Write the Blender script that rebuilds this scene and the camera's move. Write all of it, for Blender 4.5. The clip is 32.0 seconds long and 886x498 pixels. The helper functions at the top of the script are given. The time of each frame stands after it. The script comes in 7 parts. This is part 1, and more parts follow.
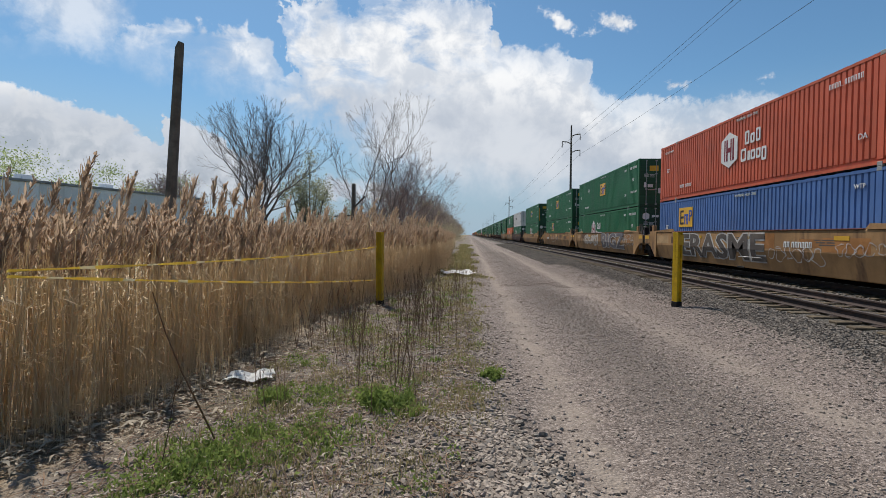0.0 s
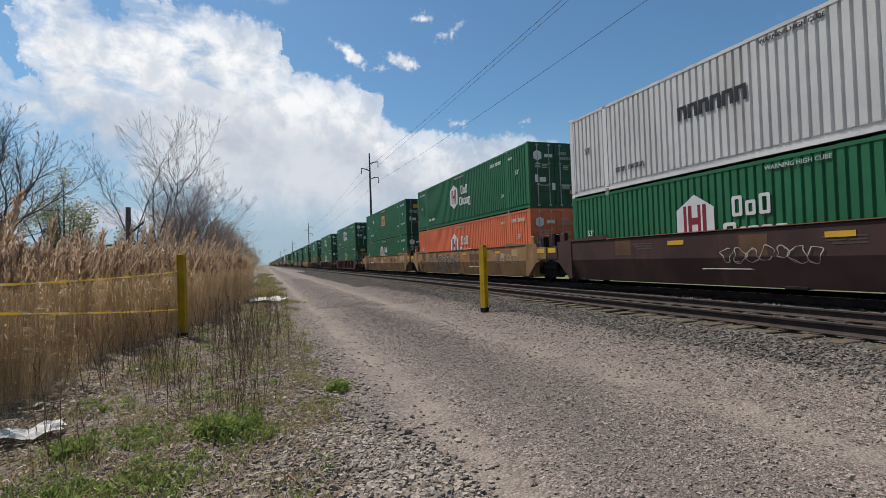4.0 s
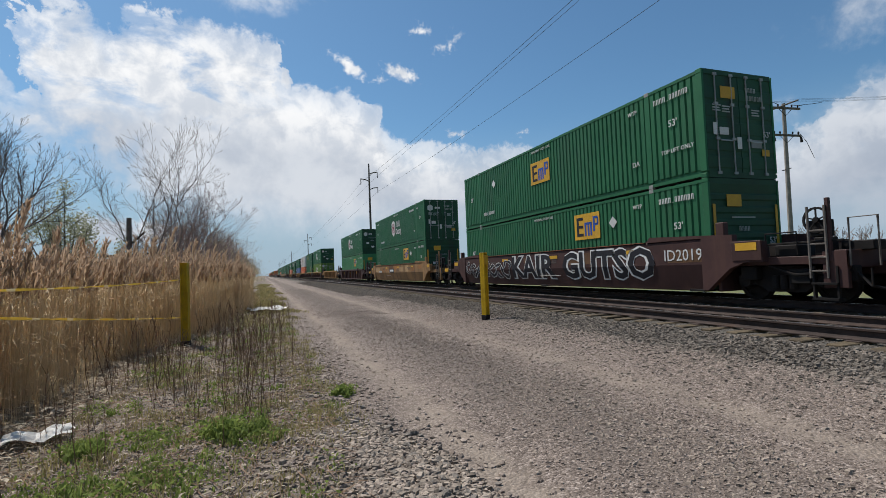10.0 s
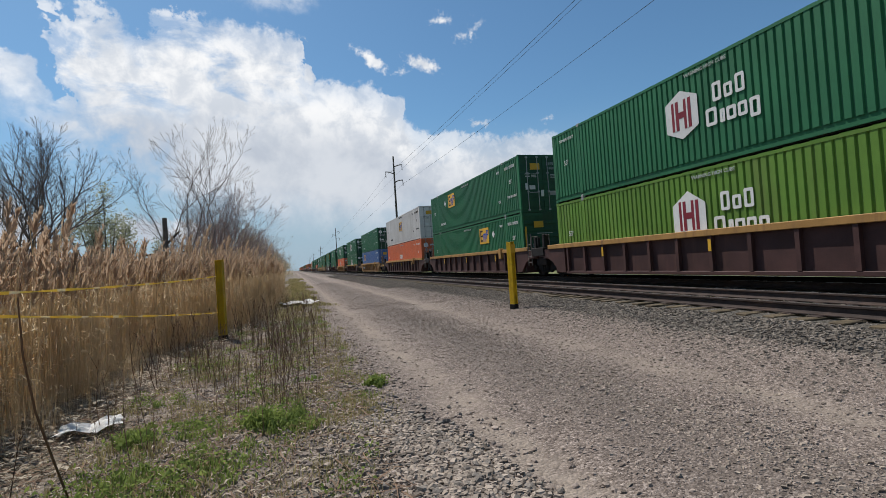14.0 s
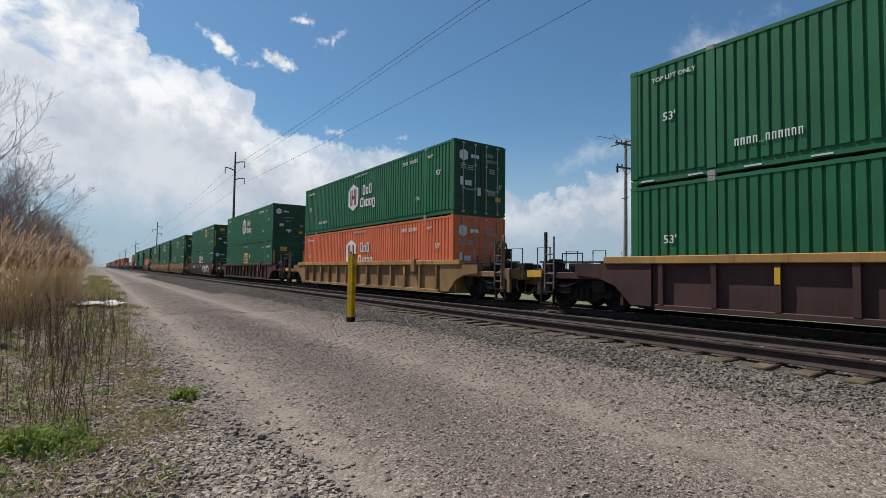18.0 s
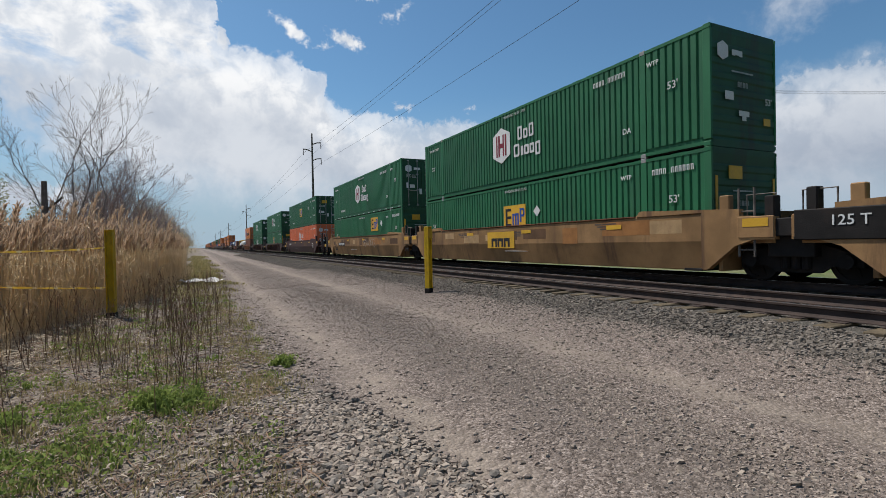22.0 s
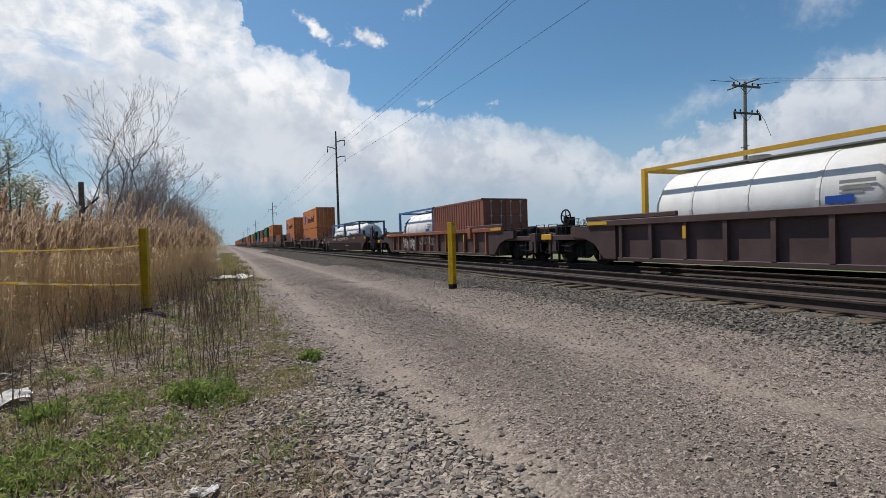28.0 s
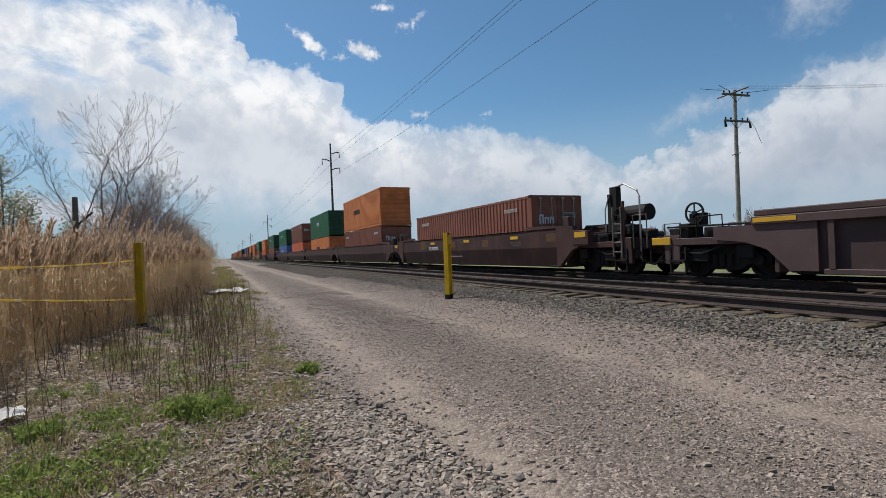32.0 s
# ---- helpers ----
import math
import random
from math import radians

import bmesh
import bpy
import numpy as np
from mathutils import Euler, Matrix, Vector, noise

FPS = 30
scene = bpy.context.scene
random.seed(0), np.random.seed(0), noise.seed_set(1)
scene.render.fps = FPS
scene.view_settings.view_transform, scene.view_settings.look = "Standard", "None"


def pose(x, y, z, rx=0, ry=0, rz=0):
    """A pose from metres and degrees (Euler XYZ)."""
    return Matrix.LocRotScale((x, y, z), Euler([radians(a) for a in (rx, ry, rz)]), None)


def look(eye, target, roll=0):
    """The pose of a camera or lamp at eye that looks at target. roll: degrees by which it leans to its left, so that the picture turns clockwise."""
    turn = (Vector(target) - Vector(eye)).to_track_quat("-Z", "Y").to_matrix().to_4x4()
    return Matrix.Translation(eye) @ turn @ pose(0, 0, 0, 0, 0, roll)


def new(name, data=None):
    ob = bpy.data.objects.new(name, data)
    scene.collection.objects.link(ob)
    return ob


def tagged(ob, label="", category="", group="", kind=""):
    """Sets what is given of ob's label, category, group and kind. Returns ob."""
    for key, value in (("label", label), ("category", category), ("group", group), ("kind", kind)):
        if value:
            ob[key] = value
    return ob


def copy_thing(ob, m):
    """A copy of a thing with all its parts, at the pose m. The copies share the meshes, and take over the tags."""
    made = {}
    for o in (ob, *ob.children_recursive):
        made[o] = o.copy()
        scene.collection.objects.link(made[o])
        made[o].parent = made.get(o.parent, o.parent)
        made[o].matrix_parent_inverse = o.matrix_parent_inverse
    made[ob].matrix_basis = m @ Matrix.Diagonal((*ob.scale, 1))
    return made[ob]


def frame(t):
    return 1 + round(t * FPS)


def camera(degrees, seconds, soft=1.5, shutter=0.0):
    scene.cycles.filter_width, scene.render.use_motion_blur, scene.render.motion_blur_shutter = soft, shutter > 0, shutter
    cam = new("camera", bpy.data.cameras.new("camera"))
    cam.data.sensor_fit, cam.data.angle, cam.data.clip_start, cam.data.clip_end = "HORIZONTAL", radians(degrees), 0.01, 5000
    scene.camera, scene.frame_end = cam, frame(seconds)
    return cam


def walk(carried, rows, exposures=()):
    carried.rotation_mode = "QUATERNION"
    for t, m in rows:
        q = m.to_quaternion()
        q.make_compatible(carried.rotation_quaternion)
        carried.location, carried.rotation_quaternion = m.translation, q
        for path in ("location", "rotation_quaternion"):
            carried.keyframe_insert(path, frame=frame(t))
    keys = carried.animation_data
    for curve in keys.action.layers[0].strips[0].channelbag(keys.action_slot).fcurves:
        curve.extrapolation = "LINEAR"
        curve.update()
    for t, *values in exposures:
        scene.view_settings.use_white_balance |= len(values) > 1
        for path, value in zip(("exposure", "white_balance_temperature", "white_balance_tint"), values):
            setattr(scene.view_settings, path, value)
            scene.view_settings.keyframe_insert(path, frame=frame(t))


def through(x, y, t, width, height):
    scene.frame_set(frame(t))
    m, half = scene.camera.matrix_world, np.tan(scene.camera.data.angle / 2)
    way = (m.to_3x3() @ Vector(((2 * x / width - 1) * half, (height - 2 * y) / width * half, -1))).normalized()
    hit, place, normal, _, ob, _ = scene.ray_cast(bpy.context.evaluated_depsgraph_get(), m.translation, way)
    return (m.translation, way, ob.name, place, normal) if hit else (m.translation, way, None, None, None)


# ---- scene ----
# Camera: seconds, place in metres, pitch, roll, yaw in degrees
PATH = [
    (0.0, 0.542, -0.009, 1.781, -1.69, -0.43, 2.99),
    (0.5, 0.331, 0.128, 1.745, -3.60, 0.07, -6.28),
    (1.0, 0.224, 0.216, 1.807, -5.22, 3.38, -18.43),
    (1.5, 0.188, 0.056, 1.804, -1.62, 3.05, -21.18),
    (2.0, 0.206, 0.106, 1.760, 0.23, 2.63, -16.25),
    (2.5, 0.238, 0.173, 1.760, -1.14, 4.80, -15.89),
    (4.5, 0.002, 0.047, 1.488, 1.55, 1.57, -21.25),
    (5.0, -0.005, 0.036, 1.480, 0.56, 3.03, -23.58),
    (5.5, 0.014, 0.035, 1.490, 2.10, 3.25, -29.67),
    (6.0, 0.047, -0.003, 1.508, 4.14, 3.57, -34.19),
    (6.5, 0.042, -0.107, 1.479, 3.33, 7.43, -41.15),
    (7.0, 0.011, -0.131, 1.485, 3.57, 8.76, -33.00),
    (7.5, -0.015, -0.049, 1.471, 1.11, 5.54, -25.86),
    (8.0, -0.022, -0.006, 1.471, 0.90, 5.06, -22.48),
    (8.5, -0.020, 0.005, 1.469, 1.39, 4.10, -20.11),
    (9.0, -0.015, 0.011, 1.452, 1.75, 3.19, -18.73),
    (9.5, -0.034, 0.008, 1.476, 1.21, 3.19, -18.64),
    (10.0, -0.028, 0.015, 1.480, 2.31, 2.26, -20.07),
    (10.5, -0.033, 0.000, 1.477, 2.61, 2.20, -21.41),
    (11.0, -0.039, -0.015, 1.480, 3.04, 3.90, -19.83),
    (11.5, -0.036, 0.003, 1.478, 2.22, 3.65, -15.86),
    (12.0, -0.045, 0.013, 1.480, 1.90, 3.69, -14.35),
    (12.5, -0.039, 0.012, 1.474, 2.00, 3.88, -14.33),
    (13.0, -0.049, -0.003, 1.469, 2.17, 3.63, -14.88),
    (13.5, -0.037, 0.005, 1.471, 1.99, 3.47, -15.46),
    (14.0, -0.044, -0.028, 1.481, 1.38, 3.77, -16.91),
    (14.5, -0.044, -0.018, 1.478, 0.87, 3.62, -17.96),
    (16.5, -0.055, -0.029, 1.452, 2.12, 1.82, -21.28),
    (17.0, -0.002, 0.008, 1.467, 0.79, -2.94, -30.22),
    (17.5, 0.023, -0.053, 1.467, 1.40, -2.45, -34.85),
    (18.0, 0.012, -0.033, 1.458, 2.51, -0.70, -35.08),
    (18.5, -0.039, 0.016, 1.444, 2.88, 1.38, -23.47),
    (19.0, -0.027, 0.050, 1.444, 2.52, 3.99, -18.61),
    (19.5, -0.043, 0.009, 1.437, 2.91, 4.50, -16.77),
    (20.0, -0.044, -0.008, 1.442, 1.48, 3.39, -20.08),
    (20.5, -0.019, 0.026, 1.422, -2.42, 1.69, -23.96),
    (21.0, -0.038, -0.000, 1.434, -0.11, 0.95, -26.15),
    (21.5, -0.036, -0.015, 1.430, -0.67, 1.47, -26.89),
    (22.0, -0.034, -0.010, 1.428, -0.75, 1.21, -26.54),
    (22.5, -0.032, -0.005, 1.434, -0.97, 1.57, -25.48),
    (23.0, -0.016, 0.001, 1.427, -1.17, 1.60, -25.27),
    (23.5, -0.031, -0.001, 1.428, -1.12, 1.58, -25.31),
    (24.0, -0.036, -0.014, 1.439, -0.90, 1.84, -25.04),
    (24.5, -0.040, -0.018, 1.452, -0.62, 1.16, -24.89),
    (25.0, -0.050, -0.030, 1.448, -0.24, 0.90, -25.11),
    (25.5, -0.057, -0.023, 1.436, -0.41, -0.32, -25.04),
    (26.0, -0.056, -0.023, 1.436, -0.77, 0.84, -24.20),
    (26.5, -0.047, -0.022, 1.431, -0.89, 1.40, -23.36),
    (28.5, -0.051, -0.035, 1.428, -1.39, 1.67, -24.08),
    (29.0, -0.057, -0.035, 1.437, -1.68, 1.54, -24.35),
    (29.5, -0.056, -0.042, 1.436, -1.90, 1.14, -24.54),
    (30.0, -0.050, -0.040, 1.426, -2.26, 2.17, -24.84),
    (30.5, -0.053, -0.044, 1.430, -1.01, 2.67, -25.10),
    (31.0, -0.056, -0.033, 1.424, -0.80, 2.35, -24.91),
    (31.5, -0.055, -0.038, 1.428, -0.63, 2.54, -24.84),
    (32.0, -0.063, -0.052, 1.431, 0.02, 2.41, -24.33),
]
cam = camera(84.1, 32.0, soft=0.8)
walk(cam, [(t, pose(x, y, z, 90 + pitch, roll, yaw)) for t, x, y, z, pitch, roll, yaw in PATH])

# ---- world: blue spring sky with a broad cloud bank, sun ahead to the left ----
SUN_AZ, SUN_EL = radians(-29), radians(58)      # azimuth from the track's direction (y), left negative
SUN_DIR = Vector((math.sin(SUN_AZ) * math.cos(SUN_EL), math.cos(SUN_AZ) * math.cos(SUN_EL), math.sin(SUN_EL)))


class Nodes:
    """Short hand for node trees."""

    def __init__(self, tree):
        self.tree = tree

    def add(self, kind):
        return self.tree.nodes.new(kind)

    def link(self, a, b):
        self.tree.links.new(a, b)

    def put(self, socket, value):
        if isinstance(value, bpy.types.NodeSocket):
            self.link(value, socket)
        else:
            socket.default_value = value

    def math(self, op, a, b=0.0, c=0.0, clamp=False):
        n = self.add("ShaderNodeMath")
        n.operation, n.use_clamp = op, clamp
        for s, v in zip(n.inputs, (a, b, c)):
            self.put(s, v)
        return n.outputs[0]

    def noise(self, vec, scale, detail=4.0, rough=0.55, dist=0.0):
        n = self.add("ShaderNodeTexNoise")
        if vec is not None:
            self.link(vec, n.inputs["Vector"])
        n.inputs["Scale"].default_value = scale
        n.inputs["Detail"].default_value = detail
        n.inputs["Roughness"].default_value = rough
        n.inputs["Distortion"].default_value = dist
        return n.outputs["Fac"]

    def ramp(self, fac, stops):
        n = self.add("ShaderNodeValToRGB")
        self.put(n.inputs[0], fac)
        el = n.color_ramp.elements
        while len(el) < len(stops):
            el.new(0.5)
        for e, (p, c) in zip(el, stops):
            e.position, e.color = p, c if len(c) == 4 else (*c, 1)
        return n.outputs[0]

    def mix(self, fac, a, b, mode="MIX"):
        n = self.add("ShaderNodeMix")
        n.data_type, n.blend_type = "RGBA", mode
        self.put(n.inputs[0], fac)
        for s, v in ((n.inputs[6], a), (n.inputs[7], b)):
            self.put(s, (*v, 1) if isinstance(v, tuple) and len(v) == 3 else v)
        return n.outputs[2]

    def step(self, v, lo, hi):
        n = self.add("ShaderNodeMapRange")
        n.interpolation_type = "SMOOTHSTEP"
        self.put(n.inputs[0], v)
        n.inputs[1].default_value, n.inputs[2].default_value = lo, hi
        return n.outputs[0]


def build_world():
    world = bpy.data.worlds.new("sky")
    scene.world = world
    world.use_nodes = True
    t = Nodes(world.node_tree)
    t.tree.nodes.clear()
    sky = t.add("ShaderNodeTexSky")
    sky.sky_type = "NISHITA"
    sky.sun_disc = False
    sky.sun_elevation = SUN_EL
    sky.sun_rotation = SUN_AZ
    sky.air_density, sky.dust_density, sky.ozone_density = 1.0, 0.6, 1.6
    way = t.add("ShaderNodeTexCoord").outputs["Generated"]
    sep = t.add("ShaderNodeSeparateXYZ")
    t.link(way, sep.inputs[0])
    x, y, z = sep.outputs
    az = t.math("MULTIPLY", t.math("ARCTAN2", x, y), 57.2958)
    el = t.math("MULTIPLY", t.math("ARCSINE", z), 57.2958)
    n2 = t.noise(way, 9.0, 9.0, 0.58, 0.15)
    n3 = t.noise(way, 27.0, 8.0, 0.58, 0.3)
    n4 = t.noise(way, 80.0, 5.0, 0.6, 0.3)

    def swing(n, amount):
        return t.math("MULTIPLY", t.math("SUBTRACT", n, 0.5), amount)

    # the ragged edge, in degrees
    ragged = t.math("ADD", swing(n2, 5.0), t.math("ADD", swing(n3, 3.4), swing(n4, 1.6)))
    behind = t.step(t.math("ABSOLUTE", az), 75.0, 120.0)

    warp = t.math("ADD", az, t.math("ADD", swing(n2, 16.0), swing(n3, 5.0)))

    def along(pairs):
        """An elevation that changes with the azimuth, from -60 to 70 degrees."""
        stops = [((a + 60) / 130, (e / 60,) * 3) for a, e in pairs]
        return t.math("MULTIPLY", t.ramp(t.math("DIVIDE", t.math("ADD", warp, 60.0), 130.0), stops), 60.0)

    def blob(a, e, ra, re, tilt=0.0, peak=1.0):
        """How far, in degrees, a direction lies inside a cloud about azimuth a, elevation e."""
        da = t.math("SUBTRACT", az, a)
        de = t.math("SUBTRACT", t.math("SUBTRACT", el, e), t.math("MULTIPLY", da, tilt))
        da, de = t.math("DIVIDE", da, ra), t.math("DIVIDE", de, re)
        r2 = t.math("ADD", t.math("MULTIPLY", da, da), t.math("MULTIPLY", de, de))
        return t.math("MULTIPLY", t.math("SUBTRACT", 1.0, t.math("SQRT", r2)), re * peak)

    # the bank: a ragged bright top, a soft grey underside that fades into haze
    depth = t.math("SUBTRACT", t.math("SUBTRACT", along(BANK_TOP), t.math("MULTIPLY", behind, 9.0)), el)
    top = t.math("ADD", t.math("MINIMUM", depth, 5.0), ragged)
    for gap in GAPS:
        top = t.math("SUBTRACT", top, t.math("MAXIMUM", blob(*gap), 0.0))
    under = t.step(t.math("ADD", t.math("SUBTRACT", el, along(BANK_BASE)), t.math("MULTIPLY", ragged, 0.8)), -3.0, 4.5)
    bank = t.math("MULTIPLY", t.math("ADD", t.math("MULTIPLY", t.step(top, -0.25, 0.7), 0.62), t.math("MULTIPLY", t.step(top, 0.0, 4.0), 0.38)), under)
    small = None
    for b in CLOUDS:
        small = blob(*b) if small is None else t.math("MAXIMUM", small, blob(*b))
    small = t.step(t.math("ADD", small, t.math("ADD", swing(n3, 2.6), swing(n4, 2.0))), -0.2, 0.8)
    # the lone heap low on the left, with a grey foot
    heap_in = t.math("MINIMUM", t.math("SUBTRACT", along(HEAP_TOP), el), 5.0)
    heap = t.math("MULTIPLY", t.step(t.math("ADD", heap_in, ragged), -0.1, 0.5), t.step(el, 1.5, 5.5))
    # thin sheets: soft, half clear
    soft = None
    for b in VEILS:
        soft = blob(*b) if soft is None else t.math("MAXIMUM", soft, blob(*b))
    soft = t.math("MULTIPLY", t.step(t.math("ADD", soft, t.math("MULTIPLY", ragged, 1.2)), -1.2, 3.2), 0.6)
    # streaks of blue through the high arm of the bank
    stretched = t.add("ShaderNodeMapping")
    t.link(way, stretched.inputs[0])
    stretched.inputs["Rotation"].default_value = (0.0, radians(-14), 0.0)
    stretched.inputs["Scale"].default_value = (8.0, 8.0, 17.0)
    streaks = t.step(t.noise(stretched.outputs[0], 1.0, 8.0, 0.58, 0.4), 0.47, 0.64)
    arm = t.math("MULTIPLY", t.step(az, 6.0, -6.0), t.step(el, 14.5, 19.0))
    bank = t.math("MULTIPLY", bank, t.math("SUBTRACT", 1.0, t.math("MULTIPLY", t.math("MULTIPLY", streaks, arm), 0.7)))
    mask = t.math("MAXIMUM", t.math("MAXIMUM", bank, small), t.math("MAXIMUM", soft, heap))
    # sunlit heads, lilac-grey bellies
    inside = t.math("ADD", depth, swing(n2, 7.0))
    belly = t.math("MULTIPLY", t.step(inside, 2.2, 8.5), t.step(el, 21.0, 12.0))
    heap_belly = t.math("MULTIPLY", heap, t.step(t.math("ADD", heap_in, swing(n3, 8.0)), 0.6, 3.6))
    lumps = t.math("ADD", t.math("MULTIPLY", n2, 0.5), t.math("MULTIPLY", n3, 0.5))
    white = t.mix(t.step(lumps, 0.40, 0.58), (0.70, 0.74, 0.80), (1.0, 1.0, 1.0))
    white = t.mix(t.math("MULTIPLY", belly, 0.85), white, t.mix(t.step(n2, 0.35, 0.65), (0.49, 0.54, 0.625), (0.64, 0.68, 0.745)))
    white = t.mix(t.math("MULTIPLY", heap_belly, 0.85), white, t.mix(t.step(n3, 0.35, 0.62), (0.40, 0.45, 0.52), (0.62, 0.65, 0.70)))
    haze = t.step(el, 17.0, 1.0)
    skyc = t.mix(1.0, sky.outputs[0], (SKY_GAIN * 0.85, SKY_GAIN * 1.20, SKY_GAIN * 1.34), "MULTIPLY")
    skyc = t.mix(t.math("MULTIPLY", haze, t.math("SUBTRACT", 0.9, t.math("MULTIPLY", behind, 0.6))), skyc, (0.39, 0.515, 0.64))
    # clouds away from the sun are a little greyer
    white = t.mix(t.step(az, 5.0, 40.0), white, t.mix(1.0, white, (0.70, 0.735, 0.79), "MULTIPLY"))
    cloud = t.mix(1.0, white, (CLOUD_GAIN,) * 3, "MULTIPLY")
    bg = t.add("ShaderNodeBackground")
    t.link(t.mix(t.math("MULTIPLY", mask, 0.97), skyc, cloud), bg.inputs[0])
    bg.inputs[1].default_value = 0.85
    t.link(bg.outputs[0], t.add("ShaderNodeOutputWorld").inputs[0])


SKY_GAIN, CLOUD_GAIN = 0.082, 1.08
# azimuth and elevation of the bank's upper and lower edge
BANK_TOP = [(-60, 15), (-37, 18), (-34, 21), (-24, 21.5), (-22, 19), (-20, 24.5), (-17.2, 26), (-15, 23.5), (-8, 26.2), (1.4, 25.2), (2.7, 20.8), (8, 20.6), (12.6, 19.2), (13.9, 16.6), (17, 14.6), (28, 13.9),
            (36, 12.2), (40.5, 10.6), (43.5, 8.3), (46.5, 8.7), (51, 11.4), (58, 12.2), (60.5, 15), (70, 15)]
BANK_BASE = [(-60, 14), (-38, 18.5), (-30, 17), (-24, 16), (-19.5, 14), (-16, 11), (-11, 8.5), (-3, 5.5), (8, 4.5), (20, 4.0), (40, 3.5), (70, 3.0)]
HEAP_TOP = [(-60, 12), (-45, 13), (-41.5, 12.3), (-37, 11.3), (-34, 9.2), (-32, 11.8), (-29.5, 11.2), (-26, 9.8), (-23.5, 6.5), (-21, 3), (-12, 3), (-10, 0), (70, 0)]
# azimuth, elevation, half widths, tilt, strength
GAPS = [(-19.6, 17.6, 3.6, 2.6, -0.2, 1.6), (-12.5, 17.0, 5.0, 1.0, 0.1, 1.5), (-27, 18.0, 4.0, 0.8, -0.2, 1.2)]
CLOUDS = [
    (10.1, 22.7, 1.7, 0.75, -0.45, 1.4), (15.9, 22.2, 1.9, 0.8, -0.3, 1.5), (13.4, 21.5, 0.7, 0.35), (21.1, 24.6, 0.8, 0.45, 0.3, 0.5), (18.8, 26.2, 0.8, 0.25), 
    (30, 15.1, 0.8, 0.4), (22, 15.5, 0.9, 0.4), (-26, 27.5, 2.2, 0.6, -0.2), (-14.3, 5.0, 3.2, 1.5), (-10.2, 4.9, 2.4, 1.3),
]
VEILS = [(1.5, 29.3, 5.5, 1.8, 0.1, 1.6), (50.5, 12.4, 2.0, 0.7, 0.4, 1.2), (-40, 21, 5.5, 4.5, 0.0, 1.0), (62.5, 21.5, 4.5, 2.4, 0.3, 0.8), (66, 12.5, 8, 3.0, 0.0, 1.2), (54.5, 13.2, 2.4, 0.9, 0.15, 1.4)]
build_world()
sun = new("sun", bpy.data.lights.new("sun", "SUN"))
sun.data.energy, sun.data.angle, sun.data.color = 4.6, radians(0.6), (1.0, 0.955, 0.90)
sun.matrix_world = look(SUN_DIR * 50, (0, 0, 0))
scene.view_settings.exposure = 0.11

# ---- materials ----
def surface(name, colour, rough=0.6, metal=0.0, vary=0.25, scale=2.0, fine=40.0, bump=0.15, dirt=None, dirt_amount=0.4, dirt_scale=1.3, streak=False, spec=0.22):
    """Paint, metal, wood or stone: a base colour with blotches, fine grain, dirt patches and relief."""
    m = bpy.data.materials.new(name)
    m.use_nodes = True
    t = Nodes(m.node_tree)
    bsdf = t.tree.nodes["Principled BSDF"]
    co = t.add("ShaderNodeTexCoord").outputs["Object"]
    info = t.add("ShaderNodeObjectInfo").outputs["Random"]
    shift = t.add("ShaderNodeVectorMath")
    shift.operation = "ADD"
    t.link(co, shift.inputs[0])
    comb = t.add("ShaderNodeCombineXYZ")
    for i in range(3):
        t.link(t.math("MULTIPLY", info, 37.0 + 11 * i), comb.inputs[i])
    t.link(comb.outputs[0], shift.inputs[1])
    vec = shift.outputs[0]
    if streak:
        s = t.add("ShaderNodeMapping")
        t.link(vec, s.inputs[0])
        s.inputs["Scale"].default_value = (1.0, 1.0, 0.12)
        svec = s.outputs[0]
    else:
        svec = vec
    big = t.noise(vec, scale, 4.0, 0.6)
    grain = t.noise(vec, fine, 3.0, 0.6)
    lo = tuple(c * (1 - vary) for c in colour)
    hi = tuple(min(1, c * (1 + vary)) for c in colour)
    col = t.mix(t.step(big, 0.3, 0.7), lo, hi)
    col = t.mix(t.math("MULTIPLY", t.step(grain, 0.45, 0.75), 0.35), col, tuple(c * 0.6 for c in colour))
    tone = t.math("ADD", 0.9, t.math("MULTIPLY", info, 0.2))
    tint = t.add("ShaderNodeCombineColor")
    for i in range(3):
        t.link(tone, tint.inputs[i])
    col = t.mix(1.0, col, tint.outputs[0], "MULTIPLY")
    if dirt:
        d = t.step(t.noise(svec, dirt_scale, 6.0, 0.68), 0.5, 0.72)
        col = t.mix(t.math("MULTIPLY", d, dirt_amount), col, dirt)
    t.link(col, bsdf.inputs["Base Color"])
    bsdf.inputs["Metallic"].default_value = metal
    bsdf.inputs["Specular IOR Level"].default_value = spec
    t.link(t.math("ADD", rough - 0.1, t.math("MULTIPLY", big, 0.2)), bsdf.inputs["Roughness"])
    if bump:
        b = t.add("ShaderNodeBump")
        b.inputs["Strength"].default_value = bump
        b.inputs["Distance"].default_value = 0.02
        t.link(grain, b.inputs["Height"])
        t.link(b.outputs[0], bsdf.inputs["Normal"])
    return m


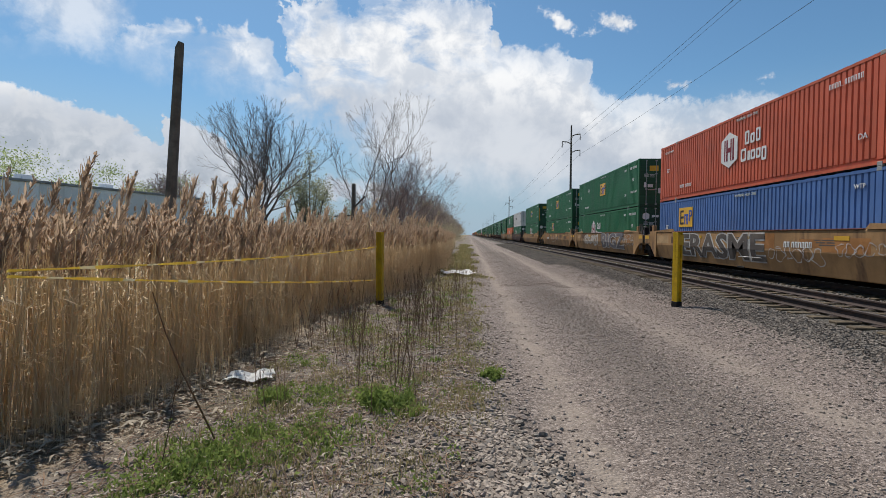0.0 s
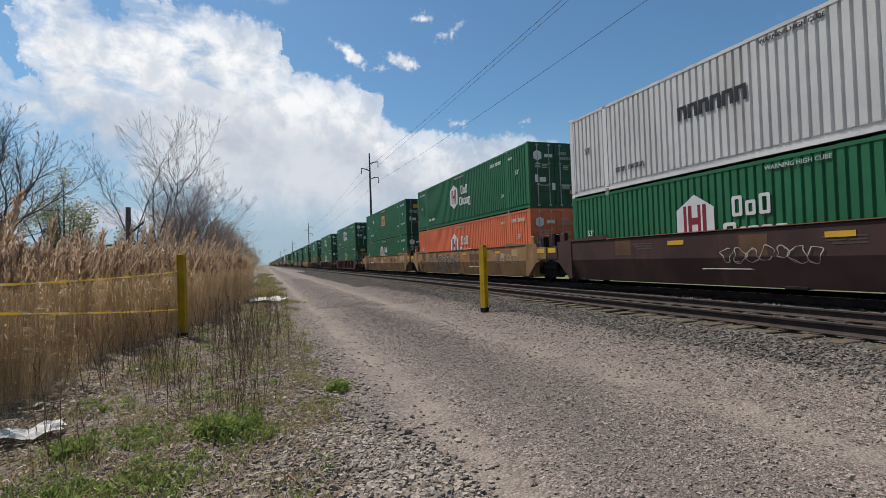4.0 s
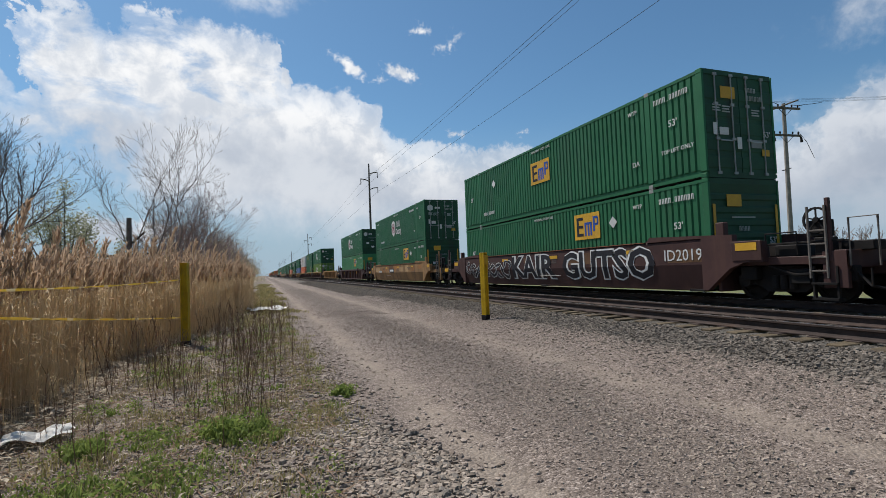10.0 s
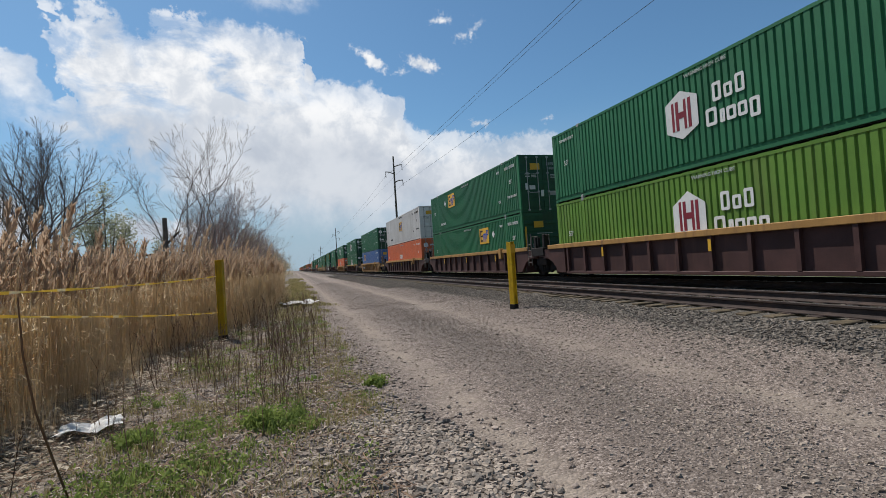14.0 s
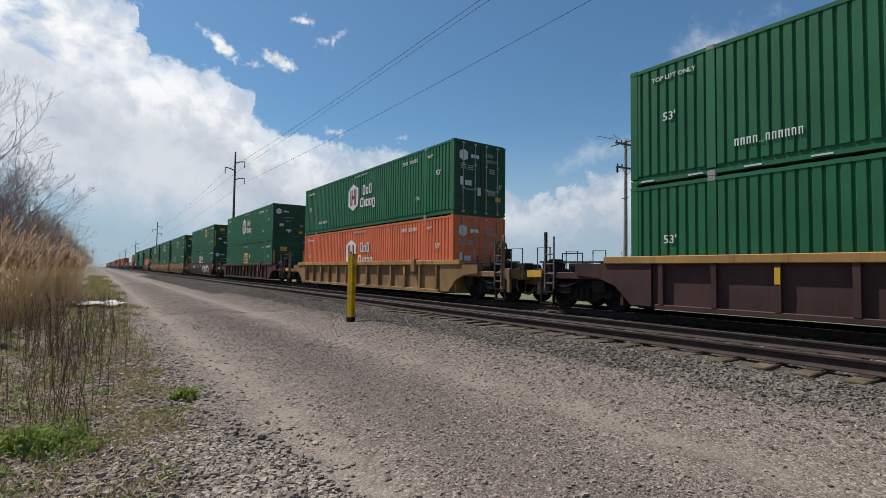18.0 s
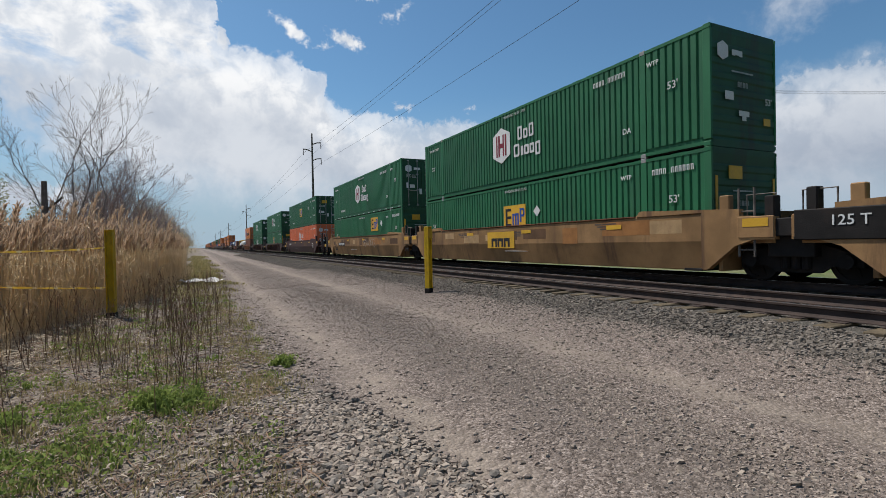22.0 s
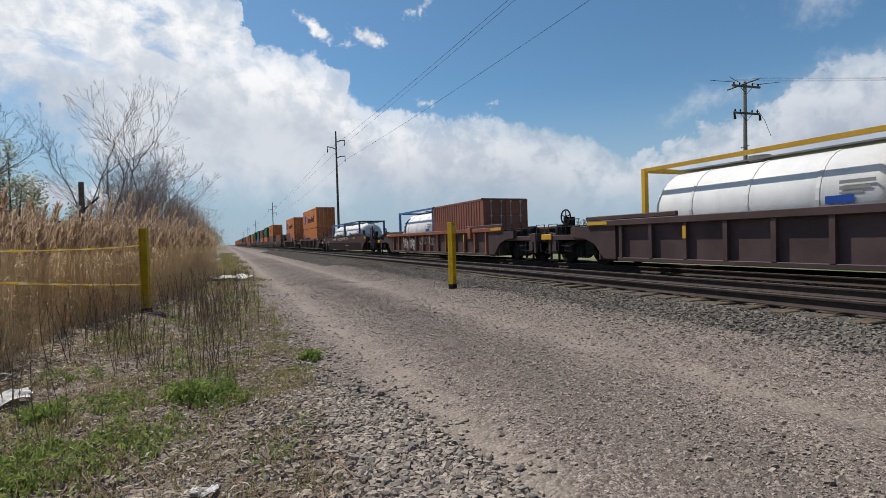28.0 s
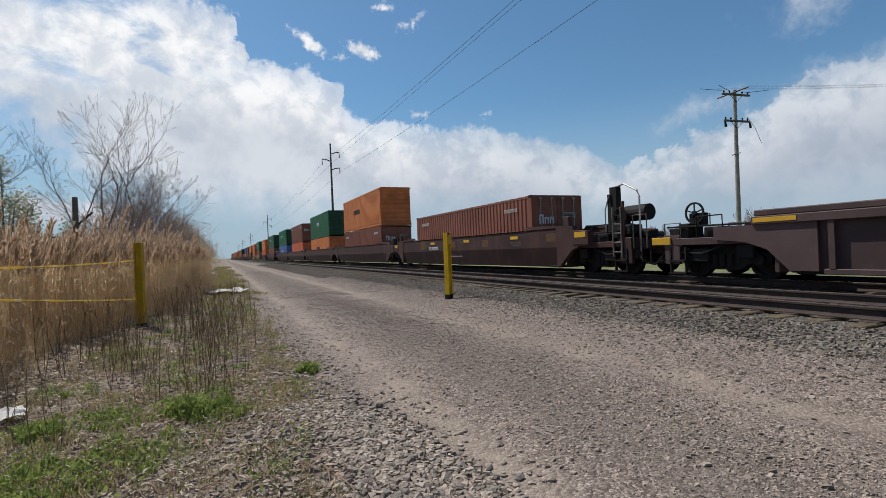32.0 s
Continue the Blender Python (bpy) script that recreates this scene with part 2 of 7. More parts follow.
RUST = (0.16, 0.07, 0.03)
M = {
    "green": surface("green_paint", (0.019, 0.126, 0.053), 0.55, spec=0.25, vary=0.12, scale=0.6, dirt=(0.05, 0.09, 0.06), dirt_amount=0.35, dirt_scale=0.9, streak=True, bump=0.05),
    # darker copy of the orange paint, used on the end walls only
    "orange_end": surface("weathered_orange_end_paint", (0.50, 0.150, 0.050), 0.6, vary=0.2, scale=0.9, dirt=(0.20, 0.085, 0.05), dirt_amount=0.6, streak=True, bump=0.06),
    # green wall paint with the ends' shade darkened into it, plus grime streaks
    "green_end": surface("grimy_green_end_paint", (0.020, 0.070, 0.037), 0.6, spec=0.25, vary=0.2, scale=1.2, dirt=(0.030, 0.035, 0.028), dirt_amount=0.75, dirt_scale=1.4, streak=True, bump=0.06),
    "lime": surface("faded_green_paint", (0.10, 0.20, 0.03), 0.55, vary=0.12, scale=0.6, dirt=(0.15, 0.16, 0.06), streak=True, bump=0.05),
    "fade": surface("weathered_green_paint", (0.055, 0.21, 0.09), 0.55, vary=0.12, scale=0.6, dirt=(0.12, 0.16, 0.08), streak=True, bump=0.05),
    "red": surface("red_paint", (0.52, 0.112, 0.058), 0.5, vary=0.12, scale=0.7, dirt=(0.2, 0.07, 0.04), streak=True, bump=0.05),
    "salmon": surface("faded_red_paint", (0.60, 0.150, 0.062), 0.55, vary=0.1, scale=0.7, dirt=(0.3, 0.12, 0.07), streak=True, bump=0.05),
    "blue": surface("blue_paint", (0.072, 0.145, 0.33), 0.5, vary=0.12, scale=0.7, dirt=(0.10, 0.14, 0.25), streak=True, bump=0.05),
    "white": surface("white_paint", (0.62, 0.60, 0.57), 0.5, vary=0.08, scale=0.7, dirt=(0.35, 0.31, 0.27), streak=True, bump=0.05),
    "orange": surface("orange_paint", (0.64, 0.215, 0.062), 0.5, vary=0.1, scale=0.7, dirt=(0.35, 0.14, 0.05), streak=True, bump=0.05),
    "brown": surface("red_brown_paint", (0.21, 0.080, 0.053), 0.6, vary=0.15, scale=0.8, dirt=(0.22, 0.09, 0.05), streak=True, bump=0.05),
    "ochre": surface("ochre_chord_paint", (0.36, 0.20, 0.065), 0.65, vary=0.16, scale=0.9, dirt=(0.15, 0.08, 0.045), dirt_amount=0.85, dirt_scale=1.8, streak=True, bump=0.1),
    "tan": surface("ochre_car_paint", (0.275, 0.158, 0.070), 0.65, spec=0.2, vary=0.28, scale=0.7, dirt=(0.10, 0.056, 0.034), dirt_amount=0.9, dirt_scale=1.6, streak=True, bump=0.1),
    "maroon": surface("maroon_car_paint", (0.060, 0.030, 0.027), 0.65, vary=0.25, scale=0.9, dirt=(0.10, 0.05, 0.038), dirt_amount=0.6, streak=True, bump=0.1),
    "dark": surface("dark_brown_car_paint", (0.074, 0.047, 0.046), 0.65, vary=0.2, scale=0.9, dirt=(0.1, 0.06, 0.045), dirt_amount=0.6, bump=0.1),
    "chord": surface("rust_chord_paint", (0.27, 0.10, 0.055), 0.65, vary=0.2, dirt=RUST, bump=0.1),
    "iron": surface("black_iron", (0.014, 0.0125, 0.012), 0.75, vary=0.3, scale=3, dirt=(0.045, 0.03, 0.022), bump=0.2, spec=0.2),
    "steel": surface("worn_steel", (0.35, 0.33, 0.31), 0.35, 0.9, vary=0.2, bump=0.05),
    "yellow": surface("yellow_post_paint", (0.58, 0.36, 0.015), 0.55, vary=0.12, scale=3, dirt=(0.25, 0.15, 0.04), dirt_amount=0.5, dirt_scale=5, bump=0.15),
    "sticker": surface("yellow_sticker", (0.60, 0.34, 0.035), 0.5, vary=0.08, dirt=(0.3, 0.18, 0.05)),
    "lettering": surface("white_lettering", (0.62, 0.62, 0.60), 0.6, vary=0.06, dirt=(0.45, 0.45, 0.42), dirt_scale=4),
    "faded": surface("faded_white_lettering", (0.36, 0.385, 0.36), 0.6, vary=0.15, dirt=(0.2, 0.24, 0.2), dirt_scale=5),
    "railing": surface("worn_grey_railing", (0.13, 0.115, 0.10), 0.6, vary=0.3, scale=4, dirt=(0.06, 0.04, 0.03)),
    "bar_steel": surface("galvanised_lock_bar", (0.30, 0.31, 0.30), 0.5, 0.3, vary=0.2, scale=3, dirt=(0.12, 0.1, 0.08), dirt_amount=0.5),
    "crimson": surface("crimson_lettering", (0.19, 0.022, 0.035), 0.6, vary=0.1),
    "ink": surface("black_lettering", (0.02, 0.02, 0.025), 0.6, vary=0.1),
    "navy": surface("blue_lettering", (0.02, 0.075, 0.33), 0.6, vary=0.1),
    "grey": surface("grey_lettering", (0.25, 0.25, 0.24), 0.6, vary=0.1),
    "grime": surface("dark_spray_paint", (0.09, 0.075, 0.065), 0.7, vary=0.25, dirt=(0.16, 0.12, 0.08)),
    "patch": surface("dark_brown_repaint", (0.115, 0.062, 0.032), 0.65, vary=0.2, dirt=(0.07, 0.04, 0.025), streak=True, spec=0.2),
    "patch_light": surface("orange_brown_repaint", (0.30, 0.135, 0.045), 0.6, vary=0.2, dirt=(0.12, 0.06, 0.03), streak=True, spec=0.2),
    "patch_pale": surface("beige_repaint", (0.40, 0.26, 0.13), 0.6, vary=0.2, dirt=(0.16, 0.09, 0.05), streak=True, spec=0.2),
    "chalk": surface("faded_white_spray_paint", (0.42, 0.40, 0.37), 0.7, vary=0.25, dirt=(0.2, 0.15, 0.11), dirt_amount=0.6),
    "haze_grey": surface("faded_grey_spray_paint", (0.13, 0.12, 0.125), 0.7, vary=0.3, dirt=(0.10, 0.07, 0.05), dirt_amount=0.6),
    "tank": surface("white_tank_shell", (0.64, 0.63, 0.61), 0.55, spec=0.25, vary=0.06, dirt=(0.4, 0.37, 0.33), streak=True),
    "rail": surface("rusty_rail_side", (0.046, 0.032, 0.027), 0.7, 0.0, vary=0.3, scale=4, dirt=(0.09, 0.045, 0.025), dirt_amount=0.35),
    "railtop": surface("polished_rail_head", (0.45, 0.44, 0.43), 0.28, 0.95, vary=0.1, scale=6),
    "tie": surface("weathered_tie_wood", (0.105, 0.080, 0.050), 0.85, vary=0.35, scale=5, fine=60, bump=0.4, dirt=(0.06, 0.045, 0.035), dirt_amount=0.6, dirt_scale=3),
    "pole": surface("pole_wood", (0.115, 0.098, 0.084), 0.85, vary=0.3, scale=2, bump=0.3),
    "greypole": surface("weathered_grey_pole_wood", (0.24, 0.215, 0.19), 0.85, vary=0.2, scale=2, bump=0.3),
    "slate": surface("slate_blue_frame_paint", (0.035, 0.065, 0.13), 0.5, vary=0.12, dirt=(0.1, 0.11, 0.13)),
    "wire": surface("wire", (0.03, 0.03, 0.032), 0.5, vary=0.1, bump=0),
}

# ---- building helpers ----
MESHES = {}


def mesh_of(name, bm, material):
    me = bpy.data.meshes.new(name)
    bm.to_mesh(me)
    bm.free()
    for m in material if isinstance(material, (list, tuple)) else (material,):
        me.materials.append(m)
    return me


def part(name, bm, material, parent=None, label="", m=None):
    """One mesh object under its thing. bm: a bmesh, or a finished mesh that repeats share."""
    me = bm if isinstance(bm, bpy.types.Mesh) else mesh_of(name, bm, material)
    ob = new(name, me)
    ob.parent = parent
    if m is not None:
        ob.matrix_basis = m
    if label:
        tagged(ob, label)
    return ob


def thing(name, label, category, m=None, group="", kind=""):
    ob = new(name)
    ob.empty_display_size = 0.2
    tagged(ob, label, category, group, kind)
    if m is not None:
        ob.matrix_basis = m
    return ob


def box(bm, x0, x1, y0, y1, z0, z1, m=None):
    v = [bm.verts.new((x, y, z)) for x in (x0, x1) for y in (y0, y1) for z in (z0, z1)]
    for f in ((0, 1, 3, 2), (4, 6, 7, 5), (0, 4, 5, 1), (2, 3, 7, 6), (0, 2, 6, 4), (1, 5, 7, 3)):
        bm.faces.new([v[i] for i in f])
    if m is not None:
        bmesh.ops.transform(bm, matrix=m, verts=v)
    return v


def bevelled(bm, width=0.01, segments=1):
    bmesh.ops.bevel(bm, geom=list(bm.edges), offset=width, segments=segments, affect="EDGES", profile=0.7)
    return bm


def boxes(*dims, bevel=0.0):
    bm = bmesh.new()
    for d in dims:
        box(bm, *d)
    return bevelled(bm, bevel) if bevel else bm


def tube(bm, points, radius, sides=6, close=True):
    """A pipe along points; radius: one number, or one for each point."""
    pts = [Vector(p) for p in points]
    rad = radius if isinstance(radius, (list, tuple)) else [radius] * len(pts)
    rings = []
    for i, p in enumerate(pts):
        d = (pts[min(i + 1, len(pts) - 1)] - pts[max(i - 1, 0)]).normalized()
        a = d.cross(Vector((0, 0, 1)) if abs(d.z) < 0.9 else Vector((1, 0, 0))).normalized()
        b = d.cross(a)
        rings.append([bm.verts.new(p + rad[i] * (math.cos(2 * math.pi * k / sides) * a + math.sin(2 * math.pi * k / sides) * b)) for k in range(sides)])
    for r, s in zip(rings, rings[1:]):
        for k in range(sides):
            bm.faces.new((r[k], r[(k + 1) % sides], s[(k + 1) % sides], s[k]))
    if close:
        bm.faces.new(rings[0][::-1])
        bm.faces.new(rings[-1])
    return bm


def pipe(points, radius, sides=6):
    return tube(bmesh.new(), points, radius, sides)


def disc(bm, centre, axis, radius, width, sides=20, inner=0.0):
    """A solid wheel or ring about an axis ('x', 'y', 'z')."""
    c = Vector(centre)
    ax = {"x": (Vector((1, 0, 0)), Vector((0, 1, 0)), Vector((0, 0, 1))), "y": (Vector((0, 1, 0)), Vector((0, 0, 1)), Vector((1, 0, 0))),
          "z": (Vector((0, 0, 1)), Vector((1, 0, 0)), Vector((0, 1, 0)))}[axis]
    ring = lambda r, w: [bm.verts.new(c + ax[0] * w + r * (math.cos(2 * math.pi * k / sides) * ax[1] + math.sin(2 * math.pi * k / sides) * ax[2])) for k in range(sides)]
    a, b = ring(radius, -width / 2), ring(radius, width / 2)
    for k in range(sides):
        bm.faces.new((a[k], a[(k + 1) % sides], b[(k + 1) % sides], b[k]))
    if inner:
        p, q = ring(inner, -width / 2), ring(inner, width / 2)
        for k in range(sides):
            j = (k + 1) % sides
            bm.faces.new((p[j], p[k], q[k], q[j]))
            bm.faces.new((a[j], a[k], p[k], p[j]))
            bm.faces.new((b[k], b[j], q[j], q[k]))
    else:
        bm.faces.new(a[::-1])
        bm.faces.new(b)
    return bm


def raw_mesh(name, verts, faces, material, smooth=False):
    """A mesh from numpy arrays: verts (n, 3), faces (m, k)."""
    me = bpy.data.meshes.new(name)
    verts = np.asarray(verts, dtype=np.float32)
    faces = np.asarray(faces, dtype=np.int32)
    k = faces.shape[1]
    me.vertices.add(len(verts))
    me.vertices.foreach_set("co", verts.ravel())
    me.loops.add(faces.size)
    me.loops.foreach_set("vertex_index", faces.ravel())
    me.polygons.add(len(faces))
    me.polygons.foreach_set("loop_start", np.arange(0, faces.size, k, dtype=np.int32))
    me.polygons.foreach_set("loop_total", np.full(len(faces), k, dtype=np.int32))
    me.update(calc_edges=True)
    me.validate()
    if not smooth:
        me.shade_flat()
    for m in material if isinstance(material, (list, tuple)) else (material,):
        me.materials.append(m)
    return me


TEXTS = {}


def lettering(text, height, material, bold=0.002):
    """A flat mesh of the words, 6 mm thick, standing in the xz plane and centred."""
    key = (text, height, material.name, bold)
    if key not in TEXTS:
        cu = bpy.data.curves.new("lettering", "FONT")
        cu.body, cu.size, cu.align_x, cu.align_y, cu.extrude, cu.resolution_u, cu.offset = text, height * 1.38, "CENTER", "CENTER", 0.004, 2, bold
        ob = new("lettering", cu)
        me = bpy.data.meshes.new_from_object(ob.evaluated_get(bpy.context.evaluated_depsgraph_get()))
        bpy.data.objects.remove(ob)
        bpy.data.curves.remove(cu)
        me.transform(pose(0, 0, 0, 90, 0, 0))
        me.materials.clear()
        me.materials.append(material)
        TEXTS[key] = me
    return TEXTS[key]

# ---- ground: one sheet, with the gravel road, verge, ballast shoulder and the field beyond ----
XN, XT, RAIL = 8.5, 12.15, 0.43       # near track, train's track, rail head height


def lerp(x, *pts):
    return np.interp(x, [p[0] for p in pts], [p[1] for p in pts])


def ground_z(x, y):
    """Height of the ground, from x across the line and y along it."""
    x, y = np.asarray(x, float), np.asarray(y, float)
    z = lerp(x, (-60, -0.6), (-12, -0.25), (-4, -0.05), (-2, 0.02), (0.6, 0.03), (5.0, 0.0), (5.6, 0.03), (6.4, 0.10), (7.0, 0.19), (7.25, 0.212), (13.7, 0.212), (14.0, 0.18), (16.0, -0.15), (20, -0.2), (60, -0.2))
    for c in (1.55, 4.3):
        z = z - 0.045 * np.exp(-((x - c) / 0.42) ** 2)
    z = z + 0.03 * np.exp(-((x - 2.9) / 0.5) ** 2)
    near = np.clip(1.2 - np.hypot(x, y) / 90, 0, 1)
    z = z + near * 0.018 * (np.sin(x * 2.1 + 0.6 * y) * np.cos(y * 1.3 - 0.4 * x) + 0.6 * np.sin(x * 5.3 - y * 3.1))
    return z


def ground_material():
    m = bpy.data.materials.new("ground")
    m.use_nodes = True
    t = Nodes(m.node_tree)
    bsdf = t.tree.nodes["Principled BSDF"]
    co = t.add("ShaderNodeTexCoord").outputs["Object"]
    sep = t.add("ShaderNodeSeparateXYZ")
    t.link(co, sep.inputs[0])
    x = sep.outputs[0]
    big = t.noise(co, 0.5, 5.0, 0.6)
    mid = t.noise(co, 3.2, 5.0, 0.65)
    wob = t.math("ADD", x, t.math("MULTIPLY", t.math("SUBTRACT", mid, 0.5), 0.9))
    fine = t.noise(co, 38.0, 4.0, 0.7)
    vor = t.add("ShaderNodeTexVoronoi")
    vor.inputs["Scale"].default_value = 38.0
    t.link(co, vor.inputs["Vector"])
    cell = t.add("ShaderNodeSeparateColor")
    t.link(vor.outputs["Color"], cell.inputs[0])
    vor2 = t.add("ShaderNodeTexVoronoi")
    vor2.inputs["Scale"].default_value = 95.0
    t.link(co, vor2.inputs["Vector"])
    cell2 = t.add("ShaderNodeSeparateColor")
    t.link(vor2.outputs["Color"], cell2.inputs[0])
    stones = t.math("ADD", t.math("MULTIPLY", cell.outputs[0], 0.45), t.math("MULTIPLY", cell2.outputs[0], 0.55))
    gravel = t.ramp(stones, [(0.12, (0.062, 0.045, 0.036)), (0.38, (0.166, 0.129, 0.105)), (0.66, (0.258, 0.203, 0.168)), (0.92, (0.47, 0.385, 0.328))])
    dust = t.mix(fine, (0.385, 0.312, 0.245), (0.285, 0.230, 0.180))
    ballast = t.ramp(stones, [(0.08, (0.030, 0.026, 0.021)), (0.45, (0.088, 0.076, 0.062)), (0.75, (0.150, 0.132, 0.110)), (0.95, (0.25, 0.222, 0.195))])
    soil = t.mix(t.step(mid, 0.35, 0.65), (0.105, 0.082, 0.060), (0.265, 0.220, 0.172))
    soil = t.mix(t.math("MULTIPLY", t.step(stones, 0.4, 0.7), 0.55), soil, gravel)
    soil = t.mix(t.math("MULTIPLY", t.step(big, 0.47, 0.64), 0.4), soil, (0.133, 0.122, 0.060))
    reedbed = t.mix(mid, (0.241, 0.172, 0.099), (0.387, 0.292, 0.181))
    field = t.mix(t.step(big, 0.3, 0.7), (0.10, 0.14, 0.04), (0.22, 0.20, 0.10))

    def band(c, w, soft):
        return t.step(t.math("ABSOLUTE", t.math("SUBTRACT", wob, c)), w + soft, w - soft)

    ruts = t.math("MAXIMUM", band(1.55, 0.16, 0.22), t.math("MULTIPLY", band(4.25, 0.2, 0.4), 0.85))
    ruts = t.math("MULTIPLY", ruts, t.math("ADD", 0.35, t.math("MULTIPLY", t.step(t.noise(co, 1.1, 4.0, 0.6), 0.35, 0.6), 0.65)))
    road = t.mix(t.math("MULTIPLY", band(2.75, 0.5, 0.45), 0.5), gravel, (0.108, 0.087, 0.072))
    road = t.mix(t.math("MULTIPLY", ruts, 0.85), road, dust)
    col = t.mix(t.step(wob, 0.35, 1.15), soil, road)
    col = t.mix(t.math("MULTIPLY", band(0.8, 0.35, 0.3), t.math("MULTIPLY", t.step(sep.outputs[1], 6.0, 4.2), 0.45)), col, (0.082, 0.070, 0.058))
    col = t.mix(t.step(wob, -2.2, -3.0), col, reedbed)
    col = t.mix(t.step(wob, 5.6, 7.0), col, ballast)
    col = t.mix(t.step(wob, 14.6, 16.0), col, field)
    col = t.mix(t.step(x, -14.0, -20.0), col, field)
    col = t.mix(1.0, col, (0.845, 0.855, 0.865), "MULTIPLY")
    t.link(col, bsdf.inputs["Base Color"])
    bsdf.inputs["Roughness"].default_value = 0.9
    bsdf.inputs["Specular IOR Level"].default_value = 0.2
    b = t.add("ShaderNodeBump")
    b.inputs["Strength"].default_value = 0.7
    b.inputs["Distance"].default_value = 0.02
    t.link(t.math("ADD", t.math("MULTIPLY", vor.outputs["Distance"], -1.0), t.math("MULTIPLY", fine, 0.6)), b.inputs["Height"])
    t.link(b.outputs[0], bsdf.inputs["Normal"])
    return m


def spaced(*runs):
    out = []
    for a, b, d in runs:
        out += list(np.arange(a, b, d))
    return np.array(out + [runs[-1][1]])


def build_ground():
    xs = spaced((-2500, -200, 400), (-200, -20, 20), (-20, -4, 1.0), (-4, 7.4, 0.12), (7.4, 14.2, 0.5), (14.2, 20, 0.6), (20, 200, 20), (200, 2500, 400))
    ys = spaced((-2500, -100, 400), (-100, -4, 8), (-4, 1, 0.5), (1, 26, 0.14), (26, 80, 1.0), (80, 300, 10), (300, 2500, 200))
    X, Y = np.meshgrid(xs, ys)
    Z = ground_z(X, Y)
    n, k = len(ys), len(xs)
    idx = np.arange(n * k).reshape(n, k)
    faces = np.stack([idx[:-1, :-1], idx[:-1, 1:], idx[1:, 1:], idx[1:, :-1]], -1).reshape(-1, 4)
    me = raw_mesh("ground", np.stack([X, Y, Z], -1).reshape(-1, 3), faces, ground_material(), smooth=True)
    tagged(new("ground", me), "gravel service road with weedy verge and grey ballast shoulder", "ground", kind="structure")


build_ground()


def rail_profile_mesh(y0, y1):
    """A rail: foot, web and head, with a polished running surface."""
    pro = [(-0.075, 0.0), (0.075, 0.0), (0.075, 0.012), (0.02, 0.03), (0.01, 0.05), (0.01, 0.125), (0.036, 0.138), (0.036, 0.166), (0.028, 0.173), (-0.028, 0.173), (-0.036, 0.166), (-0.036, 0.138), (-0.01, 0.125), (-0.01, 0.05), (-0.02, 0.03), (-0.075, 0.012)]
    bm = bmesh.new()
    a = [bm.verts.new((x, y0, z)) for x, z in pro]
    b = [bm.verts.new((x, y1, z)) for x, z in pro]
    for i in range(len(pro)):
        j = (i + 1) % len(pro)
        f = bm.faces.new((a[i], a[j], b[j], b[i]))
        f.material_index = 1 if i == 8 else 0
    bm.faces.new(a[::-1])
    bm.faces.new(b)
    return bm


def build_tracks():
    rail_me = mesh_of("rail", rail_profile_mesh(-60, 1500), [M["rail"], M["railtop"]])
    tie_bm = boxes((-1.3, 1.3, -0.11, 0.11, -0.17, 0.0), bevel=0.012)
    tie_me = mesh_of("tie", tie_bm, M["tie"])
    plate_me = mesh_of("tie_plate", boxes((-0.17, 0.17, -0.09, 0.09, 0.0, 0.014), bevel=0.004), M["rail"])
    spike_bm = bmesh.new()
    for sx in (-0.095, 0.095):
        for sy in (-0.05, 0.05):
            box(spike_bm, sx - 0.013, sx + 0.013, sy - 0.013, sy + 0.013, 0.0, 0.045)
            box(spike_bm, sx - 0.02, sx + 0.02, sy - 0.018, sy + 0.018, 0.035, 0.05)
    spike_me = mesh_of("spikes", spike_bm, M["rail"])
    for xc, name, y1 in ((XN, "near_track", 74.0), (XT, "train_track", 40.0)):
        track = thing(name, "railway track with rusty steel rails on weathered wooden ties in grey ballast", "railway track", kind="structure")
        track.location = (xc, 0, RAIL - 0.173)
        for sx in (-0.752, 0.752):
            part("rail", rail_me, None, track, m=pose(sx, 0, 0))
        r = random.Random(5)
        y = -6.0
        while y < y1:
            tie = part("tie", tie_me, None, track, m=pose(r.uniform(-0.05, 0.05), y, -0.014, 0, 0, r.uniform(-1.2, 1.2)))
            if xc == XN and y < 16:
                for sx in (-0.752, 0.752):
                    p = part("tie_plate", plate_me, None, tie, m=pose(sx, 0, 0))
            y += 0.53 + r.uniform(-0.03, 0.03)
        # ties farther along, joined
        bm = bmesh.new()
        while y < 420:
            box(bm, -1.3, 1.3, y - 0.11, y + 0.11, -0.18, -0.014)
            y += 0.53
        tagged(part("far_ties", bm, M["tie"], track), kind="stuff")


build_tracks()


def gate_post(x, y, height, lean=0.0, turn=0.0):
    """A yellow square steel post with a cap plate and a dark base, on a gravel road."""
    post = thing("gate_post", "tall yellow painted steel gate post standing in gravel", "post", pose(x, y, float(ground_z(x, y)) - 0.02, lean, 0, turn), group="gate posts")
    w = 0.075
    bm = boxes((-w, w, -0.03, 0.03, 0.14, height), (-w, -w + 0.02, -0.085, 0.085, 0.14, height), (w - 0.02, w, -0.085, 0.085, 0.14, height), bevel=0.006)
    part("shaft", bm, M["yellow"], post)
    part("base", boxes((-w - 0.008, w + 0.008, -0.092, 0.092, -0.1, 0.15), bevel=0.008), M["iron"], post, "dark rusted base")
    part("cap", boxes((-w, w, -0.085, 0.085, height, height + 0.012), bevel=0.004), M["yellow"], post)
    return post


right_post = gate_post(5.72, 12.45, 1.86, 0.0, 20)
gate_post(-1.63, 11.95, 1.82, 0.0, -8)
part("reflector", boxes((-0.09, 0.09, -0.098, -0.088, 1.55, 1.80), bevel=0.004), M["sticker"], right_post, "faded orange reflector plate")

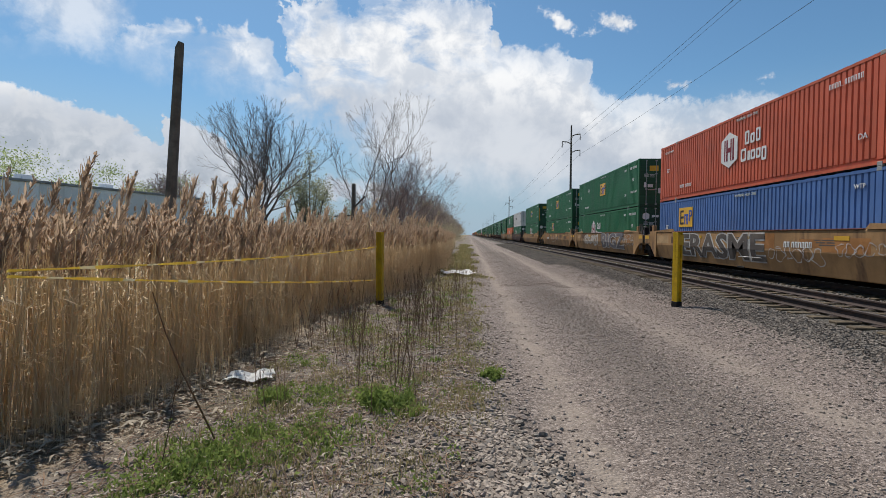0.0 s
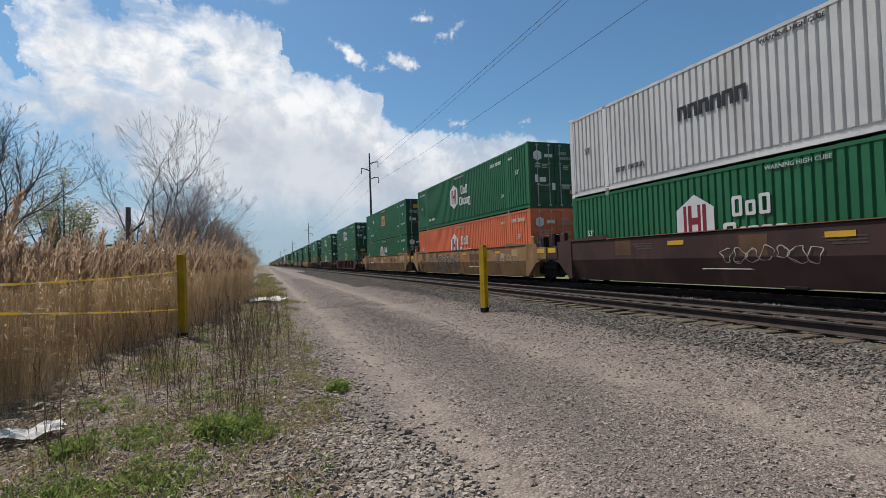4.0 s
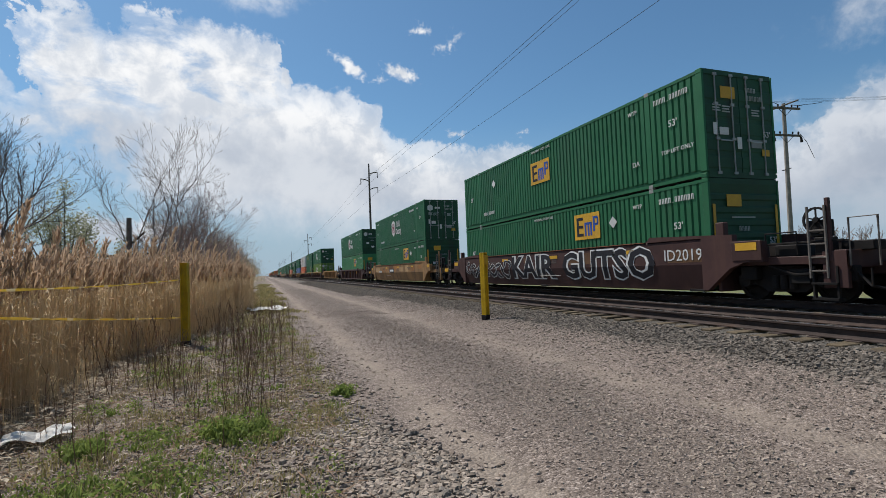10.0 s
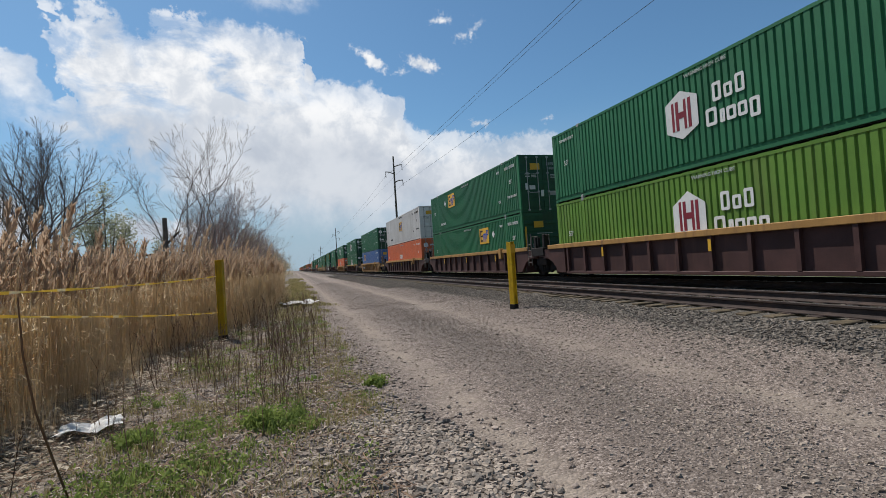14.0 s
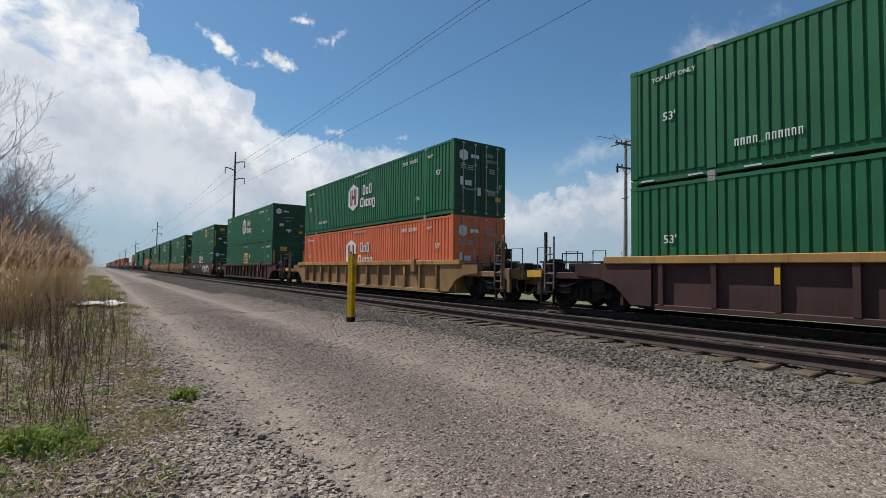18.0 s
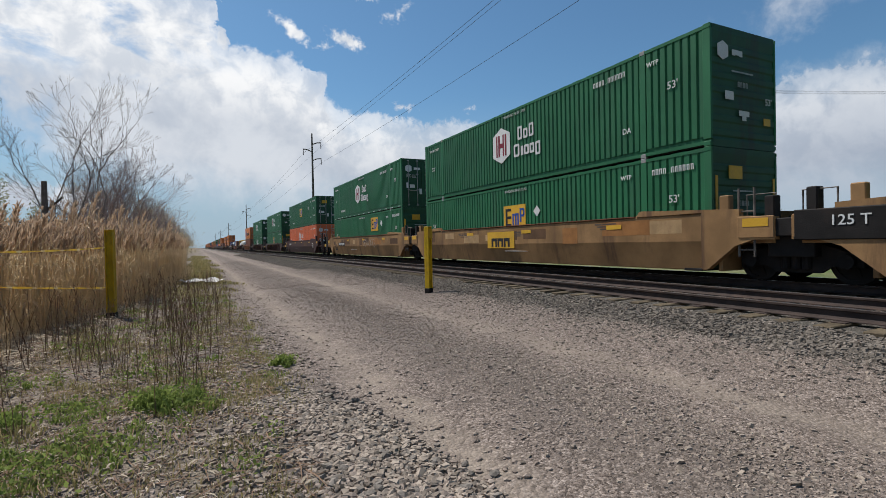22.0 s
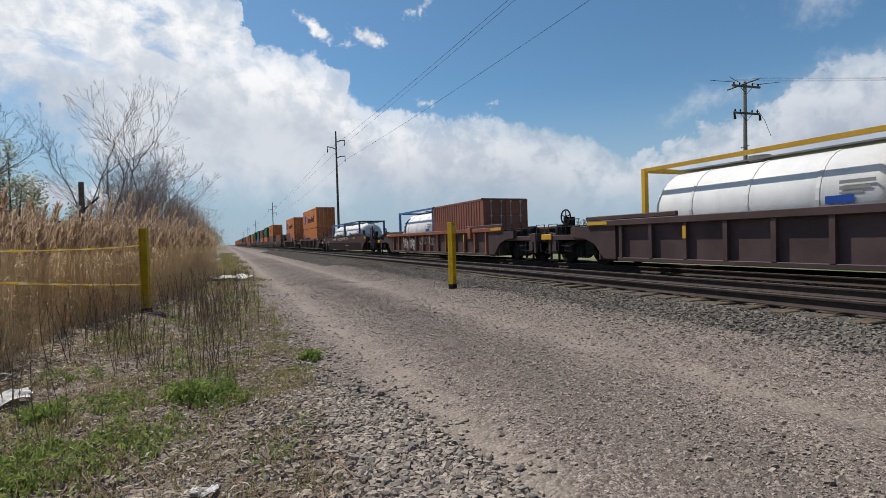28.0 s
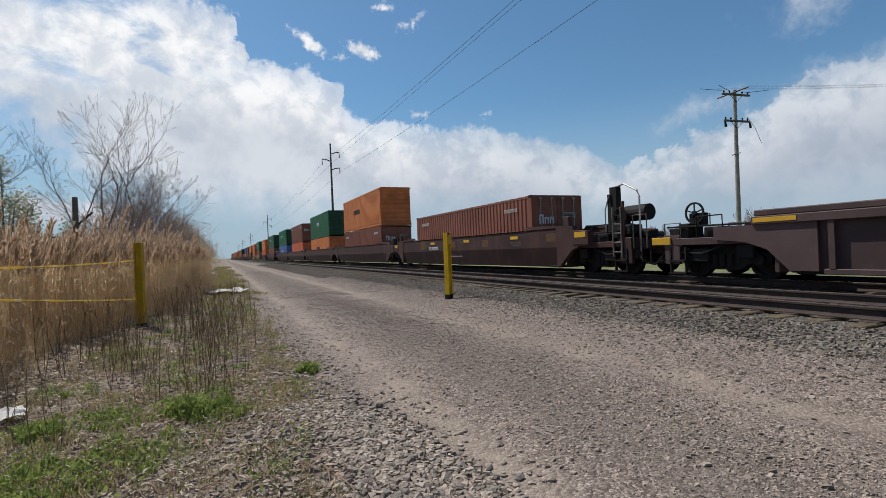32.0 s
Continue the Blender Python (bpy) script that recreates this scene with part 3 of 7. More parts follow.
# ---- containers ----
def corrugated(y0, y1, z0, z1, x_out, depth, pitch, flip):
    """A corrugated steel wall in the yz plane; x_out is its outer face, depth goes inwards."""
    n = max(1, round((y1 - y0) / pitch))
    p = (y1 - y0) / n
    prof = []
    for i in range(n):
        a = y0 + i * p
        prof += [(a, depth), (a + 0.12 * p, depth), (a + 0.24 * p, 0.0), (a + 0.88 * p, 0.0)]
    prof.append((y1, depth))
    s = 1 if x_out < 0 else -1
    bm = bmesh.new()
    lo = [bm.verts.new((x_out + s * d, y, z0)) for y, d in prof]
    hi = [bm.verts.new((x_out + s * d, y, z1)) for y, d in prof]
    for i in range(len(prof) - 1):
        q = (lo[i], lo[i + 1], hi[i + 1], hi[i])
        bm.faces.new(q if s > 0 else q[::-1])
    # inner skin gives the wall thickness
    a = [bm.verts.new((x_out + s * (depth + 0.02), y, z)) for y, z in ((y0, z0), (y1, z0), (y1, z1), (y0, z1))]
    bm.faces.new(a[::-1] if s > 0 else a)
    return bm


def glyph_bars(spec, height, gap=0.12):
    """Plain bars in place of brand lettering: widths along x, in the xz plane, centred."""
    bm = bmesh.new()
    total = sum(w for w, h in spec) + gap * height * (len(spec) - 1)
    x = -total / 2
    for w, h in spec:
        s, top = 0.3 * w, -height / 2 + height * h
        if min(w, height * h) < 0.06:
            box(bm, x, x + w, -0.004, 0.004, -height / 2, top)
        else:
            box(bm, x, x + s, -0.004, 0.004, -height / 2, top)
            box(bm, x + w - s, x + w, -0.004, 0.004, -height / 2, top)
            box(bm, x + s, x + w - s, -0.004, 0.004, top - s, top)
        x += w + gap * height
    return bm




def on_side(ob, x, y, z):
    if ob.name.startswith(("name_lettering", "number_lettering", "badge_lettering", "serial_lettering", "small_mark", "graffiti", "warning_text", "lift_text", "text_mark", "size_number", "well_number")):
        tagged(ob, kind="stuff")
    ob.matrix_basis = pose(x, y, z, 0, 0, -90)
    return ob


def shared(key, make, material):
    if key not in MESHES:
        MESHES[key] = mesh_of(key.split("|")[0], make(), material)
    return MESHES[key]


def polygon_plate(points, y0=-0.004, y1=0.004):
    bm = bmesh.new()
    a = [bm.verts.new((x, y0, z)) for x, z in points]
    b = [bm.verts.new((x, y1, z)) for x, z in points]
    bm.faces.new(a)
    bm.faces.new(b[::-1])
    for i in range(len(points)):
        j = (i + 1) % len(points)
        bm.faces.new((a[j], a[i], b[i], b[j]))
    return bm


def rounded_ring(bm, cx, cz, w, h, thick, corner=0.4):
    """A flat ring with rounded corners, in the xz plane: one plain shape in place of a letter."""
    loops = []
    for inset in (0.0, thick):
        hw, hh = w / 2 - inset, h / 2 - inset
        r = max(min(hw, hh) * corner, 0.004)
        pts = []
        for k in range(16):
            a = 2 * math.pi * (k + 0.5) / 16
            c, q = math.cos(a), math.sin(a)
            pts.append((cx + math.copysign(max(hw - r, 0.002), c) + r * c, cz + math.copysign(max(hh - r, 0.002), q) + r * q))
        loops.append(pts)
    rows = [[bm.verts.new((x, y, z)) for x, z in pts] for pts in loops for y in (-0.004, 0.004)]
    outer_a, outer_b, inner_a, inner_b = rows
    for k in range(16):
        m = (k + 1) % 16
        bm.faces.new((outer_a[k], outer_a[m], inner_a[m], inner_a[k]))
        bm.faces.new((outer_b[m], outer_b[k], inner_b[k], inner_b[m]))
        bm.faces.new((outer_a[m], outer_a[k], outer_b[k], outer_b[m]))
        bm.faces.new((inner_a[k], inner_a[m], inner_b[m], inner_b[k]))


def hexagon_emblem(parent, x, y, z, full=True):
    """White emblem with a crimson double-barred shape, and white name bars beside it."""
    w, h = 0.6, 0.70
    pts = [(-w, -0.42), (0, -h), (w, -0.42), (w, 0.42), (0, h), (-w, 0.42)] if full else [(-w, -h), (w, -h), (w, 0.32), (0, h), (-w, 0.32)]
    e = on_side(part("emblem", shared("emblem|%s" % full, lambda: polygon_plate(pts), M["lettering"]), None, parent, "white hexagonal emblem"), x, y, z)

    def inner():
        pts = [(-0.36, -0.42), (-0.10, -0.42), (-0.10, -0.09), (0.10, -0.09), (0.10, -0.42), (0.36, -0.42), (0.36, 0.42), (0.10, 0.42), (0.10, 0.09), (-0.10, 0.09), (-0.10, 0.42), (-0.36, 0.42)]
        return polygon_plate(pts, -0.010, -0.004)
    def slit():
        pts = [(-0.025, -0.42), (0.025, -0.42), (0.025, 0.42), (-0.025, 0.42)]
        return polygon_plate(pts, -0.014, -0.008)
    slit_me = shared("emblem_slit", slit, M["lettering"])
    part("emblem_mark", shared("emblem_mark", inner, M["crimson"]), None, e)
    for sx in (-0.23, 0.23):
        part("emblem_slit", slit_me, None, e, m=pose(sx, 0, 0))

    def name():
        bm = bmesh.new()
        for x, z, w, h, thick in ((-0.40, 0.34, 0.28, 0.50, 0.085), (-0.05, 0.27, 0.26, 0.36, 0.08), (0.30, 0.33, 0.27, 0.48, 0.08), (-0.62, -0.28, 0.36, 0.48, 0.09), (-0.27, -0.34, 0.15, 0.35, 0.07), (0.00, -0.34, 0.29, 0.36, 0.085), (0.33, -0.34, 0.27, 0.36, 0.08), (0.67, -0.40, 0.28, 0.48, 0.085)):
            rounded_ring(bm, x, z, w, h, thick)
        return bm
    on_side(part("name_lettering", shared("name_lettering", name, M["lettering"]), None, parent, "white lettering bars"), x, y - 1.65, z - 0.08)


def yellow_emblem(parent, x, y, z):
    w, h = 0.72, 0.46
    e = on_side(part("emblem", shared("yellow_emblem", lambda: polygon_plate([(-w, -h), (w, -h), (w, h), (-w, h)]), M["sticker"]), None, parent, "yellow panel with dark letter shapes"), x, y, z)

    def dark():
        bm = bmesh.new()
        box(bm, -0.58, -0.46, -0.009, -0.004, -0.34, 0.34)
        for cz in (-0.34, -0.05, 0.24):
            box(bm, -0.46, -0.2, -0.009, -0.004, cz, cz + 0.1)
        return bm

    def blue():
        bm = bmesh.new()
        for cx in (-0.12, 0.05, 0.2):
            box(bm, cx, cx + 0.09, -0.009, -0.004, -0.34, 0.12)
        box(bm, -0.12, 0.28, -0.0095, -0.0045, 0.06, 0.14)
        box(bm, 0.36, 0.46, -0.009, -0.004, -0.2, 0.32)
        box(bm, 0.46, 0.62, -0.009, -0.004, 0.0, 0.08)
        box(bm, 0.46, 0.62, -0.009, -0.004, 0.24, 0.32)
        box(bm, 0.58, 0.66, -0.009, -0.004, 0.04, 0.28)
        return bm
    part("letter_shape", shared("letters_dark", dark, M["ink"]), None, e)
    part("letter_shape", shared("letters_blue", blue, M["navy"]), None, e)


def wave_emblem(parent, x, y, z, named=True, low=False):
    """Blue double crescent and dark name bars; low: the smaller pair near the end of the wall."""
    def crescent():
        bm = bmesh.new()
        for c in (-0.36, 0.26):
            pts = [(c - 0.40, -0.62), (c + 0.2, -0.62), (c + 0.2, -0.2), (c + 0.36, -0.1), (c + 0.3, 0.1), (c + 0.5, 0.3), (c + 0.52, 0.62), (c + 0.02, 0.62), (c - 0.24, 0.2)]
            me = bpy.data.meshes.new("t")
            b = polygon_plate(pts)
            b.to_mesh(me)
            b.free()
            bm.from_mesh(me)
        return bm
    on_side(part("emblem", shared("crescent", crescent, M["navy"]), None, parent, "blue crescent emblem"), x, y + (5.15 if low else 3.65), z).scale = (0.7, 1, 0.7) if low else (1, 1, 1)

    def name():
        return glyph_bars([(0.55, 1.0), (0.5, 0.68), (0.5, 0.68), (0.5, 0.68), (0.5, 0.68), (0.2, 0.35), (0.42, 1.0), (0.2, 1.0), (0.5, 0.68), (0.5, 0.68), (0.5, 1.0)], 0.78, 0.10)
    if named:
        on_side(part("name_lettering", shared("name_bars_dark", name, M["ink"]), None, parent, "dark blue lettering bars"), x, y + (1.9 if low else -1.25), z - (0.16 if low else 0.1)).scale = (0.82, 1, 0.82) if low else (1, 1, 1)


def diamond(parent, x, y, z):
    on_side(part("placard", shared("placard", lambda: polygon_plate([(0, -0.2), (0.2, 0), (0, 0.2), (-0.2, 0)]), M["lettering"]), None, parent, "white diamond placard"), x, y, z)


def folded(prof, x0, x1, y):
    """A sheet folded along x: prof gives offsets from y, and heights."""
    bm = bmesh.new()
    a = [bm.verts.new((x0, y + d, z)) for d, z in prof]
    b = [bm.verts.new((x1, y + d, z)) for d, z in prof]
    for i in range(len(prof)):
        j = (i + 1) % len(prof)
        bm.faces.new((a[i], a[j], b[j], b[i]))
    bm.faces.new(a[::-1])
    bm.faces.new(b)
    bmesh.ops.recalc_face_normals(bm, faces=bm.faces)
    return bm


COLOUR_WORDS = {"green": "dark green", "lime": "faded lime green", "fade": "weathered green", "red": "brick red", "salmon": "faded orange-red", "blue": "blue", "white": "dirty white", "orange": "orange", "brown": "red-brown"}


def rod_with_keepers(H):
    bm = pipe([(0, 0, 0.1), (0, 0, H - 0.1)], 0.021, 6)
    for z in (0.13, H * 0.36, H * 0.68, H - 0.13):
        box(bm, -0.06, 0.06, -0.03, 0.01, z - 0.035, z + 0.035)
    return bm


def container(length, height, colour, marks, doors=True, fine=True, dashes=False):
    """A corrugated steel shipping container; origin at the middle of its underside, near end towards -y."""
    L, W, H = length / 2, 1.30 if length > 14 else 1.22, height
    paint = M[colour]
    # green and orange ends take darker copies of the wall paint
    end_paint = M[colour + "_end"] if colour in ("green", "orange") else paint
    size = {16: "long 53-foot", 12: "40-foot", 6: "20-foot"}[int(length)]
    c = thing("shipping_container", "%s corrugated steel %s container on a rail car" % (COLOUR_WORDS[colour], size), "container", group="containers of the train")
    key = "%.1f|%.2f|%s" % (length, height, colour)
    posts = (-L, -6.1, 6.1, L) if length > 14 else (-L, L)
    tw = 0.10
    for sx, nm in ((-1, "side_wall"), (1, "side_wall")):
        def wall(sx=sx):
            bm = bmesh.new()
            for a, b in zip(posts, posts[1:]):
                me = bpy.data.meshes.new("t")
                w = corrugated(a + tw, b - tw, 0.235, H - 0.10, sx * (W - 0.012), 0.040, 0.215 if length > 14 else 0.28, False)
                w.to_mesh(me)
                w.free()
                bm.from_mesh(me)
            return bm
        part(nm, shared("side_wall|%s|%d" % (key, sx), wall, paint), None, c)
        part("top_rail", shared("top_rail|%s|%d" % (key, sx), lambda: boxes((sx * W - 0.03 * (sx > 0) - 0.0, sx * W + 0.03 * (sx < 0), -L, L, H - 0.11, H - 0.03)), paint), None, c)
        part("bottom_rail", shared("bottom_rail|%s|%d" % (key, sx), lambda: boxes((sx * (W - 0.004) - 0.05 * (sx > 0), sx * (W - 0.004) + 0.05 * (sx < 0), -L + 0.01, L - 0.01, 0.045, 0.135), (sx * (W - 0.05) - 0.03 * (sx > 0), sx * (W - 0.05) + 0.03 * (sx < 0), -L + 0.02, L - 0.02, 0.135, 0.25)), paint), None, c)
        post_me = shared("corner_post|%s|%d" % (key, sx), lambda: boxes((sx * (W - 0.0015) - 0.07 * (sx > 0), sx * (W - 0.0015) + 0.07 * (sx < 0), -tw, tw, 0.17, H - 0.11), bevel=0.008), paint)
        for y in (posts if sx < 0 else (-L, L)) if fine else ():
            yy = y + tw * ((y < -L + 0.01) - (y > L - 0.01))
            part("corner_post", post_me, None, c, m=pose(0, yy, 0))
            if fine and sx < 0:
                cast = shared("casting|%d|%.1f" % (sx, W), lambda: boxes((sx * (W + 0.004) - 0.12 * (sx > 0), sx * (W + 0.004) + 0.12 * (sx < 0), -0.089, 0.089, 0.0, 0.118), bevel=0.01), M["grey"] if length > 14 else M["iron"])
                if abs(y) > L - 0.01 and length > 14:
                    cast = shared("end_casting|%d|%s" % (sx, colour), lambda: boxes((sx * (W + 0.004) - 0.12 * (sx > 0), sx * (W + 0.004) + 0.12 * (sx < 0), -0.089, 0.089, 0.0, 0.118), bevel=0.01), paint)
                for z in (H - 0.118, 0.0):
                    part("corner_casting", cast, None, c, m=pose(0, yy, z))
    def roof():
        bm = bmesh.new()
        n = int(length / 0.6)
        for i in range(n):
            a = -L + 0.1 + i * (length - 0.2) / n
            box(bm, -W + 0.03, W - 0.03, a, a + (length - 0.2) / n * 0.6, H - 0.05, H - 0.012)
        box(bm, -W + 0.03, W - 0.03, -L + 0.05, L - 0.05, H - 0.09, H - 0.045)
        return bm
    part("roof", shared("roof|" + key, roof, paint), None, c)
    if fine:
        part("underframe", shared("underframe|%.1f" % length, lambda: boxes((-W + 0.06, W - 0.06, -L + 0.05, L - 0.05, 0.02, 0.12)), M["iron"]), None, c)
    # ends
    def front():
        prof = [(-0.06, 0.0), (-0.004, 0.0), (-0.004, 0.16)]
        for i in range(7):
            z = 0.24 + i * (H - 0.5) / 7
            prof += [(-0.035, z), (-0.012, z + 0.04), (-0.012, z + 0.16), (-0.035, z + 0.2)]
        prof += [(-0.004, H - 0.16), (-0.004, H - 0.01), (-0.06, H - 0.01)]
        return folded(prof, -W + 0.07, W - 0.07, L)
    far_turn = pose(0, 0, 0, 0, 0, 180)
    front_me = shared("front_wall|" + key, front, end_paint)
    def door():
        prof = [(0.06, 0.152), (0.02, 0.152)]
        for i in range(5):
            z = 0.25 + i * (H - 0.6) / 5
            prof += [(0.02, z), (0.008, z + 0.03), (0.008, z + 0.31), (0.02, z + 0.34)]
        prof += [(0.02, H - 0.142), (0.06, H - 0.142)]
        return folded(prof, -W + 0.08, -0.012, -L)
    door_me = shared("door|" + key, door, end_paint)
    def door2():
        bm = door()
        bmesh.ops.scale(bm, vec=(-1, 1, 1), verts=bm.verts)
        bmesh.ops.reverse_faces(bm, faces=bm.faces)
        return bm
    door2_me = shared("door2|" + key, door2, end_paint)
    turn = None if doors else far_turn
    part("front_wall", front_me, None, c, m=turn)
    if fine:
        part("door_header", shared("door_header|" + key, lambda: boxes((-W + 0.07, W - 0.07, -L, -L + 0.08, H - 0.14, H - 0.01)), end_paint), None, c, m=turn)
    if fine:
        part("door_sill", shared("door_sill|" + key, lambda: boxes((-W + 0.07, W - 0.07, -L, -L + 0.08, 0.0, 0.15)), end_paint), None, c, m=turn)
    for me, s in ((door_me, -1), (door2_me, 1)):
        d = part("door", me, None, c, m=turn)
        if fine:
            rod = shared("lock_rod|%.2f" % height, lambda: rod_with_keepers(H), M["bar_steel"])
            for x in (0.28, 0.86):
                part("lock_rod", rod, None, d, m=pose(s * x * W / 1.3, -L - 0.004, 0))
            handle = shared("door_handle", lambda: boxes((-0.22, 0.22, -0.012, 0.012, -0.02, 0.02), bevel=0.005), M["steel"])
            part("door_handle", handle, None, d, m=pose(s * 0.55, -L - 0.02, 1.0))
    # markings
    xs = -W - 0.010
    for mk in marks:
        kind, y, z = mk
        if kind == "hex":
            hexagon_emblem(c, xs, y, z)
        elif kind == "house":
            hexagon_emblem(c, xs, y, z, False)
        elif kind == "yellow":
            yellow_emblem(c, xs, y, z)
        elif kind == "wave":
            wave_emblem(c, xs, y, z)
        elif kind == "wave_low":
            wave_emblem(c, xs, y, z, low=True)
        elif kind == "crescent":
            wave_emblem(c, xs, y - 3.65, z, False)
        elif kind == "diamond":
            diamond(c, xs, y, z)
        elif kind == "bars":
            on_side(part("name_lettering", shared("bars_white", lambda: glyph_bars([(0.3, 1.0)] * 4, 0.42), M["lettering"]), None, c, "white lettering bars"), xs, y, z)
        elif kind == "small":
            on_side(part("serial_lettering", shared("bars_small", lambda: glyph_bars([(0.07, 1.0)] * 9, 0.15, 0.3), M["lettering"]), None, c, "small white lettering bars"), xs, y, z)
            on_side(part("serial_lettering", shared("bars_small", None, None), None, c, "small white lettering bars"), xs, y + 9.3, z)
        elif kind == "endbars":
            tagged(part("end_code", shared("end_big", lambda: glyph_bars([(0.2, 1.0), (0.2, 0.7), (0.2, 0.7)], 0.36), M["lettering"]), None, c, "white lettering bars", m=pose(-0.55, -L - 0.03, z)), kind="stuff")
            tagged(part("end_number", shared("end_small", lambda: glyph_bars([(0.06, 1)] * 7, 0.12, 0.3), M["faded"]), None, c, m=pose(0.55, -L - 0.03, z + 0.2)), kind="stuff")
        elif kind == "darkbars":
            on_side(part("name_lettering", shared("bars_dark", lambda: glyph_bars([(0.3, 0.9)] * 6, 0.42), M["ink"]), None, c, "dark lettering bars"), xs, y, z)
    if fine and length > 14:
        emblem_is_hex = any(k[0] == "hex" for k in marks)
        light = colour not in ("white",)
        ink = M["lettering"] if light else M["ink"]
        for y in (-7.05, 7.05):
            on_side(part("size_number", lettering("53'", 0.20, ink), None, c), xs, y, 1.72 if y < 0 else 1.55)
        if emblem_is_hex:
            on_side(part("lift_text", lettering("TOP LIFT ONLY", 0.11, ink), None, c), xs, 6.95, H - 0.4)
        else:
            on_side(part("lift_text", lettering("TOP LIFT ONLY", 0.12, ink), None, c), xs, -7.15, 0.95)
        on_side(part("warning_text", lettering("WARNING HIGH CUBE", 0.10, M["faded"] if light else ink), None, c), xs, -0.1, H - 0.24)
        serial = shared("serial_lettering|%s" % light, lambda: glyph_bars([(0.08, 1)] * 4 + [(0.08, 0.05)] + [(0.075, 1)] * 6, 0.15, 0.25), ink)
        on_side(part("serial_lettering", serial, None, c), xs, -4.9 if emblem_is_hex else -7.0, H - 0.42)
        if doors:
            on_side(part("serial_lettering", serial, None, c), xs, 5.0, 0.62)
        on_side(part("text_mark", lettering("DA", 0.16, ink), None, c), xs, -5.55, 0.85)
        on_side(part("text_mark", lettering("WTP", 0.13, ink), None, c), xs, -6.45 if emblem_is_hex else -5.5, H - 0.45)
        if dashes:
            def strips():
                bm = bmesh.new()
                for k in range(14):
                    y = -7.6 + k * 1.17
                    box(bm, xs - 0.002, xs + 0.006, y - 0.17, y + 0.17, 0.07, 0.105)
                return bm
            tagged(part("reflector_tape", shared("reflector_tape", strips, M["lettering"]), None, c, "white reflective dashes"), kind="stuff")
        # end markings
        yb = -L - 0.012
        part("size_number", lettering("53'", 0.17, M["lettering"]), None, c, m=pose(0.95, yb, 1.22))
        code = shared("end_code", lambda: glyph_bars([(0.065, 1)] * 4, 0.13, 0.3), M["faded"])
        number = shared("end_number", lambda: glyph_bars([(0.06, 1)] * 6, 0.13, 0.3), M["faded"])
        if doors:
            tagged(part("end_code", code, None, c, m=pose(0.42, yb, 2.42)), kind="stuff")
            tagged(part("end_number", number, None, c, m=pose(0.55, yb, 2.2)), kind="stuff")
            lines = shared("end_lines", lambda: boxes(*[(x + a, x + b, -0.003, 0.003, z + e, z + e + 0.035) for x, z in ((0.58, 1.86), (-0.84, 1.92), (-0.5, 1.9)) for a, b, e in ((-0.15, 0.15, 0.0), (-0.15, 0.1, -0.07), (-0.15, 0.13, -0.14))]), M["faded"])
            tagged(part("end_lines", lines, None, c, m=pose(0, yb, 0)), kind="stuff")
            tall = shared("end_sheet", lambda: boxes((-0.08, 0.08, -0.003, 0.003, -0.16, 0.16)), M["lettering"])
            part("end_sheet", tall, None, c, m=pose(-0.92, yb, 1.3))
            part("end_sheet", tall, None, c, m=pose(-0.08, yb, 0.95))
            part("end_plate", shared("end_plate", lambda: boxes((-0.2, 0.2, -0.003, 0.003, -0.11, 0.11)), M["grey"]), None, c, m=pose(0.55, yb, 0.95))
        else:
            tagged(part("end_code", code, None, c, m=pose(-0.1, yb, 1.55)), kind="stuff")
            part("end_line", shared("end_long_line", lambda: boxes((-0.42, 0.42, -0.003, 0.003, -0.018, 0.018)), M["faded"]), None, c, m=pose(-0.1, yb, 1.85))
            part("end_plate", shared("end_plate_pale", lambda: boxes((-0.2, 0.2, -0.003, 0.003, -0.03, 0.1), (-0.08, 0.08, -0.003, 0.003, -0.14, -0.03)), M["lettering"]), None, c, m=pose(-0.05, yb, 0.82))
        emblem_end = "yellow" if any(k[0] == "yellow" for k in marks) else "hex"
        if emblem_end == "yellow":
            part("end_emblem", shared("end_emblem_y", lambda: polygon_plate([(-0.26, -0.16), (0.26, -0.16), (0.26, 0.16), (-0.26, 0.16)]), M["sticker"]), None, c, "small yellow panel", m=pose(-0.42, yb, 2.3))
        else:
            part("end_emblem", shared("end_emblem_h", lambda: polygon_plate([(-0.2, -0.13), (0, -0.23), (0.2, -0.13), (0.2, 0.13), (0, 0.23), (-0.2, 0.13)]), M["lettering"]), None, c, "small white emblem", m=pose(-0.85, yb, 2.3))
            part("end_bar", shared("end_bars3", lambda: glyph_bars([(0.4, 1)], 0.14), M["lettering"]), None, c, m=pose(-0.3, yb, 2.3))
        if not doors and any(k[0] == "yellow" for k in marks):
            for x in (-W + 0.16, W - 0.16):
                part("edge_strip", shared("edge_strip", lambda: boxes((-0.045, 0.045, -0.003, 0.003, 0.35, 2.2)), M["sticker"]), None, c, "worn yellow edge strip", m=pose(x, yb, 0))
        part("placard", shared("end_placard", lambda: polygon_plate([(-0.16, -0.1), (0.16, -0.1), (0.16, 0.1), (-0.16, 0.1)]), M["lettering"]), None, c, m=pose(-0.62, yb, 1.25))
        part("placard", shared("end_placard_y", lambda: polygon_plate([(-0.14, -0.09), (0.14, -0.09), (0.14, 0.09), (-0.14, 0.09)]), M["sticker"]), None, c, m=pose(0.88, yb, 0.72))
    return c


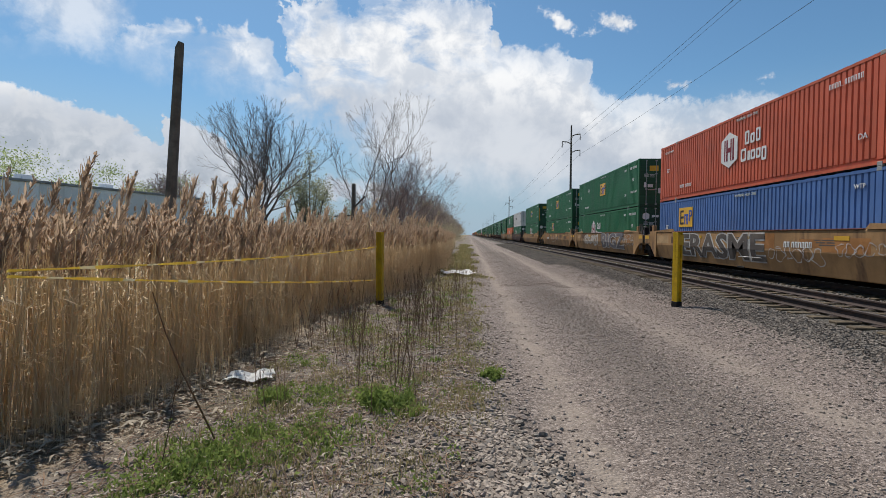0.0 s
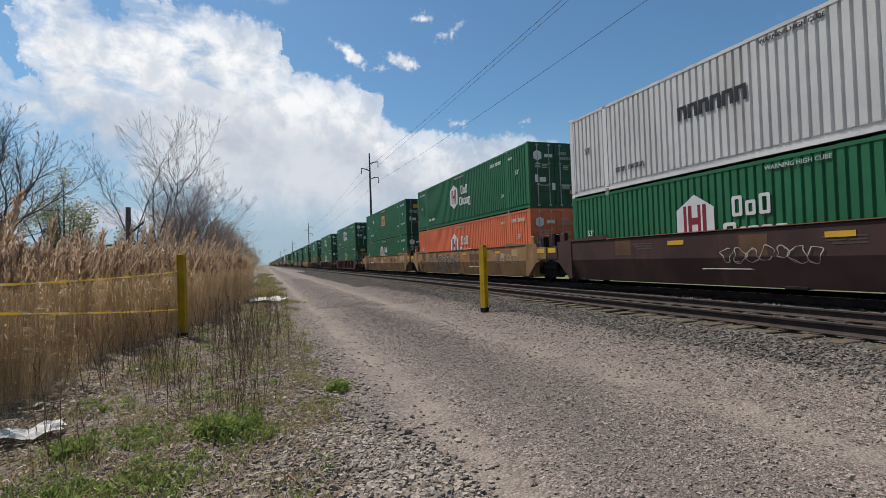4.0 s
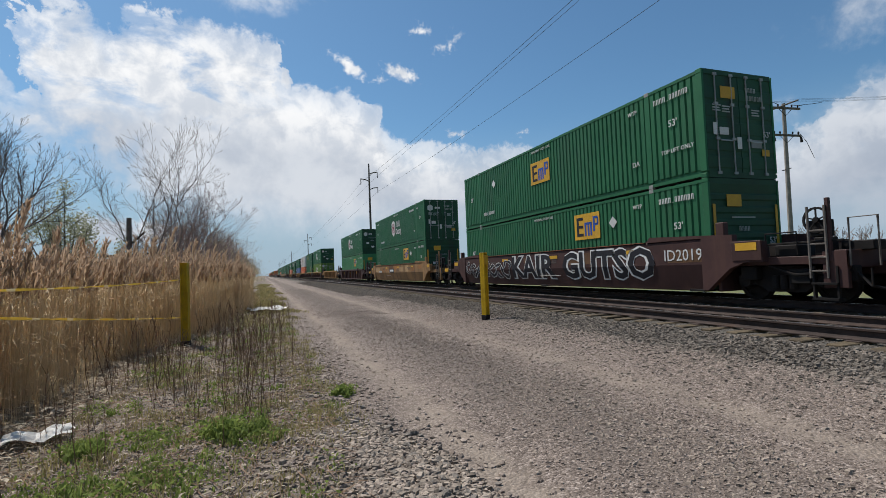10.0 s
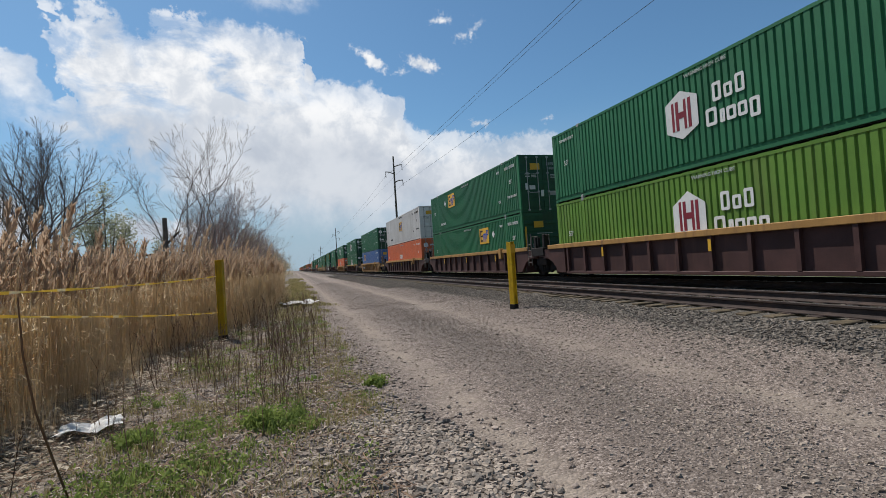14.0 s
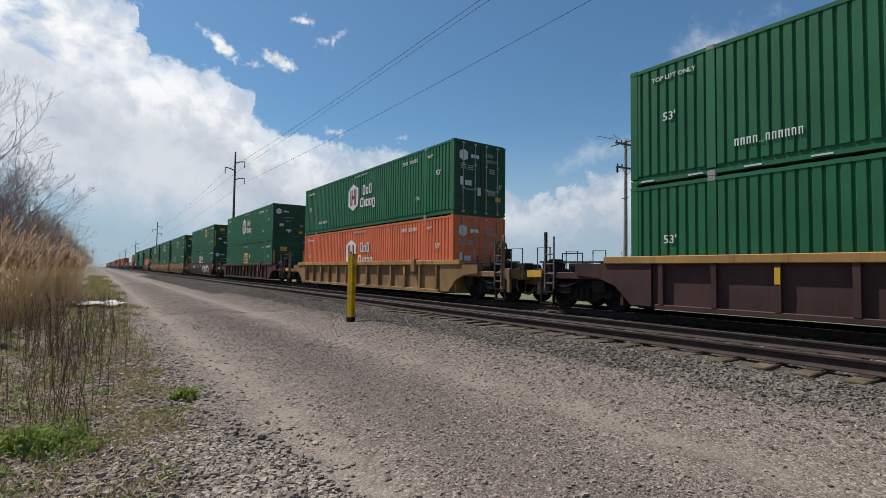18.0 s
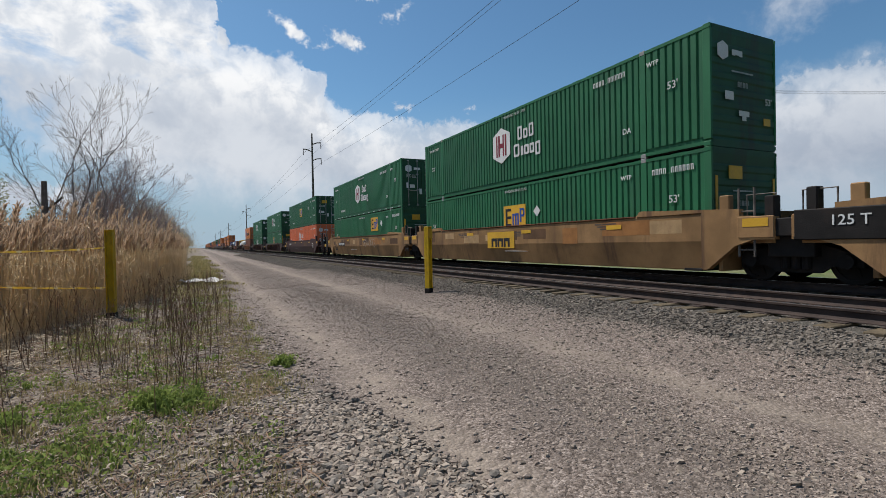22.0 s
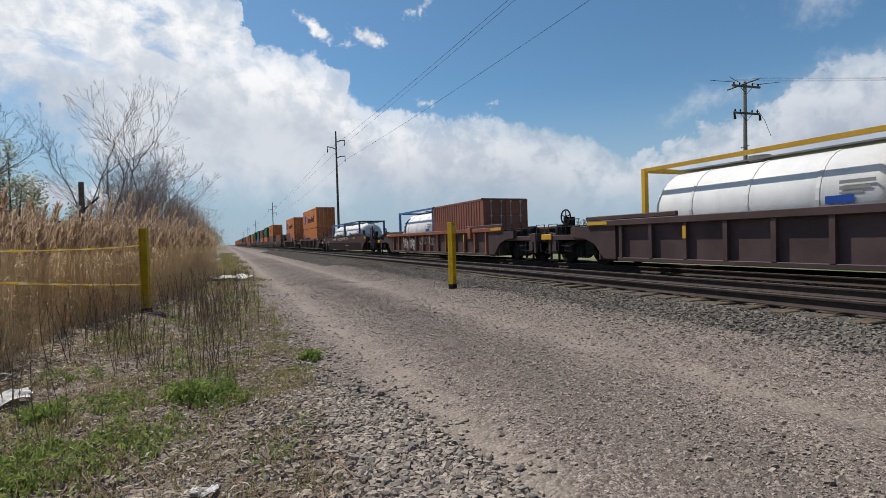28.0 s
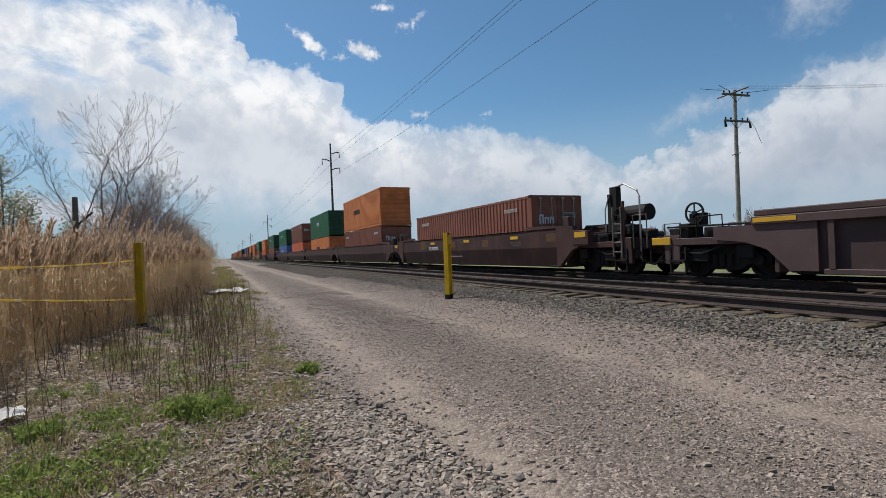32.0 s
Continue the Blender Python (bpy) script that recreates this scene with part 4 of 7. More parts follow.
def tank_band():
    """A curved panel on the near flank of a tank."""
    bm = bmesh.new()
    rows = []
    for k in range(13):
        a = radians(-122 + k * 7)
        rows.append([bm.verts.new((1.118 * math.sin(a), y, 1.32 + 1.118 * math.cos(a))) for y in (1.98, 2.34)])
    for p, q in zip(rows, rows[1:]):
        bm.faces.new((p[0], p[1], q[1], q[0]))
    bmesh.ops.solidify(bm, geom=list(bm.faces), thickness=0.004)
    return bm


def tank_container(frame, fine=True):
    """A 20-foot tank: white cylinder with dished ends in an open steel frame."""
    c = thing("tank_container", "white tank container in a %s steel frame on rail car" % {"blue": "blue", "sticker": "yellow", "iron": "dark", "slate": "slate blue", "azure": "blue"}[frame], "tank container", group="containers of the train")
    L, W, H = 3.03, 1.22, 2.59
    named, fm = frame in ("slate", "azure"), M["blue" if frame == "azure" else frame]
    bm = bmesh.new()
    prof = [(-2.95, 0.05), (-2.9, 0.6), (-2.75, 0.95), (-2.5, 1.10), (2.5, 1.10), (2.75, 0.95), (2.9, 0.6), (2.95, 0.05)]
    rings = [[bm.verts.new((r * math.sin(2 * math.pi * k / 28), y, 1.32 + r * math.cos(2 * math.pi * k / 28))) for k in range(28)] for y, r in prof]
    for a, b in zip(rings, rings[1:]):
        for k in range(28):
            bm.faces.new((a[k], a[(k + 1) % 28], b[(k + 1) % 28], b[k])).smooth = True
    bm.faces.new(rings[0][::-1])
    bm.faces.new(rings[-1])
    if "tank" not in MESHES:
        MESHES["tank"] = mesh_of("tank_shell", bm, M["tank"])
    part("shell", MESHES["tank"], None, c)
    for y in (-1.5, 0, 1.5):
        part("band", shared("tank_band", lambda: disc(bmesh.new(), (0, 0, 1.32), "y", 1.112, 0.07, 28), M["white"]), None, c, m=pose(0, y, 0))
    post = shared("frame_post|" + frame, lambda: boxes((-0.07, 0.07, -0.07, 0.07, 0, H), bevel=0.008), fm)
    for sx in (-1, 1):
        for sy in (-1, 1):
            part("frame_post", post, None, c, m=pose(sx * (W - 0.07), sy * (L - 0.07), 0))
        for z in (0.05, H - 0.06):
            part("frame_rail", shared("frame_rail|" + frame, lambda: boxes((-0.05, 0.05, -L + 0.14, L - 0.14, -0.05, 0.05)), fm), None, c, m=pose(sx * (W - 0.06), 0, z))
        for sy in (-1, 1):
            part("brace", shared("frame_brace|" + frame, lambda: pipe([(-W * 0.98, 0, 0.1), (-0.2, 0, 0.1 + 1.1)], 0.035), fm), None, c, m=pose(0, sy * (L - 0.07), 0, 0, 0, 0 if sx < 0 else 180))
    for sy in (-1, 1):
        for z in (0.06, H - 0.06):
            part("frame_beam", shared("frame_beam|" + frame, lambda: boxes((-W + 0.14, W - 0.14, -0.06, 0.06, -0.06, 0.06)), fm), None, c, m=pose(0, sy * (L - 0.07), z))
    part("walkway", shared("tank_walk", lambda: boxes((-0.3, 0.3, -2.6, 2.6, 2.46, 2.5)), M["steel"]), None, c)
    part("hatch", shared("tank_hatch", lambda: disc(bmesh.new(), (0, 0.4, 2.5), "z", 0.26, 0.16, 16), M["steel"]), None, c)
    on_side(part("name_lettering", shared("bars_blue", lambda: glyph_bars([(0.5, 1.0)], 0.16), M["navy"]), None, c, "small blue lettering bar"), -1.118, -1.9, 1.3)
    if named:
        on_side(part("emblem", shared("tank_disc", lambda: disc(bmesh.new(), (0, 0, 0), "y", 0.26, 0.01, 20), M["navy"]), None, c, "blue disc emblem"), -1.116, 0.95, 1.36)
        for k in range(8):
            on_side(part("letter_shape", shared("tank_letter%d" % (k % 2), lambda: glyph_bars([((0.17, 0.22)[k % 2], 1.0)], 0.27), M["ink"]), None, c, "dark lettering shape"), -1.116, 0.45 - k * 0.27, 1.36)
    on_side(part("small_mark", shared("tank_small", lambda: boxes((-0.3, 0.3, -0.004, 0.004, 0.1, 0.17), (-0.3, 0.22, -0.004, 0.004, -0.02, 0.05), (-0.3, 0.1, -0.004, 0.004, -0.1, -0.06)), M["grey"]), None, c), -1.106, -2.2, 1.5)
    for k in range(4) if frame == "blue" else ():
        dz = 0.42 - k * 0.26
        on_side(part("letter_shape", shared("band_letter", lambda: glyph_bars([(0.2, 1.0)], 0.17), M["lettering"]), None, c, "white lettering shape"), -math.sqrt(1.13 ** 2 - dz ** 2), 2.16, 1.32 + dz)
    part("stripe", shared("tank_stripe", tank_band, M["navy"]), None, c, "blue band") if frame == "blue" else None
    return c


# ---- well cars ----
def truck(car, y, wheels):
    """A two-axle truck: side frames with springs, bolster, and turning wheel sets."""
    t = part("truck", shared("bolster", lambda: boxes((-1.0, 1.0, -0.16, 0.16, 0.35, 0.62), bevel=0.02), M["iron"]), None, car, m=pose(0, y, 0))

    def side():
        bm = bmesh.new()
        pts = [(-1.15, 0.36), (-1.15, 0.60), (-0.85, 0.66), (-0.45, 0.80), (0.45, 0.80), (0.85, 0.66), (1.15, 0.60), (1.15, 0.36), (0.62, 0.36), (0.42, 0.22), (-0.42, 0.22), (-0.62, 0.36)]
        a = [bm.verts.new((-0.06, y_, z)) for y_, z in pts]
        b = [bm.verts.new((0.06, y_, z)) for y_, z in pts]
        bm.faces.new(a[::-1])
        bm.faces.new(b)
        for i in range(len(pts)):
            j = (i + 1) % len(pts)
            bm.faces.new((a[i], a[j], b[j], b[i]))
        for yy in (-0.9, 0.9):
            disc(bm, (-0.09, yy, 0.46), "x", 0.14, 0.16, 12)
        for yy in (-0.2, 0.0, 0.2):
            disc(bm, (-0.08, yy, 0.45), "z", 0.085, 0.3, 10)
        return bm
    me = shared("side_frame", side, M["iron"])
    part("side_frame", me, None, t, m=pose(-1.0, 0, 0))
    part("side_frame", me, None, t, m=pose(1.0, 0, 0, 0, 0, 180))

    def axle():
        bm = bmesh.new()
        disc(bm, (0, 0, 0), "x", 0.085, 2.0, 10)
        for sx in (-0.755, 0.755):
            disc(bm, (sx, 0, 0), "x", 0.42, 0.13, 16, 0.33)
            disc(bm, (sx, 0, 0), "x", 0.34, 0.05, 14)
            disc(bm, (sx - 0.06 * (sx > 0) + 0.06 * (sx < 0), 0, 0), "x", 0.45, 0.03, 16, 0.35)
            for k in range(4):
                a = k * math.pi / 2
                box(bm, sx - 0.045, sx + 0.045, -0.025, 0.025, 0.1, 0.33, Matrix.Rotation(a, 4, "X"))
        return bm
    ame = shared("wheelset", axle, [M["iron"]])
    for dy in (-0.9, 0.9):
        wheels.append(part("wheelset", ame, None, t, m=pose(0, dy, 0.42)))
    return t


def coupler_end(car, y, s, col):
    """Draft gear, coupler, brake wheel stand and hand rails over the end platform; s: +1 for the far end."""
    part("coupler", shared("coupler", lambda: boxes((-0.14, 0.14, -0.75, 0.0, 0.62, 0.88), (-0.2, 0.2, 0.0, 0.28, 0.58, 0.94), bevel=0.03), M["iron"]), None, car, m=pose(0, y - 0.2 * s, 0, 0, 0, 0 if s > 0 else 180))
    part("end_sill", shared("end_sill|" + col, lambda: boxes((-1.35, 1.35, -0.12, 0.12, 0.75, 1.12), (-1.35, -1.25, -0.35, 0.12, 0.35, 1.1), (1.25, 1.35, -0.35, 0.12, 0.35, 1.1), bevel=0.012), M[col]), None, car, m=pose(0, y - 0.65 * s, 0, 0, 0, 0 if s > 0 else 180))
    post = shared("end_post|" + col, lambda: boxes((-1.36, -1.28, -0.04, 0.04, 0.9, 2.2), bevel=0.01), M[col])
    low = col == "dark"      # the dark cars carry no tall posts or ladders
    if not low:
        part("end_post", post, None, car, m=pose(0, y - 0.85 * s, 0))
    part("yellow_box", shared("yellow_box", lambda: boxes((-1.40, -1.352, -0.3, 0.3, 0.86, 1.06), bevel=0.01), M["sticker"]), None, car, "yellow end marker", m=pose(0, y - 0.35 * s - 0.1, 0)) if s > 0 else None
    part("cut_lever", shared("cut_lever", lambda: pipe([(-1.4, 0, 0.75), (-1.4, 0, 0.42), (-0.9, 0.05, 0.35), (-0.3, 0, 0.55)], 0.02), M["iron"]), None, car, m=pose(0, y - 0.1 * s, 0))
    part("hose", shared("air_hose", lambda: pipe([(0.3, 0, 0.7), (0.32, 0.1, 0.4), (0.25, 0.3, 0.28)], 0.03), M["iron"]), None, car, m=pose(0, y - 0.2 * s, 0, 0, 0, 0 if s > 0 else 180))
    top = 1.42 if low else 1.75
    rail = shared("hand_rail|%.2f" % top, lambda: pipe([(-1.3, 0, 0.8), (-1.3, 0, top), (-1.3, -0.5, top), (-1.3, -0.5, 0.8)], 0.022), M["railing"])
    for sx in (-1, 1):
        part("hand_rail", rail, None, car, m=pose(0 if sx < 0 else 2.6, y - 0.5 * s, 0))
    part("step", shared("sill_step", lambda: boxes((-1.38, -1.3, -0.25, -0.21, 0.1, 0.8), (-1.38, -1.3, 0.21, 0.25, 0.1, 0.8), (-1.42, -1.2, -0.25, 0.25, 0.1, 0.14), (-1.42, -1.2, -0.25, 0.25, 0.42, 0.46)), M["iron"]), None, car, m=pose(0, y - 0.95 * s, 0))

    def wheel():
        bm = bmesh.new()
        disc(bm, (0, 0, 0), "x", 0.28, 0.035, 20, 0.235)
        disc(bm, (0, 0, 0), "x", 0.06, 0.07, 10)
        for k in range(5):
            box(bm, -0.012, 0.012, -0.014, 0.014, 0.04, 0.25, Matrix.Rotation(k * 2 * math.pi / 5, 4, "X"))
        return bm
    flip = None if s > 0 else FLIP
    if (s > 0) == low:
        up = 0.0 if low else 0.12
        stand = part("brake_stand", shared("brake_stand|%.2f" % up, lambda: boxes((-0.99, -0.87, -0.10, 0.10, 0.95, 1.62 + up), (-1.02, -0.8, -0.2, 0.2, 1.3 + up, 1.66 + up), bevel=0.015), M["iron"]), None, car, m=pose(0, y - 1.25 * s, 0))
        part("brake_wheel", shared("brake_wheel", wheel, M["iron"]), None, stand, m=pose(-1.06, 0, 1.66 + up))
    if not low:
        part("ladder", shared("ladder", rungs, M["railing"]), None, car, m=pose(0, y - 1.05 * s, 0))
    part("air_tank", shared("air_tank", lambda: disc(bmesh.new(), (0.3, 0, 1.12), "x", 0.17, 0.9, 14), M["iron"]), None, car, m=pose(0, y - 1.3 * s, 0))

    def rigging():
        bm = boxes((-1.2, -0.75, -2.1, -1.6, 1.02, 1.28), (-1.25, -0.95, -1.2, -0.9, 1.02, 1.4), (-0.7, 0.7, -2.6, -2.3, 1.02, 1.35), (-1.3, -1.1, -2.9, -2.5, 0.5, 0.82), (-1.28, -1.0, -1.75, -1.3, 0.42, 0.74), (-1.24, -1.05, -0.75, -0.45, 0.48, 0.8), (-0.9, -0.5, -0.9, -0.3, 1.1, 1.3), bevel=0.02)
        for pts, rad in (([(-1.3, -2.9, 1.3), (-1.3, -0.6, 1.32)], 0.025), ([(-1.28, -2.4, 0.9), (-1.3, -1.6, 0.62), (-1.28, -0.5, 0.7)], 0.03), ([(-1.2, -0.5, 0.75), (-1.25, -0.2, 0.4), (-1.1, 0.05, 0.32), (-0.6, 0.15, 0.5)], 0.025), ([(-1.33, -2.2, 1.05), (-1.33, -2.2, 1.55), (-1.33, -1.5, 1.55), (-1.33, -1.5, 1.05)], 0.02)):
            tube(bm, pts, rad, 5)
        return bm
    part("brake_rigging", shared("brake_rigging", rigging, M["iron"]), None, car, m=pose(0, y, 0) @ (flip or Matrix()) @ (Matrix() if s > 0 else Matrix.Scale(-1, 4, (1, 0, 0))))


def rungs():
    """A narrow end ladder of two stiles and four rungs."""
    bm = bmesh.new()
    for dy in (-0.17, 0.17):
        tube(bm, [(-1.38, dy, 0.55), (-1.38, dy, 2.05)], 0.028, 6)
    for z in (0.7, 0.98, 1.26, 1.54):
        tube(bm, [(-1.38, -0.17, z), (-1.38, 0.17, z)], 0.02, 5)
    return bm


def side_profile(kind):
    """Section of a well car's side, x outwards, from the bottom up."""
    if kind == "smooth":
        return [(-1.32, 0.20), (-1.345, 0.22), (-1.50, 0.90), (-1.50, 1.53), (-1.46, 1.57), (-1.38, 1.57), (-1.38, 0.84), (-1.308, 0.25)]
    return [(-1.28, 0.20), (-1.36, 0.24), (-1.36, 1.25), (-1.34, 1.25), (-1.33, 0.34), (-1.24, 0.30)]


def extrude(profile, y0, y1, m=None):
    bm = bmesh.new()
    a = [bm.verts.new((x, y0, z)) for x, z in profile]
    b = [bm.verts.new((x, y1, z)) for x, z in profile]
    for i in range(len(profile)):
        j = (i + 1) % len(profile)
        bm.faces.new((a[j], a[i], b[i], b[j]))
    bm.faces.new(a)
    bm.faces.new(b[::-1])
    return bm


COLOUR_OF = {"ink": "black", "lettering": "white", "chalk": "pale", "grime": "dark", "haze_grey": "grey"}


def fold_to_side(me, z0):
    """A copy of a flat mark that leans in with the lower half of a smooth car side."""
    bm = bmesh.new()
    bm.from_mesh(me)
    bmesh.ops.bisect_plane(bm, geom=list(bm.verts) + list(bm.edges) + list(bm.faces), plane_co=(0, 0, 0.9 - z0), plane_no=(0, 0, 1))
    for v in bm.verts:
        v.co.y += max(0.0, 0.9 - z0 - v.co.z) * 0.228
    out = mesh_of(me.name, bm, me.materials[0])
    return out


FLIP = pose(0, 0, 0, 0, 0, 180)
WHEELS = []


def well_car(style, col, chord, near_end, far_end, fine=True, marks=()):
    """An intermodal well car; origin on the track's middle at rail height. Ends: C coupler, A shared truck."""
    words = {"tan": "ochre", "maroon": "maroon", "dark": "dark brown"}[col]
    car = thing("well_car", "%s %s intermodal well car rolling on the track" % (words, "smooth-sided" if style == "smooth" else "ribbed"), "rail car", group="well cars of the train")
    paint, cp = M[col], M[chord]
    wheels = []
    half = 8.55
    for turn in (None, FLIP):
        if style == "smooth":
            def plate():
                bm = bmesh.new()
                me = bpy.data.meshes.new("t")
                b = extrude(side_profile("smooth"), -half + 0.6, half - 0.6)
                b.to_mesh(me)
                b.free()
                bm.from_mesh(me)
                return bm
            part("side_sill", shared("side_sill|smooth|" + col, plate, paint), None, car, m=turn)
            # raised end shoulders
            sh = shared("shoulder|" + col, lambda: polygon_extrude([(-half - 1.05, 0.92), (-half - 1.05, 1.40), (-half - 0.30, 1.45), (-half - 0.30, 1.60), (-half + 2.4, 1.72), (-half + 2.55, 1.57), (-half + 0.605, 1.57), (-half + 0.605, 0.24), (-half + 0.45, 0.24), (-half - 0.20, 0.78), (-half - 0.6, 0.92)], -1.525, -1.36), paint)
            part("end_shoulder", sh, None, car, m=turn)
            sh2 = shared("shoulder_far|" + col, lambda: polygon_extrude([(half + 1.05, 0.92), (half + 1.05, 1.40), (half + 0.30, 1.45), (half + 0.30, 1.60), (half - 2.4, 1.72), (half - 2.55, 1.57), (half - 0.605, 1.57), (half - 0.605, 0.24), (half - 0.45, 0.24), (half + 0.20, 0.78), (half + 0.6, 0.92)], -1.525, -1.36), paint)
            part("end_shoulder", sh2, None, car, m=turn)
            guide = shared("corner_guide|" + col, lambda: boxes((-1.50, -1.33, -0.12, 0.12, 1.40, 1.93), bevel=0.02), paint)
            panel = shared("end_panel|" + col, lambda: boxes((-1.545, -1.52, -0.38, 0.38, 0.96, 1.42), bevel=0.01), paint)
            mark = shared("end_sticker", lambda: boxes((-1.552, -1.546, -0.27, 0.27, 1.2, 1.38)), M["sticker"])
            lip = shared("top_lip|" + col, lambda: boxes((-1.53, -1.36, -half + 2.6, half - 2.6, 1.572, 1.592)), M["chord"])
            part("top_lip", lip, None, car, "worn top edge", m=turn)
            for s in (-1, 1) if fine else ():
                part("corner_guide", guide, None, car, m=(turn or Matrix()) @ pose(0, s * (half - 0.05), 0)) if turn is None or s < 0 else None
                part("end_panel", panel, None, car, m=(turn or Matrix()) @ pose(0, s * (half + 0.66), 0)) if turn is None else None
                part("end_sticker", mark, None, car, "orange-yellow end sticker", m=pose(0, s * (half + 0.66), 0)) if turn is None else None
        else:
            part("side_sill", shared("side_sill|rib|" + col, lambda: extrude(side_profile("rib"), -half + 0.5, half - 0.5), paint), None, car, m=turn)
            part("top_chord", shared("top_chord|" + chord, lambda: boxes((-1.50, -1.33, -half - 0.2, half + 0.2, 1.25, 1.43), bevel=0.015), cp), None, car, m=turn)
            part("bottom_chord", shared("bottom_chord|" + col, lambda: boxes((-1.47, -1.30, -half + 1.2, half - 1.2, 0.19, 0.30), bevel=0.012), paint), None, car, m=turn)
            rust_ribs = col == "dark" and chord == "chord"
            rib = shared("rib|%s|%s" % (col, rust_ribs), lambda: polygon_extrude([(-0.055, 0.30), (0.055, 0.30), (0.055, 1.25), (-0.055, 1.25)], -1.475, -1.365), cp if rust_ribs else paint)
            for i in range(13) if fine and turn is None else range(0, 13, 12):
                part("rib", rib, None, car, m=(turn or Matrix()) @ pose(0, -half + 1.35 + i * (2 * half - 2.7) / 12, 0))
            for s in (-1, 1):
                gus = shared("gusset|%s|%d" % (col, s), lambda: polygon_extrude([(s * (half - 0.55), 0.25), (s * (half - 1.1), 0.25), (s * (half - 1.1), 1.25), (s * (half + 1.15), 1.25), (s * (half + 1.15), 0.95), (s * (half + 0.4), 0.88), (s * (half - 0.1), 0.70)], -1.45, -1.34), paint)
                part("gusset", gus, None, car, m=turn)
            if turn is None and fine and col == "dark":
                for sy in (-1, 1):
                    part("end_cover", shared("end_cover", lambda: boxes((-1.47, -1.37, -1.75, 1.75, 1.432, 1.57), bevel=0.02), paint), None, car, m=pose(0, sy * (half - 1.6), 0))
                    part("end_stripe", shared("end_stripe", lambda: boxes((-1.508, -1.495, -0.45, 0.45, 1.30, 1.40)), M["sticker"]), None, car, "yellow stripe on the chord's end", m=pose(0, sy * (half - 0.3), 0))
            part("middle_bracket", shared("bracket|" + chord, lambda: boxes((-1.56, -1.36, -0.16, 0.16, 0.95, 1.5), bevel=0.02), cp), None, car, m=(turn or Matrix()) @ pose(0, -5.6, 0))
        for k, y in enumerate((-5.2, -1.0, 3.1)) if fine and turn is None else ():
            part("sticker", shared("side_sticker", lambda: boxes((-1.512, -1.503, -0.28, 0.28, -0.06, 0.06)), M["sticker"]), None, car, "yellow reflective strip", m=pose(0, y, 1.33)) if style == "smooth" else part("sticker", shared("rib_sticker", lambda: boxes((-1.484, -1.476, -0.05, 0.05, -0.16, 0.16)), M["sticker"]), None, car, "yellow reflective strip", m=pose(0, (-4.8, 0.0, 4.8)[k], 1.0))
    # repainted patches on the old smooth sides
    if style == "smooth" and fine:
        r = random.Random(len(MOVING) * 7 + 3)
        for k in range(9 if col == "tan" else 4):
            w, h = r.choice(((0.9, 0.26), (0.55, 0.30), (1.3, 0.34), (0.35, 0.24), (1.7, 0.40), (0.7, 0.5)))
            kind = r.choice(("patch", "patch_light", "patch_pale")) if col == "tan" else "patch"
            y = -7.2 + (1.75 if col == "tan" else 4.0) * k + r.uniform(-0.5, 0.5)
            lift = 0.0004 * (k % 4)
            part("paint_patch", shared("paint_patch|%s|%.2f|%d" % (kind, w, k % 4), lambda: boxes((-1.5018 - lift, -1.4985, -w / 2, w / 2, -h / 2, h / 2)), M[kind]), None, car, "repainted rectangle on the side", m=pose(0, y, r.uniform(1.12, 1.3)))
        stencil = shared("stencil", lambda: boxes(*[(-1.5045, -1.5025, a, b, z, z + 0.035) for a, b, z in ((-0.42, 0.1, 0.07), (0.16, 0.4, 0.07), (-0.42, -0.1, 0.0), (-0.04, 0.32, 0.0), (-0.42, 0.2, -0.07))]), M["grime"])
        for k in range(3):
            tagged(part("stencil", stencil, None, car, m=pose(0, -5.0 + 4.6 * k + r.uniform(-0.8, 0.8), r.uniform(1.05, 1.35))), kind="stuff")
        part("grab_bar", shared("grab_bar", lambda: pipe([(-1.44, -0.7, 0.60), (-1.50, -0.68, 0.62), (-1.50, 0.68, 0.62), (-1.44, 0.7, 0.60)], 0.014, 5), M["chalk"]), None, car, "thin pale grab bar", m=pose(0, r.uniform(-3, 3), 0))
    # floor frames across the well
    for y in (-7.6, 0.0, 7.6) if fine else ():
        part("cross_bearer", shared("cross_bearer", lambda: boxes((-1.36, 1.36, -0.25, 0.25, 0.18, 0.25), bevel=0.01), M["iron"]), None, car, m=pose(0, y, 0))
    ends = []
    for s, kind in ((-1, near_end), (1, far_end)):
        reach = 11.75 if kind == "C" else 9.75
        deck = shared("end_deck|%s|%s" % (col, kind), lambda: boxes((-1.36, 1.36, half - 0.25, 10.9 if kind == "C" else 9.5, 0.84, 1.02), (-0.35, 0.35, half - 0.1, 11.4 if kind == "C" else 9.7, 0.60, 0.86), (-1.36, 1.36, half - 0.3, half - 0.2, 0.2, 1.3), bevel=0.012), paint)
        part("end_platform", deck, None, car, m=None if s > 0 else FLIP)
        if kind == "C":
            truck(car, s * 9.75, wheels)
            if fine:
                coupler_end(car, s * 11.75, s, col)
        else:
            if s > 0:
                truck(car, 9.75, wheels)
                if fine:
                    part("connector_block", shared("connector_block", lambda: boxes((-1.5, -1.1, 9.15, 10.25, 0.98, 1.36), (-1.3, 1.3, 9.3, 10.2, 0.55, 1.05), (-1.4, -1.15, 9.2, 9.4, 1.36, 1.95), (-1.4, -1.15, 10.0, 10.2, 1.36, 1.85), (-1.1, 1.1, 9.5, 9.9, 1.05, 1.4), bevel=0.02), M["iron"]), None, car, "black articulated connector between two wells")
                    part("ladder", shared("ladder", rungs, M["railing"]), None, car, m=pose(-0.06, 10.55, 0))
